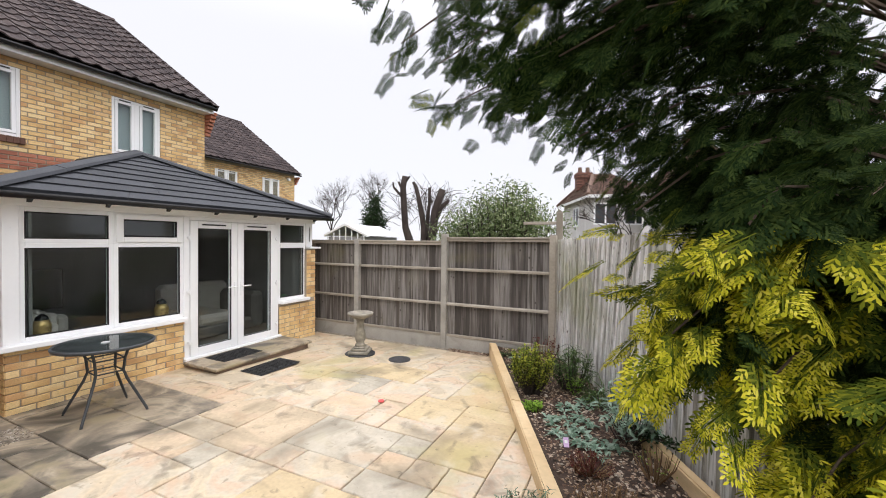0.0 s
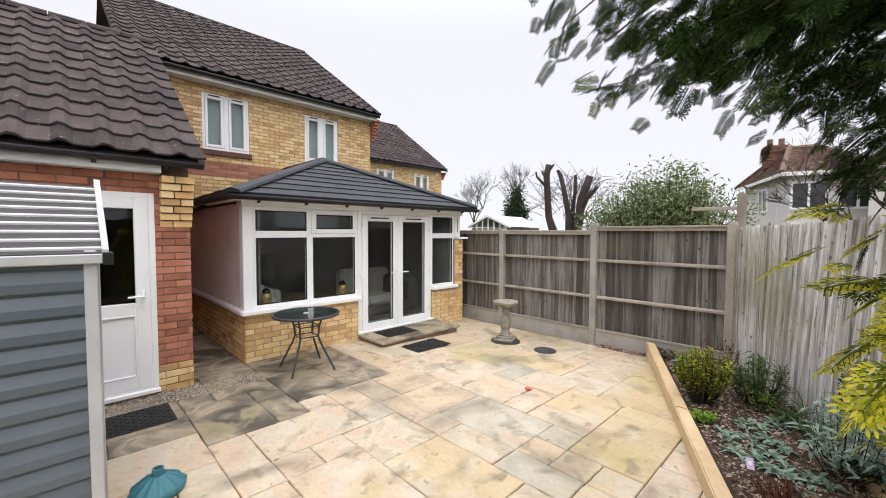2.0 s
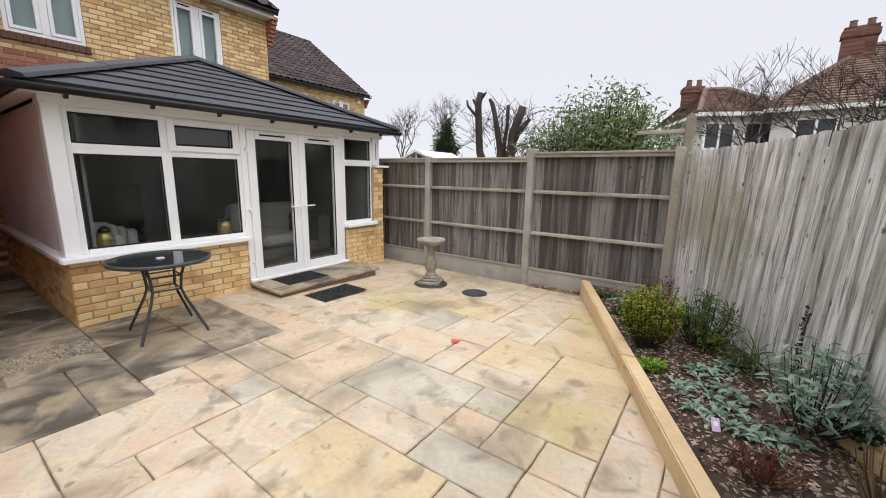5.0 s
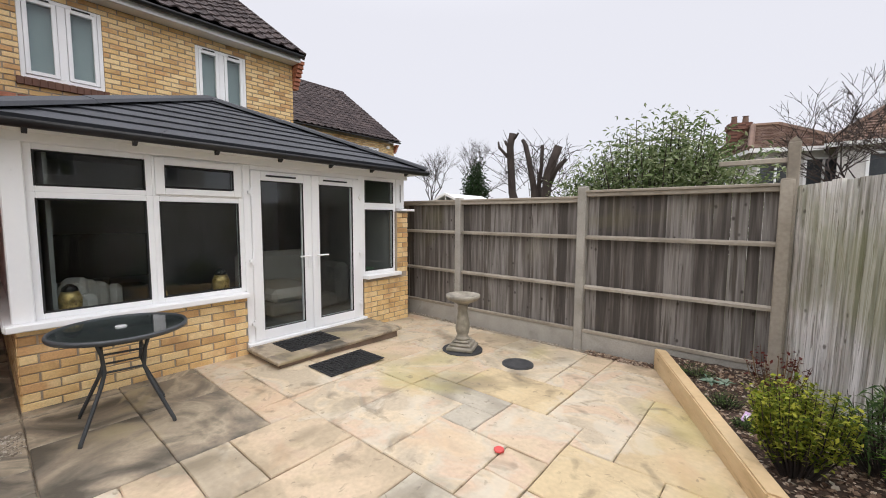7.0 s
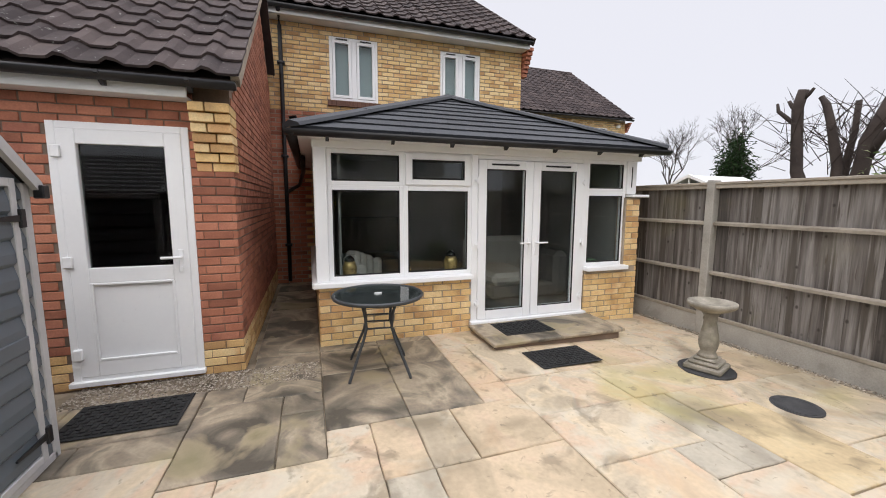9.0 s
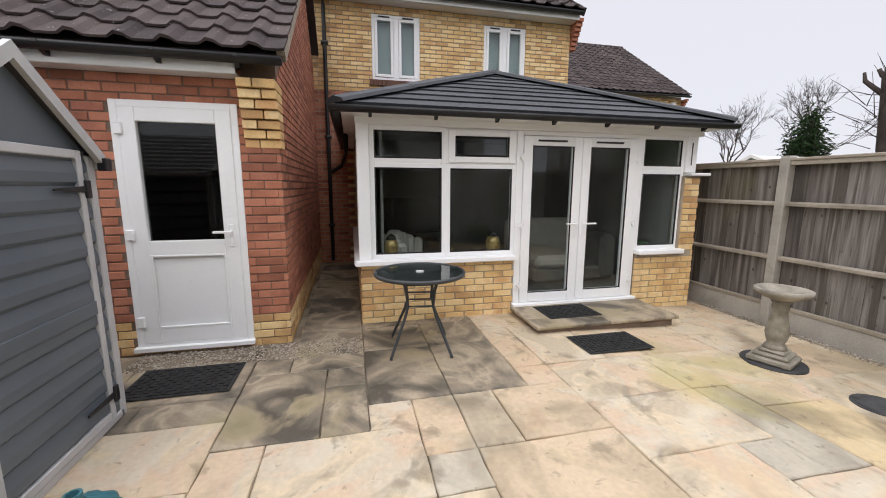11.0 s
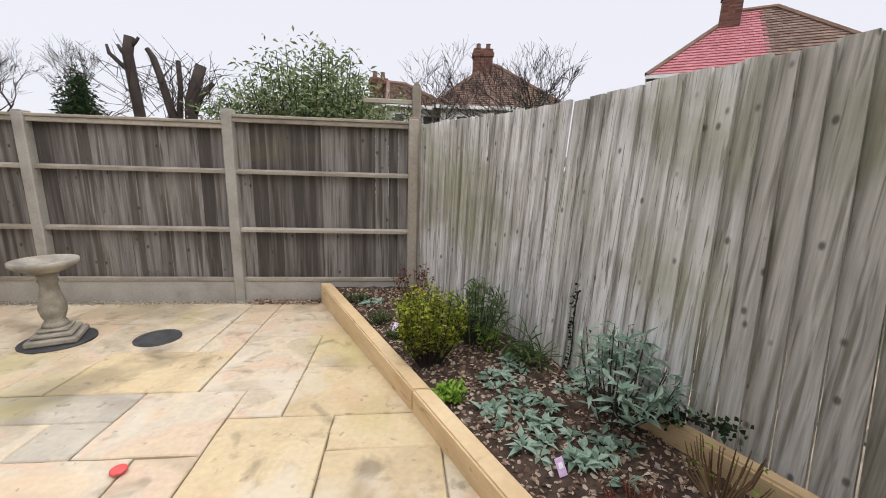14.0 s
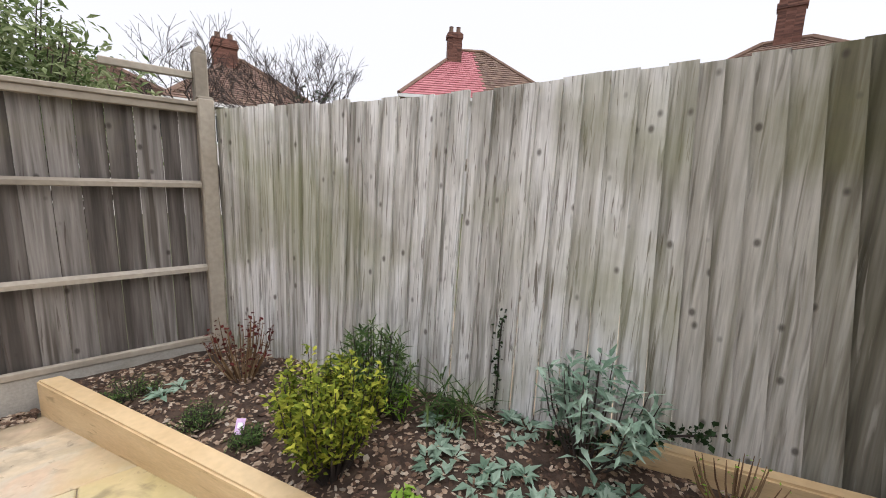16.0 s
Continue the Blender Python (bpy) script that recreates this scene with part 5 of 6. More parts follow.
for q in range(len(prof) - 1):
    for k in range(N):
        s.f.append((q * N + k, q * N + (k + 1) % N, (q + 1) * N + (k + 1) % N, (q + 1) * N + k))
part("body", s, teal, ub, "", True)
part("collar", Shape().lathe(ux, uy, [(0.034, 0.11), (0.034, 0.165), (0.024, 0.165), (0.024, 0.13)], 20), teal, ub, "short pole socket")
for i, (x, yy, z, a, mt, lb) in enumerate(((-2.2, 0.42, 0.008, 12, red_brick, "loose red brick beside the shed"), (-2.33, 0.53, 0.008, 20, buff_brick, "loose pale brick beside the shed"))):
    single("loose_brick", Shape().soft(-0.105, 0.105, -0.05, 0.05, 0, 0.065, 0.006, pose(x, yy, z, 0, 0, a)), mt, lb, "brick")
single("red_lid", Shape().lathe(-1.77, 3.91, [(0.03, 0.008), (0.034, 0.012), (0.034, 0.02), (0.028, 0.024)], 18), mat("red_plastic", [(0.55, 0.06, 0.06), (0.65, 0.1, 0.09)], 0.5, 10, 60, 0.1), "small red plastic lid lying on the paving", "lid")

# ---- plants ----
def leaf_shape(length, width, bend=0.2, fold=0.15):
    """One pointed leaf along +x, bent and folded: four faces."""
    return [(0, 0, 0), (length * 0.45, width / 2, fold * width - bend * length * 0.15), (length, 0, -bend * length), (length * 0.45, -width / 2, fold * width - bend * length * 0.15), (length * 0.5, 0, -bend * length * 0.2)], [(0, 4, 1), (1, 4, 2), (0, 3, 4), (3, 2, 4)]


def place_many(lv, lf, mats):
    """Copies of a small shape under many matrices, in one mesh."""
    lv = np.array([(*p, 1.0) for p in lv])
    M = np.array([np.array(m) for m in mats])
    out = np.einsum("nij,vj->nvi", M, lv)[:, :, :3].reshape(-1, 3)
    s = Shape()
    s.v = [tuple(p) for p in out.tolist()]
    k = len(lv)
    s.f = [tuple(i + n * k for i in f) for n in range(len(mats)) for f in lf]
    return s


def aim(p, d, r, size=1.0, flat=None):
    """A matrix at p whose x runs along d, turned at random about it; flat keeps its z upward."""
    d = Vector(d).normalized()
    q = d.to_track_quat("X", "Z").to_matrix().to_4x4()
    spin = Matrix.Rotation(r.uniform(-math.pi, math.pi) if flat is None else r.uniform(-flat, flat), 4, "X")
    return Matrix.Translation(p) @ q @ spin @ Matrix.Scale(size, 4)


def shrub(name, label, x, y, w, h, n, leaf, material, seed, stems=12, stem_mat=None, rosette=1, lean=0.35, base=0.0, density=0.5):
    """A shrub of curved stems with leaves along them."""
    r = random.Random(seed)
    z0 = soil_z(x, y) if base == 0.0 else base
    t = thing(name, label, "plant", (x, y, z0))
    st, ms = Shape(), []
    for k in range(stems):
        a, rad = r.uniform(0, 6.283), math.sqrt(r.random())
        top = Vector((x + w / 2 * rad * math.cos(a), y + w / 2 * rad * math.sin(a), z0 + h * r.uniform(0.6, 1.0) * (1 - lean * rad * rad)))
        foot = Vector((x + w * 0.12 * rad * math.cos(a), y + w * 0.12 * rad * math.sin(a), z0 - 0.02))
        mid = foot.lerp(top, 0.5) + Vector((0.25 * (top.x - foot.x), 0.25 * (top.y - foot.y), 0.05 * h))
        pts = [foot, foot.lerp(mid, 0.6), mid, mid.lerp(top, 0.6), top]
        st.tube(pts, [0.006, 0.005, 0.004, 0.003, 0.0015], 4, False)
        for i in range(max(1, n // stems)):
            f = density * 0.5 + (1 - density * 0.5) * r.random() ** 0.7
            p = mid.lerp(top, f * 2 - 1) if f > 0.5 else foot.lerp(mid, f * 2)
            for _ in range(rosette):
                d = Vector((r.uniform(-1, 1), r.uniform(-1, 1), r.uniform(-0.25, 0.9)))
                ms.append(aim(p + Vector((r.gauss(0, 0.012), r.gauss(0, 0.012), r.gauss(0, 0.01))), d, r, r.uniform(0.65, 1.2), 0.6))
    part("woody_stem", st, stem_mat or bare_bark, t, kind="stuff")
    part("foliage", place_many(*leaf_shape(*leaf), ms), material, t)
    return t


shrub("euonymus_shrub", "rounded yellow-green small-leaved shrub", -0.32, 4.72, 0.5, 0.58, 3800, (0.034, 0.018), box_leaf, 1, 60, lean=0.16)
shrub("narrow_leaved_shrub", "narrow-leaved green shrub by the fence", 0.06, 5.02, 0.5, 0.55, 1100, (0.085, 0.012, 0.3), willow_leaf, 2, 40, lean=0.3)
shrub("lime_tuft", "small lime-green new shoots", 0.12, 4.86, 0.14, 0.28, 120, (0.06, 0.012), lime_leaf, 12, 8)
shrub("sage_buddleia", "grey-green shrub with long felted leaves", 0.64, 4.06, 0.6, 0.62, 430, (0.095, 0.026, 0.35), silver_leaf, 3, 26, lean=0.35)
shrub("dead_perennial", "withered dark red stems in the fence corner", -0.40, 5.84, 0.42, 0.5, 160, (0.04, 0.02), red_leaf, 4, 26, dry_stem)
shrub("strappy_grass", "arching strap-leaved tuft by the fence", 0.40, 4.70, 0.34, 0.16, 130, (0.2, 0.012, 0.4), willow_leaf, 5, 6, lean=0.2, density=0.0)
for i, (x, y, w, h, lb) in enumerate(((-0.95, 6.0, 0.3, 0.08, "low feathery green plant"), (-0.7, 5.45, 0.26, 0.10, "low feathery green plant"), (-0.56, 5.15, 0.16, 0.06, "low feathery green plant"))):
    shrub("feathery_plant", lb, x, y, w, h, 700, (0.02, 0.006), willow_leaf, 20 + i, 40, lean=0.1)
shrub("lime_plant", "bright green low tuft at the bed edge", -0.23, 4.32, 0.2, 0.09, 240, (0.045, 0.022), lime_leaf, 30, 20)
for i, (x, y, sz, n) in enumerate(((0.16, 4.42, 0.26, 8), (0.28, 4.12, 0.24, 8), (0.1, 3.9, 0.2, 7), (0.45, 3.95, 0.26, 9), (0.34, 3.7, 0.22, 7), (-0.02, 4.18, 0.14, 4), (0.54, 4.42, 0.2, 6), (-0.8, 5.88, 0.14, 3), (0.28, 4.7, 0.2, 5))):
    r = random.Random(40 + i)
    t = thing("lambs_ear", "low silver felted leaf rosettes", "plant", (x, y, soil_z(x, y)), "silver ground cover plants")
    ms = []
    for _ in range(n):
        px, py = x + r.uniform(-sz, sz) * 0.6, y + r.uniform(-sz, sz) * 0.6
        for k in range(9):
            a = r.uniform(0, 6.283)
            ms.append(aim((px + 0.01 * math.cos(a), py + 0.01 * math.sin(a), soil_z(px, py) + 0.012), (math.cos(a), math.sin(a), r.uniform(0.15, 0.9)), r, r.uniform(0.6, 1.15), 0.3))
    part("leaves", place_many(*leaf_shape(0.075, 0.034, 0.35, 0.25), ms), silver_leaf, t)
shrub("dry_twigs", "bare dry twigs with a few yellow buds", 0.82, 3.52, 0.34, 0.3, 60, (0.02, 0.01), lime_leaf, 50, 26, dry_stem)
shrub("heather_clump", "rusty brown and red dormant clump", 0.40, 3.40, 0.34, 0.16, 900, (0.022, 0.006), red_leaf, 51, 46, dry_stem)
shrub("heather_clump", "rusty brown dormant clump", 0.55, 2.89, 0.5, 0.22, 1000, (0.028, 0.006), dry_stem, 52, 60, dry_stem)
shrub("lavender_shrub", "grey-green bushy lavender at the lawn edge", 0.22, 2.46, 0.6, 0.36, 3000, (0.034, 0.007), sage_leaf, 53, 90, dry_stem, lean=0.45)
shrub("lavender_shrub", "grey-green bushy lavender at the lawn edge", 0.62, 2.36, 0.46, 0.32, 1800, (0.034, 0.007), sage_leaf, 54, 60, dry_stem, lean=0.45)
r = random.Random(60)
t = thing("ivy", "dark ivy runner lying along the fence foot", "plant", (0.7, 3.9, 0.2))
pts = [Vector((0.6, 4.25, 0.1)), Vector((0.76, 4.0, 0.16)), Vector((0.86, 3.82, 0.24)), Vector((0.96, 3.64, 0.3))]
part("stem", Shape().tube(pts, 0.006, 5), bare_bark, t)
part("leaves", place_many(*leaf_shape(0.03, 0.025), [aim(pts[int(q)].lerp(pts[int(q) + 1], q % 1) + Vector((r.gauss(0, 0.025), r.gauss(0, 0.025), r.gauss(0, 0.02))), (r.uniform(-1, 1), r.uniform(-1, 1), r.uniform(-0.2, 1)), r, r.uniform(0.6, 1.2)) for q in (r.uniform(0, 2.999) for _ in range(260))]), ivy_leaf, t)
t = thing("ivy", "thin dark ivy stem climbing the fence boards", "plant", (0.4, 4.68, 0.1))
pts = [Vector((fence_x(4.62, z) - 0.04 + 0.012 * math.sin(z * 9), 4.62 - 0.03 * z, z)) for z in np.linspace(0.08, 0.62, 7)]
part("stem", Shape().tube(pts, 0.005, 5), bare_bark, t)
part("leaves", place_many(*leaf_shape(0.024, 0.02), [aim(r.choice(pts) + Vector((r.gauss(-0.01, 0.008), r.gauss(0, 0.012), r.gauss(0, 0.05))), (r.uniform(-1, 0.2), r.uniform(-1, 1), r.uniform(-0.5, 1)), r, r.uniform(0.6, 1.2)) for _ in range(110)]), ivy_leaf, t)
pink = mat("pink_label_card", [(0.62, 0.42, 0.66), (0.72, 0.52, 0.74)], 0.6, 10, 60, 0.05)
for x, y, a in ((0.2, 3.66, 20), (-0.575, 5.22, -35)):
    z = soil_z(x, y)
    t = thing("plant_label", "faded pink plastic plant label stuck in the soil", "plant label", (x, y, z), "plant labels")
    part("card", Shape().soft(-0.022, 0.022, -0.0015, 0.0015, 0.0, 0.075, 0.001, pose(x, y, z + 0.005, -38, 0, a)), pink, t)
    part("print", Shape().soft(-0.012, 0.012, -0.0024, -0.0016, 0.03, 0.055, 0.0003, pose(x, y, z + 0.005, -38, 0, a)), upvc, t, "pale printed patch")

# ---- the golden conifer ----
def spray_shape():
    """A flat fern-like conifer spray along +x, one unit long: its inner blades and its outer tips."""
    inner, tips = ([], []), ([], [])
    def blade(p, a, ln, w, z, outer):
        v, f = tips if outer else inner
        c, s = math.cos(a), math.sin(a)
        k = len(v)
        def at(q, o):
            x, y = p[0] + q * ln * c - o * s, p[1] + q * ln * s + o * c
            return (x, y, z - 0.16 * x * x - 0.25 * y * y)
        v.extend([at(0, -w * 0.4), at(0, w * 0.4), at(0.55, w), at(1, w * 0.25), at(1, -w * 0.25), at(0.55, -w)])
        f.append((0 + k, 5 + k, 4 + k, 3 + k, 2 + k, 1 + k))
    rr = random.Random(2)
    blade((0, 0), 0, 1.0, 0.016, 0, False)
    for i in range(7):
        x = 0.08 + i * 0.135
        side_len = 0.46 * (1 - (x - 0.3) ** 2 * 1.3) * rr.uniform(0.75, 1.1)
        for sg in (1, -1):
            a = sg * math.radians(44 + rr.uniform(-7, 7))
            blade((x, 0), a, side_len, 0.014, 0.004, False)
            n = max(2, int(side_len / 0.105))
            for j in range(n):
                q = side_len * (0.2 + 0.78 * j / n)
                p = (x + q * math.cos(a), q * math.sin(a))
                for s2 in (1, -1):
                    blade(p, a + s2 * math.radians(38 + rr.uniform(-6, 6)), 0.15 * (1.2 - q / side_len * 0.55) * rr.uniform(0.8, 1.15), 0.024, rr.uniform(0, 0.012), x + q > 0.5 or j >= n - 2)
            blade((x + side_len * 0.9 * math.cos(a), side_len * 0.9 * math.sin(a)), a, 0.13, 0.024, 0.006, True)
    blade((0.93, 0), 0, 0.14, 0.026, 0.0, True)
    return inner, tips


INNER, TIPS = spray_shape()
TX, TY = 1.55, 2.05
tree = thing("golden_conifer", "large golden-tipped conifer with drooping fern-like sprays", "tree", (TX, TY, 0.0))
trunk_pts = [Vector((TX + 0.03 * math.sin(z * 1.7), TY + 0.04 * math.cos(z * 1.3), z)) for z in np.linspace(-0.1, 5.8, 14)]
part("trunk", Shape().tube(trunk_pts, [0.13 * (1 - 0.85 * i / 13) + 0.006 for i in range(14)], 10), bark, tree, "fibrous brown trunk", True)
r = random.Random(77)


def reach(z, a):
    """How far the crown goes out at a height, more over the lawn side."""
    lawn_side = max(0.0, math.cos(a - math.radians(205)))
    prof = [(0.2, 0.5), (0.7, 0.7), (1.2, 0.86), (1.6, 0.98), (1.95, 0.88), (2.2, 0.98), (2.45, 1.35), (2.85, 1.6), (3.5, 1.5), (4.5, 0.95), (6.0, 0.25)]
    q = float(np.interp(z, [p[0] for p in prof], [p[1] for p in prof]))
    over = max(0.0, min(1.0, (z - 1.9) / 0.4))
    deg = math.degrees(a) % 360
    if z < 1.3 and 60 < deg < 214:
        q *= 0.4
    elif z < 2.3 and 60 < deg < 170:
        q *= 0.6
    return q * (1 + 0.13 * over * lawn_side)


dark, mid_green, gold = [], [], []
WALK_XY = [(0.63, 0.39), (0.6, 0.3), (0.48, 0.57), (0.2, 0.95), (-0.18, 1.45), (-0.5, 1.83)]


def clear_of_walk(p):
    return all((p.x - a) ** 2 + (p.y - b) ** 2 + (p.z - 1.7) ** 2 > 0.9 ** 2 for a, b in WALK_XY[:3]) and all((p.x - a) ** 2 + (p.y - b) ** 2 + (p.z - 1.55) ** 2 > 0.6 ** 2 for a, b in WALK_XY[3:])


for k in range(400):
    h = 0.3 + 5.3 * (k / 400) ** 1.3
    a = k * 2.39996 + r.uniform(-0.3, 0.3)
    if k % 3 == 0 and 1.6 < h < 3.2:
        a = math.radians(r.uniform(160, 222))
    R0 = reach(h, a) * r.uniform(0.72, 1.08)
    s0 = Vector((TX, TY, h * 0.92))
    out = Vector((math.cos(a), math.sin(a), 0))
    droop = r.uniform(-0.22, 0.25) if h > 2.1 else r.uniform(-0.1, 0.06)
    tip = s0 + out * R0 + Vector((0, 0, h * 0.08 - 0.08 + droop))
    mid = s0 + out * R0 * 0.55 + Vector((r.gauss(0, 0.05), r.gauss(0, 0.05), h * 0.06 + 0.12 * R0 + droop * r.uniform(0.2, 0.9)))
    pts = [s0, s0.lerp(mid, 0.5) + Vector((0, 0, 0.03)), mid, mid.lerp(tip, 0.55) + Vector((0, 0, 0.05)), tip]
    if not clear_of_walk(tip):
        continue
    deg = math.degrees(a) % 360
    if h > 2.1 and (deg < 115 or deg > 232) and r.random() < 0.78:
        continue
    rad = 0.006 + 0.006 * r.random() if h > 1.9 else 0.008
    part("limb", Shape().tube(pts, [rad, rad * 0.8, rad * 0.6, rad * 0.4, 0.003], 5, False), bark, tree)
    hidden_side = math.cos(a - math.radians(205)) < -0.35
    n = (5 if h < 1.9 else 3) if hidden_side else (54 if h < 1.9 else 85 if h < 3.2 and 145 < deg < 226 else 16 if h < 3.2 else 8)
    for i in range(n):
        f0 = 0.25
        f = f0 + (1.02 - f0) * (i + r.random()) / n
        p = mid.lerp(tip, min(1, (f - 0.5) * 2)) if f > 0.5 else s0.lerp(mid, f * 2)
        side = out.cross(Vector((0, 0, 1))) * r.uniform(-0.9, 0.9)
        d = out * r.uniform(0.2, 1.0) + side + Vector((0, 0, r.uniform(-0.95, 0.05)))
        p = p + Vector((r.gauss(0, 0.06), r.gauss(0, 0.06), r.gauss(-0.02, 0.07)))
        size = 0.18 if hidden_side else r.uniform(0.08, 0.16) if h < 1.9 else r.uniform(0.06, 0.12)
        if not clear_of_walk(p + d.normalized() * size) or not clear_of_walk(p):
            continue
        m = aim(p, d, r, size, 0.9)
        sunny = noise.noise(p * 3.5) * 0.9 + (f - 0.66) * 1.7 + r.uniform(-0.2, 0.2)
        # High sprays lose their gold: backlit shade is put into the colour.
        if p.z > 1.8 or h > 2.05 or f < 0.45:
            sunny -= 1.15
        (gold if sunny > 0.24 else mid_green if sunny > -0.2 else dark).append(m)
part("inner_foliage", place_many(INNER[0] + TIPS[0], INNER[1] + [tuple(i + len(INNER[0]) for i in f) for f in TIPS[1]], dark), dark_spray, tree, "dark green inner sprays and upper sprays darkened as backlit")
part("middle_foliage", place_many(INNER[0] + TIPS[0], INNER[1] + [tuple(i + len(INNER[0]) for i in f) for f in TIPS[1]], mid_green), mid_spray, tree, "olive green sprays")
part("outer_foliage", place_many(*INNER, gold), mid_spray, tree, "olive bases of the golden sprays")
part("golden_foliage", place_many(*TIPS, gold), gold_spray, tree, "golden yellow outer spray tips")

# ---- beyond the fences ----
def bare_tree(x, y, h, seed, label, thick=0.09, depth=5, spread=0.55, name="bare_tree", crown_from=0.35, twig=0.012, z0=-0.2):
    r = random.Random(seed)
    t = thing(name, label, "tree", (x, y, z0))
    trunk, twigs = Shape(), Shape()
    top = h * crown_from
    lean = Vector((r.uniform(-0.05, 0.05), r.uniform(-0.05, 0.05), 1))
    p = [Vector((x, y, z0)) + lean * q for q in (0, top * 0.5, top)]
    trunk.tube(p, [thick, thick * 0.85, thick * 0.7], 8)
    def grow(at, d, ln, rad, level):
        e = at + d * ln
        m = at.lerp(e, 0.5) + Vector((r.gauss(0, 0.05), r.gauss(0, 0.05), 0.02)) * ln
        twigs.tube([at, m, e], [rad, rad * 0.8, max(rad * 0.6, twig * 0.4)], 5 if level < 2 else 3, False)
        if level >= depth:
            return
        for _ in range(r.choice((2, 3, 3)) if level < depth - 1 else 3):
            dd = (d + Vector((r.uniform(-1, 1), r.uniform(-1, 1), r.uniform(-0.3, 0.7))) * spread).normalized()
            grow(at.lerp(e, r.uniform(0.55, 1.0)), dd, ln * r.uniform(0.6, 0.85), max(rad * 0.6, twig * 0.5), level + 1)
    for _ in range(4):
        d = Vector((r.uniform(-1, 1) * spread, r.uniform(-1, 1) * spread, 1)).normalized()
        grow(p[-1], d, h * 0.22, thick * 0.55, 1)
    part("trunk", trunk, bare_bark, t)
    part("branch_structure", twigs, bare_bark, t, "bare winter twigs", kind="stuff")
    return t


def leafy(x, y, w, h, z0, n, leaf, material, seed, label, name="bush", stems=70):
    """A large bush: leaves in clumps round the ends of its stems, with gaps between."""
    r = random.Random(seed)
    t = thing(name, label, "bush", (x, y, -0.2))
    st, ms = Shape(), []
    for k in range(stems):
        a, q = r.uniform(0, 6.283), math.sqrt(r.random())
        top = Vector((x + w / 2 * q * math.cos(a), y + w * 0.35 * q * math.sin(a), z0 + (h - z0) * (1 - 0.55 * q * q) * r.uniform(0.7, 1.08)))
        foot = Vector((x + 0.2 * q * math.cos(a), y + 0.2 * q * math.sin(a), -0.2))
        mid = foot.lerp(top, 0.6) + Vector((0.1 * math.cos(a), 0.1 * math.sin(a), 0.1))
        st.tube([foot, mid, top], [0.03, 0.015, 0.005], 4, False)
        for i in range(n // stems):
            f = r.random() ** 0.8
            p = mid.lerp(top, f) + Vector((r.gauss(0, 0.15), r.gauss(0, 0.15), r.gauss(0, 0.1)))
            ms.append(aim(p, (r.uniform(-1, 1), r.uniform(-1, 1), r.uniform(-0.6, 0.9)), r, r.uniform(0.6, 1.2), 1.2))
    part("woody_stem", st, bare_bark, t, kind="stuff")
    part("foliage", place_many(*leaf_shape(*leaf), ms), material, t)


# pollarded tree: heavy cut limbs
pol = thing("pollarded_tree", "hard-pruned dark tree with stubby cut limbs", "tree", (-6.4, 13.4, -0.2))
s = Shape()
PB = Vector((-6.4, 13.4, -0.2))
for pts, rr in (([(0, 0, 0), (-0.3, 0, 1.2), (-0.78, 0, 2.5), (-0.86, 0, 3.5), (-0.9, 0, 4.06), (-0.81, 0, 4.46)], [0.24, 0.2, 0.13, 0.12, 0.12, 0.11]),
                ([(-0.88, 0, 4.0), (-1.02, 0, 4.1), (-1.1, 0, 4.25)], [0.06, 0.05, 0.04]),
                ([(-0.84, 0, 3.6), (-1.05, 0, 3.78), (-1.32, 0, 4.05), (-1.36, 0, 4.25)], [0.07, 0.055, 0.045, 0.03]),
                ([(0.05, 0, 1.0), (0.02, 0, 2.57), (-0.21, 0, 3.61), (-0.32, 0, 4.0), (-0.44, 0, 4.2)], [0.15, 0.11, 0.085, 0.08, 0.06]),
                ([(-0.84, 0, 4.2), (-0.7, 0, 4.33), (-0.6, 0, 4.45)], [0.05, 0.045, 0.03]),
                ([(0.1, 0.1, 1.4), (0.11, 0.1, 2.6), (0.2, 0.1, 3.3), (0.21, 0.1, 3.98)], [0.12, 0.08, 0.06, 0.06]),
                ([(0.2, 0, 0.8), (0.44, 0, 2.5), (0.48, 0, 3.05), (0.8, 0, 3.88)], [0.2, 0.15, 0.14, 0.13]),
                ([(0.5, 0, 2.7), (0.72, 0, 3.15), (1.05, 0, 3.47)], [0.1, 0.08, 0.06])):
    s.tube([PB + Vector(p) for p in pts], rr, 9)
part("trunk", s, bare_bark, pol, "", True)
r = random.Random(9)
s = Shape()
for _ in range(90):
    b = PB + Vector((r.uniform(-1.2, 1.1), r.uniform(-0.2, 0.2), r.uniform(2.3, 3.8)))
    d = Vector((r.uniform(-1, 1), r.uniform(-0.5, 0.5), r.uniform(0.1, 1.1))).normalized() * r.uniform(0.5, 1.3)
    s.tube([b, b + d * 0.5 + Vector((0, 0, 0.05)), b + d], [0.012, 0.008, 0.004], 3, False)
part("twig_structure", s, bare_bark, pol, kind="stuff")
bare_tree(-21, 25.0, 7.4, 3, "far leafless tree with a fine twiggy crown", 0.1, 6, 0.85)
bare_tree(-17.2, 26.0, 7.4, 5, "far leafless tree with upright twigs", 0.09, 6, 0.6)
bare_tree(-9.5, 20.0, 5.6, 6, "leafless shrub behind the fence", 0.08, 5, 0.6)
bare_tree(-3.9, 17.0, 4.9, 7, "leafless shrub behind the fence", 0.06, 5, 0.7)
bare_tree(1.6, 10.6, 3.9, 8, "leafless twiggy small tree", 0.05, 6, 0.8, crown_from=0.45, twig=0.008)
bare_tree(3.1, 12.2, 4.3, 9, "leafless twiggy small tree", 0.06, 6, 0.8, crown_from=0.45, twig=0.009)
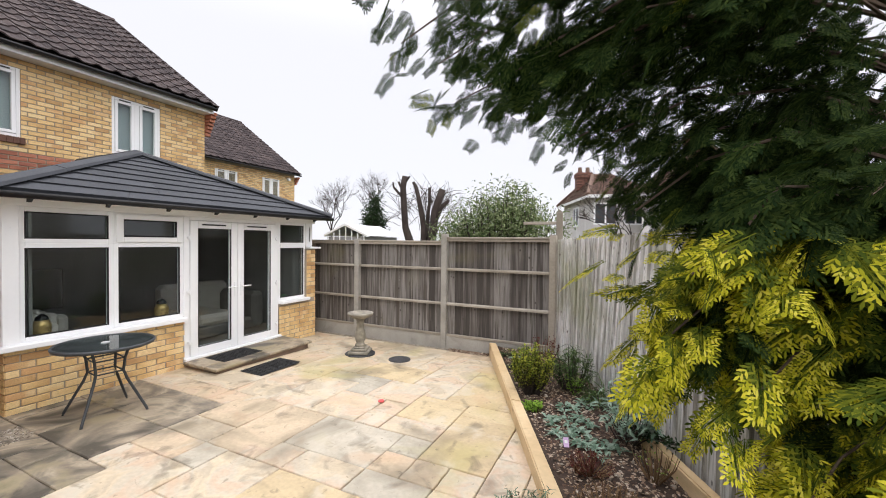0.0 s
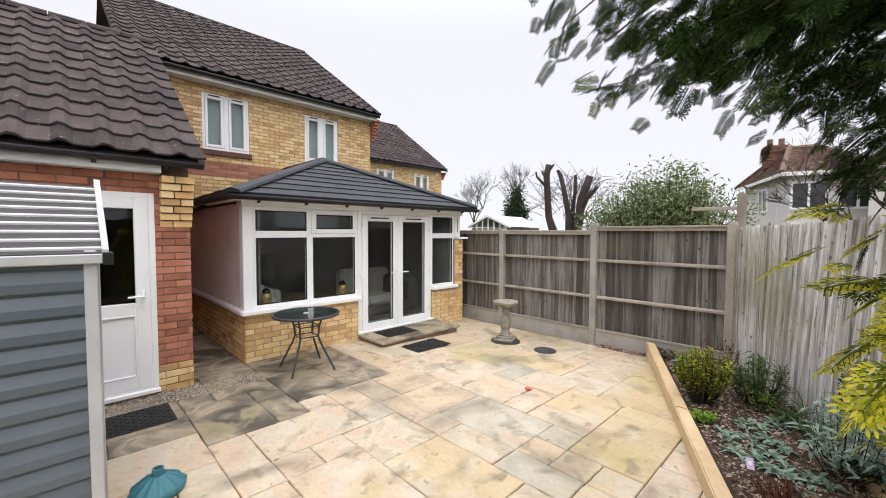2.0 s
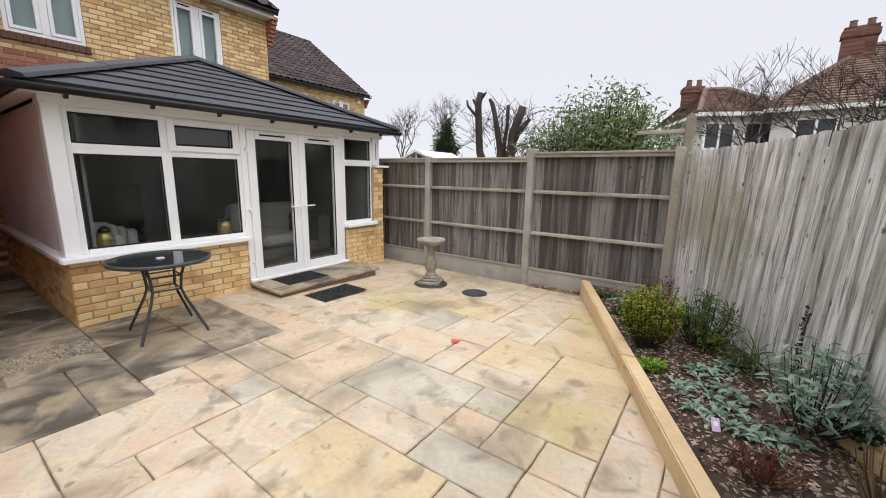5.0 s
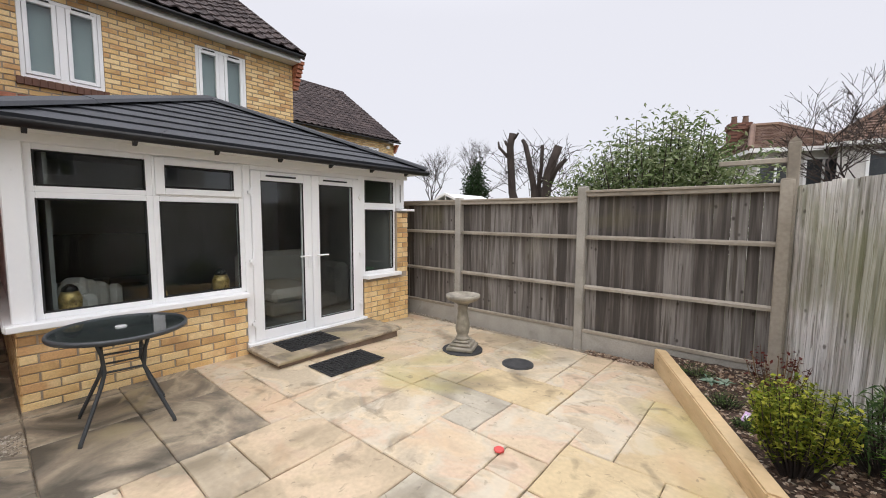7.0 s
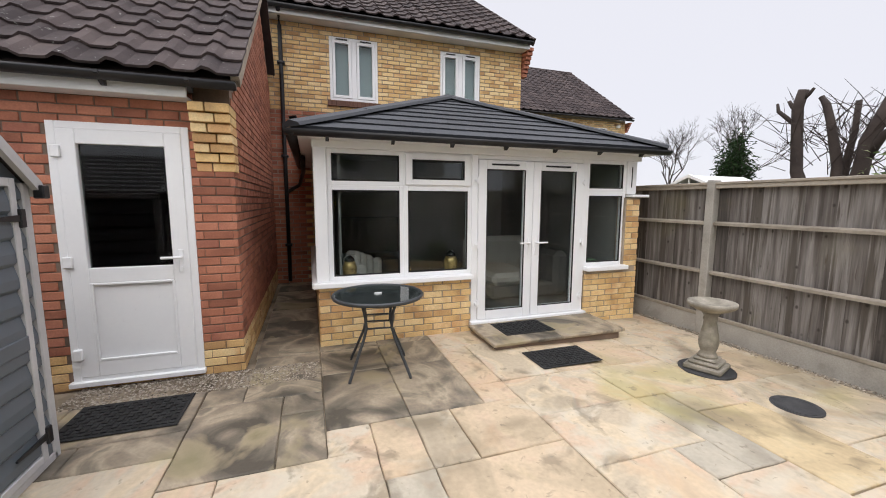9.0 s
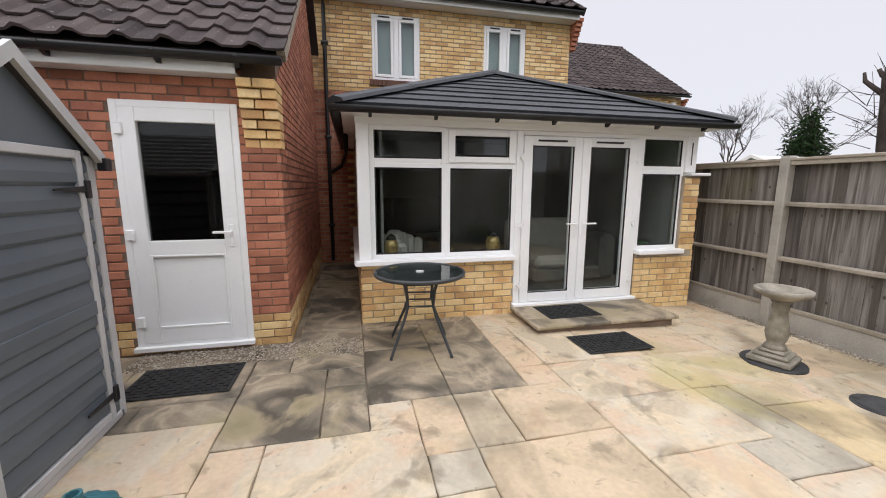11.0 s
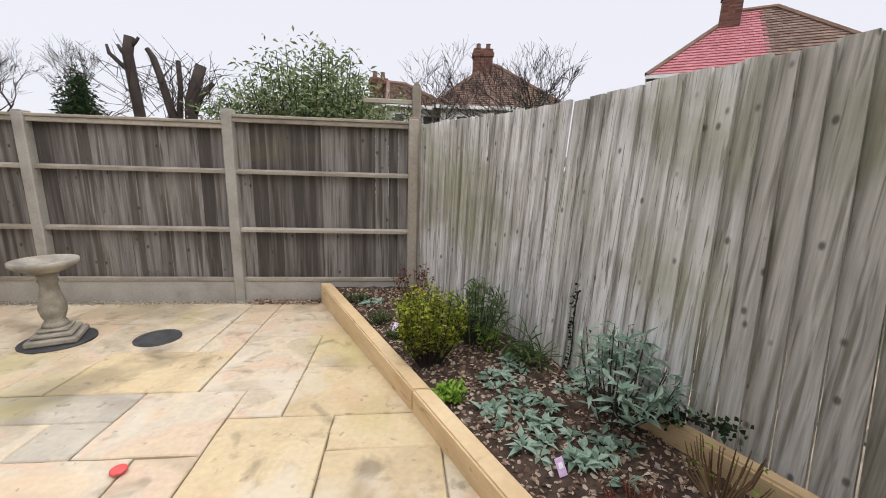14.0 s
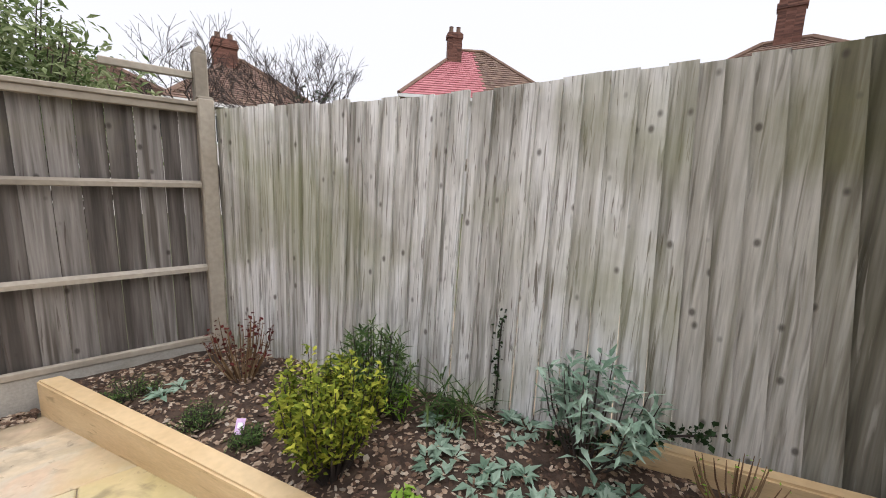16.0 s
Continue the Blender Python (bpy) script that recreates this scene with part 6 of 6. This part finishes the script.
bare_tree(0.7, 11.5, 4.0, 18, "leafless twiggy small tree", 0.05, 6, 0.95, crown_from=0.4, twig=0.008)
leafy(-1.85, 8.7, 3.0, 3.05, 1.2, 13000, (0.105, 0.034, 0.3), laurel_leaf, 4, "tall pale-green evergreen bush with long leaves", "evergreen_bush", 110)
leafy(-4.2, 13.0, 3.2, 2.7, 1.2, 3400, (0.12, 0.04, 0.3), laurel_leaf, 5, "grey-green bush behind the fence", "evergreen_bush", 70)
leafy(-13.0, 19.5, 1.3, 4.6, 2.0, 2600, (0.22, 0.07, 0.5), ivy_leaf, 6, "dark ivy-covered conifer behind the fence", "ivy_covered_tree", 50)
leafy(2.4, 11.4, 0.9, 3.3, 2.3, 500, (0.1, 0.04, 0.3), ivy_leaf, 7, "dark ivy clump in the bare tree", "ivy_clump", 20)

render_white = mat("white_render", [(0.55, 0.53, 0.51), (0.66, 0.64, 0.62)], 0.9, 2, 40, 0.2)
sooty_brick = mat("sooty_red_brick", [(0.09, 0.045, 0.035), (0.16, 0.075, 0.055), (0.22, 0.11, 0.08)], 0.9, 3, 50, 0.3, "island", 0.8)
old_tile = mat("old_plain_tile", [(0.10, 0.06, 0.045), (0.16, 0.10, 0.075), (0.21, 0.14, 0.10)], 0.9, 3, 20, 0.3, "island", 0.8, stain=[((0.2, 0.18, 0.12), 1.5, 0.6, 0.75, 0.4)])
pink_tile = mat("new_red_tile", [(0.34, 0.11, 0.12), (0.42, 0.16, 0.17)], 0.8, 3, 20, 0.2, "island", 0.8)


def hipped_house(cx, cy, wx, wy, eave, top, ridge, turn, label, chimney, patch=False, seed=1):
    """A rendered house with a hipped plain-tiled roof in courses, windows and a chimney stack."""
    M = pose(cx, cy, 0, 0, 0, turn)
    t = thing("house", label, "house", (cx, cy, 0))
    part("wall", Shape().box(-wx / 2, wx / 2, -wy / 2, wy / 2, -0.2, eave, M), render_white, t, "white rendered wall")
    o = 0.35
    E = [Vector((-wx / 2 - o, -wy / 2 - o, eave)), Vector((wx / 2 + o, -wy / 2 - o, eave)), Vector((wx / 2 + o, wy / 2 + o, eave)), Vector((-wx / 2 - o, wy / 2 + o, eave))]
    T0, T1 = Vector((-ridge / 2, 0, top)), Vector((ridge / 2, 0, top))
    s = Shape().add([M @ q for q in E + [T0, T1]], [(0, 1, 5, 4), (1, 2, 5), (2, 3, 4, 5), (3, 0, 4), (3, 2, 1, 0)])
    roof = part("roof", s, old_tile, t, "brown plain-tiled hipped roof")
    rng = random.Random(seed)
    plain, red = Shape(), Shape()
    for n, (a, b, ta, tb) in enumerate(((E[0], E[1], T0, T1), (E[1], E[2], T1, T1), (E[3], E[0], T0, T0))):
        out = (b - a).cross(ta - a).normalized()
        rows = 22
        for k in range(rows):
            f0, f1 = k / rows, (k + 1.15) / rows
            f1 = min(f1, 1)
            p, q, pt, qt = a.lerp(ta, f0), b.lerp(tb, f0), a.lerp(ta, f1), b.lerp(tb, f1)
            m = max(1, int((q - p).length / 0.34))
            for i in range(m):
                u0, u1 = i / m, (i + 0.96) / m
                w = [p.lerp(q, u0), p.lerp(q, u1), pt.lerp(qt, u1), pt.lerp(qt, u0)]
                h = 0.045 + rng.uniform(0, 0.012)
                vs = [w[0], w[1], w[0] + out * h, w[1] + out * h, w[2] + out * 0.015, w[3] + out * 0.015]
                (red if patch and n == 0 and u0 < 0.5 else plain).add([M @ v for v in vs], [(0, 1, 3, 2), (2, 3, 4, 5)])
    part("tiles", plain, old_tile, roof, kind="stuff")
    if red.v:
        part("new_tiles", red, pink_tile, roof, "patch of newer red tiles", kind="stuff")
    hips = Shape()
    for a, b in ((E[0], T0), (E[1], T1), (E[2], T1), (E[3], T0), (T0, T1)):
        if (a - b).length > 0.1:
            hips.tube([M @ (a + Vector((0, 0, 0.04))), M @ (b + Vector((0, 0, 0.06)))], 0.11, 6)
    part("hip_tiles", hips, old_tile, roof)
    part("gutter_board", Shape().box(-wx / 2 - o, wx / 2 + o, -wy / 2 - o - 0.02, -wy / 2 - o + 0.02, eave - 0.13, eave + 0.03, M).box(-wx / 2 - o - 0.02, -wx / 2 - o + 0.02, -wy / 2 - o, wy / 2 + o, eave - 0.13, eave + 0.03, M), white_board, t)
    for fx in (-wx * 0.27, wx * 0.27):
        f = Shape()
        for u0, u1, z0, z1 in ((fx - 0.6, fx - 0.52, eave - 1.5, eave - 0.35), (fx + 0.52, fx + 0.6, eave - 1.5, eave - 0.35), (fx - 0.04, fx + 0.04, eave - 1.5, eave - 0.35), (fx - 0.6, fx + 0.6, eave - 1.5, eave - 1.42), (fx - 0.6, fx + 0.6, eave - 0.43, eave - 0.35)):
            f.box(u0, u1, -wy / 2 - 0.05, -wy / 2 + 0.02, z0, z1, M)
        wn_ = part("window", f, upvc, t, "white casement window")
        part("pane", Shape().box(fx - 0.52, fx + 0.52, -wy / 2 - 0.025, -wy / 2 - 0.012, eave - 1.42, eave - 0.43, M), dark_glass, wn_)
    f = Shape()
    for u0, u1, z0, z1 in ((-0.6, -0.52, eave - 1.5, eave - 0.35), (0.52, 0.6, eave - 1.5, eave - 0.35), (-0.04, 0.04, eave - 1.5, eave - 0.35), (-0.6, 0.6, eave - 1.5, eave - 1.42), (-0.6, 0.6, eave - 0.43, eave - 0.35)):
        f.box(-wx / 2 - 0.05, -wx / 2 + 0.02, u0, u1, z0, z1, M)
    wn_ = part("window", f, upvc, t, "white casement window")
    part("pane", Shape().box(-wx / 2 - 0.025, -wx / 2 - 0.012, -0.52, 0.52, eave - 1.42, eave - 0.43, M), dark_glass, wn_)
    if chimney is None:
        return t
    hx, hy, hz0, hz1, hw = chimney
    part("chimney", brick_box(hx, hy, hw, 0.5, hz0, hz1, M), sooty_brick, t, "dark red brick chimney stack")
    for k in (-1, 1):
        pots = Shape()
        q = M @ Vector((hx + k * hw * 0.25, hy, 0))
        pots.lathe(q.x, q.y, [(0.13, hz1), (0.11, hz1 + 0.3), (0.13, hz1 + 0.33), (0.1, hz1 + 0.34)], 12)
        part("chimney_pot", pots, old_tile, t)
    return t


def brick_box(x, y, w, d, z0, z1, M):
    s = Shape()
    z, k = z0, 0
    while z < z1:
        g = 0.05 if z > z1 - 0.36 and z < z1 - 0.12 else 0.0
        n = 3
        for i in range(n):
            u0 = x - w / 2 - g + i * (w + 2 * g) / n
            s.box(u0, u0 + (w + 2 * g) / n - 0.012, y - d / 2 - g, y + d / 2 + g, z, z + 0.066, M)
        s.box(x - w / 2 + 0.01, x + w / 2 - 0.01, y - d / 2 + 0.01, y + d / 2 - 0.01, z, z + 0.076, M)
        z += 0.076
        k += 1
    return s


dark_glass = mat("far_window_glass", [(0.03, 0.035, 0.04), (0.05, 0.055, 0.06)], 0.1, 2, 20, 0.0)
hipped_house(4.2, 24.6, 5.6, 7.0, 4.1, 6.7, 0.4, -4, "white rendered house with a brown hipped roof", (-0.6, -0.6, 5.4, 7.3, 1.0), seed=2)
hipped_house(-0.92, 25.3, 2.8, 6.0, 4.2, 5.7, 1.0, 22, "low white wing with a brown hipped roof and chimney", (-0.9, 0.4, 4.9, 5.95, 0.9), seed=6)
hipped_house(16.0, 21.0, 8.0, 7.2, 5.6, 9.0, 1.4, -32, "house with a hipped roof partly retiled in red", (-1.2, -0.9, 6.8, 9.6, 0.8), patch=True, seed=3)
hipped_house(21.0, 7.4, 8.0, 7.4, 4.9, 7.6, 1.6, -80, "house with a brown hipped roof", (0.0, 0.0, 6.2, 9.2, 0.9), seed=4)

# low white garden room far behind the left of the fence
gr = thing("garden_room", "distant white glazed garden building roof", "garden building", (-12.0, 16.5, 0))
s = Shape()
for k in range(7):
    s.box(-13.4 + 0.38 * k, -13.36 + 0.38 * k, 16.0, 16.05, 0, 2.0 + 0.45 * (1 - abs(k - 3) / 3))
part("frame", s.prism([(-13.6, 1.95), (-12.25, 2.5), (-10.9, 1.95), (-10.9, 2.05), (-12.25, 2.62), (-13.6, 2.05)], 15.95, 16.1, "y"), upvc, gr)
part("roof", Shape().prism([(-13.6, 1.98), (-12.25, 2.52), (-10.9, 1.98), (-10.9, 2.02), (-12.25, 2.58), (-13.6, 2.02)], 16.1, 19.0, "y"), upvc, gr)
part("wall", Shape().box(-13.4, -11.1, 16.1, 19.0, -0.2, 1.95), room_wall, gr)

# neighbour's gable and aerial behind the garage roof
nb = thing("house", "gable of the adjoining buff brick house behind the garage", "house", (-13.5, -3, 0))
part("wall", Shape().prism([(-9.4, -0.2), (-9.4, 5.0), (-13.6, 9.2), (-17.8, 5.0), (-17.8, -0.2)], -0.9, -0.5, "y"), buff_wall, nb)

# ---- furniture seen through the glass ----
fabric = mat("beige_fabric", [(0.52, 0.48, 0.44), (0.62, 0.58, 0.54)], 0.95, 8, 200, 0.4)
dark_fab = mat("grey_fabric", [(0.14, 0.13, 0.13), (0.2, 0.19, 0.18)], 0.95, 8, 200, 0.4)
gold_pot = mat("gold_glaze", [(0.35, 0.22, 0.07), (0.5, 0.36, 0.15), (0.2, 0.12, 0.05)], 0.3, 14, 60, 0.1, metal=0.6)
black_gloss = mat("black_screen", [(0.006, 0.006, 0.007), (0.01, 0.01, 0.011)], 0.2, 2, 20, 0.0)


def armchair(x, y, turn, material, label, name, w=0.62):
    t = thing(name, label, "chair", (x, y, 0.1))
    M = pose(x, y, 0.1, 0, 0, turn)
    part("seat", Shape().soft(-w / 2, w / 2, -0.3, 0.3, 0.28, 0.44, 0.05, M), material, t)
    back = Shape()
    for k in range(7):
        a = math.radians(-75 + 25 * k)
        back.soft(-0.06, 0.06, -0.09, 0.09, 0.35, 0.82 - 0.12 * abs(k - 3) / 3, 0.035, M @ pose(0.30 * math.sin(a) * w / 0.62, 0.26 * math.cos(a), 0, 0, 0, -math.degrees(a)))
    part("backrest", back, material, t)
    for a, b in ((-0.2, -0.2), (0.2, -0.2), (-0.2, 0.2), (0.2, 0.2)):
        part("leg", Shape().tube([M @ Vector((a, b, 0.3)), M @ Vector((a * 1.15, b * 1.15, 0))], [0.018, 0.012], 8), steel, t)


armchair(-5.4, 2.62, 150, fabric, "beige upholstered tub chair by the window", "tub_chair")
sofa = thing("sofa", "grey fabric sofa inside the French doors", "sofa", (-5.9, 4.9, 0.1))
part("base", Shape().soft(-6.5, -5.55, 4.3, 5.5, 0.14, 0.34, 0.04), dark_fab, sofa)
part("cushion", Shape().soft(-6.5, -5.5, 4.3, 5.0, 0.34, 0.52, 0.06), fabric, sofa)
part("arm", Shape().soft(-6.5, -5.5, 5.3, 5.55, 0.14, 0.8, 0.07), dark_fab, sofa)
part("backrest", Shape().soft(-6.75, -6.45, 4.3, 5.5, 0.3, 0.95, 0.07), fabric, sofa)
tv = thing("television", "large black flat television on a low stand", "television", (-7.6, 2.8, 0.1))
part("screen", Shape().soft(-7.7, -7.64, 2.35, 3.45, 0.62, 1.25, 0.01), black_gloss, tv)
part("stand", Shape().soft(-7.9, -7.5, 2.4, 3.4, 0.1, 0.5, 0.01).soft(-7.72, -7.62, 2.8, 3.0, 0.5, 0.64, 0.01), dark_room, tv)
cab = thing("wall_cabinet", "pale panelled door in the rear wall", "door", (-8.3, 4.2, 0.1))
part("panel", Shape().soft(-8.41, -8.36, 3.6, 4.3, 0.1, 1.45, 0.01), room_wall, cab)
for x, y, sc, lb in ((-5.0, 2.3, 1.0, "gold patterned lantern jar on the window board"), (-5.0, 3.48, 1.05, "gold patterned lantern jar on the window board"), (-5.0, 2.95, 0.55, "small gold candle holder on the window board")):
    t = thing("lantern_jar", lb, "ornament", (x, y, SILL + 0.03), "window board ornaments")
    z = SILL + 0.03
    part("jar", Shape().lathe(x, y, [(0.045 * sc, z), (0.075 * sc, z + 0.05 * sc), (0.08 * sc, z + 0.13 * sc), (0.055 * sc, z + 0.19 * sc)], 20), gold_pot, t, "", True)
    part("lid", Shape().lathe(x, y, [(0.058 * sc, z + 0.19 * sc), (0.05 * sc, z + 0.22 * sc), (0.015 * sc, z + 0.25 * sc)], 16), black_gloss, t, "", True)
part("window_board", Shape().soft(CONS_X - 0.32, CONS_X - 0.1, CONS_Y0 + 0.24, 3.66, SILL - 0.01, SILL + 0.03, 0.006), upvc, cons)
part("window_board", Shape().soft(CONS_X - 0.32, CONS_X - 0.1, 5.29, 5.9, SILL - 0.01, SILL + 0.03, 0.006), upvc, cons)
bowl = thing("glass_bowl", "small patterned bowl on the window board", "bowl", (-5.0, 5.5, SILL + 0.03))
part("bowl", Shape().lathe(-5.0, 5.48, [(0.05, SILL + 0.03), (0.09, SILL + 0.06), (0.1, SILL + 0.1), (0.03, SILL + 0.12)], 18), sage_leaf, bowl)

# ---- paving slabs ----
rng = random.Random(21)
U = 0.2925
I0, J0 = -4, -19                    # lowest cells; cell (0, 0) has its corner at (-3.81, 1.955)
X_LOW, Y_LOW = -3.81 + I0 * U, 1.955 + J0 * U
NXC, NYC = int(8.0 / U), 34
taken = set()
# slabs as laid, in cells: (first, last, first, last)
BY_HOUSE = [(-3, 0, -2, 0), (-3, -1, 0, 2), (-1, 2, 0, 2), (-3, -1, 2, 4), (-1, 2, 2, 4), (0, 1, -1, 0), (1, 3, -1, 0), (2, 3, 0, 1), (0, 3, -3, -1), (-2, 1, 4, 5), (-2, 1, 5, 7), (1, 2, 4, 5), (1, 3, 5, 8)]
MIDDLE = [(2, 4, 1, 2), (2, 4, 2, 3), (2, 4, 3, 5), (3, 5, -2, 1), (3, 5, -3, -2), (5, 6, -2, -1), (5, 6, -1, 0), (6, 9, -2, 0), (4, 5, 1, 2), (4, 6, 2, 5), (5, 7, 0, 2), (6, 7, 2, 3), (7, 9, 2, 3), (7, 10, 0, 2), (6, 9, 3, 5), (3, 5, 5, 8), (5, 7, 5, 7), (5, 6, 7, 8), (3, 6, 8, 9)]
BY_BED = [(7, 8, 5, 6), (7, 8, 6, 7), (6, 8, 7, 9), (8, 10, 5, 6), (8, 10, 6, 8), (8, 9, 8, 9), (7, 9, 9, 12), (4, 7, 9, 11), (9, 12, 8, 10), (9, 12, 10, 12), (10, 12, 7, 8), (10, 12, 4, 7), (9, 10, 4, 5), (9, 10, 3, 4), (9, 11, 2, 3), (10, 12, 2, 4)]
GREY = {(4, 5, 1, 2), (6, 9, 3, 5), (5, 6, 7, 8), (3, 6, 8, 9), (9, 11, 2, 3), (9, 10, 4, 5)}
OCHRE = {(10, 12, 4, 7), (8, 10, 6, 8), (9, 12, 8, 10), (9, 12, 10, 12), (10, 12, 7, 8), (7, 10, 0, 2), (4, 7, 9, 11)}
LAID = {(q[0] - I0, q[2] - J0): q for q in BY_HOUSE + MIDDLE + BY_BED}
RESERVED = {(i - I0, j - J0): (q[0] - I0, q[2] - J0) for q in LAID.values() for i in range(q[0], q[1]) for j in range(q[2], q[3])}


def paved(i, j):
    x, y = X_LOW + (i + 0.5) * U, Y_LOW + (j + 0.5) * U
    if y > 6.36 or x > bed_edge(y) + 0.25 or x > 1.5:
        return False
    if x < GAR_X + 0.35 and y < GAR_Y1 + 0.02:
        return False
    if x < SX1 - 0.3 and y < SY1 - 0.3 and x > SX0 + 0.3:
        return False
    return (x - LAWN[0]) ** 2 + (y - LAWN[1]) ** 2 > (R - 0.35) ** 2 and not (y < 1.0 and x > -1.6)


for j in range(NYC):
    for i in range(NXC):
        fixed = LAID.get((i, j))
        if (i, j) in taken or (fixed is None and not paved(i, j)):
            continue
        if fixed:
            a, b = fixed[1] - fixed[0], fixed[3] - fixed[2]
            cells = [(i + p, j + q) for p in range(a) for q in range(b) if (i + p, j + q) not in taken]
        else:
            for a, b in rng.sample([(3, 2), (2, 3), (2, 2), (3, 2), (2, 3)], 5) + rng.sample([(2, 1), (1, 2)], 2) + [(1, 1)]:
                cells = [(i + p, j + q) for p in range(a) for q in range(b)]
                if all(c not in taken and c not in RESERVED and c[0] < NXC and paved(*c) for c in cells):
                    break
        taken.update(cells)
        x0, y0 = X_LOW + i * U, Y_LOW + j * U
        x1, y1 = x0 + a * U, y0 + b * U
        gp = 0.0035
        s = Shape()
        n = 4
        loop = []
        for p, q in ((x0, y0), (x1, y0), (x1, y1), (x0, y1)):
            loop.append((p, q))
        ring_pts = []
        for k in range(4):
            (ax, ay), (bx_, by_) = loop[k], loop[(k + 1) % 4]
            for q in range(n):
                f = q / n
                jx, jy = rng.uniform(-0.004, 0.004), rng.uniform(-0.004, 0.004)
                px, py = ax + (bx_ - ax) * f, ay + (by_ - ay) * f
                mx, my = (x0 + x1) / 2, (y0 + y1) / 2
                sx_ = (gp if px < mx - 1e-6 else -gp if px > mx + 1e-6 else 0)
                sy_ = (gp if py < my - 1e-6 else -gp if py > my + 1e-6 else 0)
                ring_pts.append((px + (sx_ if min(px - x0, x1 - px) < 0.001 else 0) + jx, py + (sy_ if min(py - y0, y1 - py) < 0.001 else 0) + jy))
        lift = rng.uniform(-0.002, 0.003)
        tx_, ty_ = rng.uniform(-0.004, 0.004), rng.uniform(-0.004, 0.004)
        mx, my = (x0 + x1) / 2, (y0 + y1) / 2
        def zz(p):
            return ground_z(p[1]) + lift + tx_ * (p[0] - mx) + ty_ * (p[1] - my)
        k = len(ring_pts)
        low = [(p[0], p[1], zz(p) - 0.03) for p in ring_pts]
        mid_ = [(p[0], p[1], zz(p) - 0.006) for p in ring_pts]
        hi = [(mx + (p[0] - mx) * (1 - 0.012 / (x1 - x0)), my + (p[1] - my) * (1 - 0.012 / (y1 - y0)), zz(p)) for p in ring_pts]
        s.add(low + mid_ + hi, [(q, (q + 1) % k, k + (q + 1) % k, k + q) for q in range(k)] + [(k + q, k + (q + 1) % k, 2 * k + (q + 1) % k, 2 * k + q) for q in range(k)] + [tuple(range(2 * k, 3 * k))])
        damp = x1 < -2.75 and y1 < 3.3 and (x0 + x1) / 2 + (y0 + y1) / 5 < -2.35
        part("slab", s, wet_stone if damp else grey_stone if fixed in GREY else gold_stone if fixed in OCHRE else sandstone, patio)
y = 0
x = GAR_X + 0.25 - 0.5
while x > HOUSE_X:
    part("slab", Shape().soft(x - 0.58, x, GAR_Y1 + 0.06, CONS_Y0 - 0.02, -0.03, 0.0, 0.006), wet_stone, patio)
    x -= 0.59
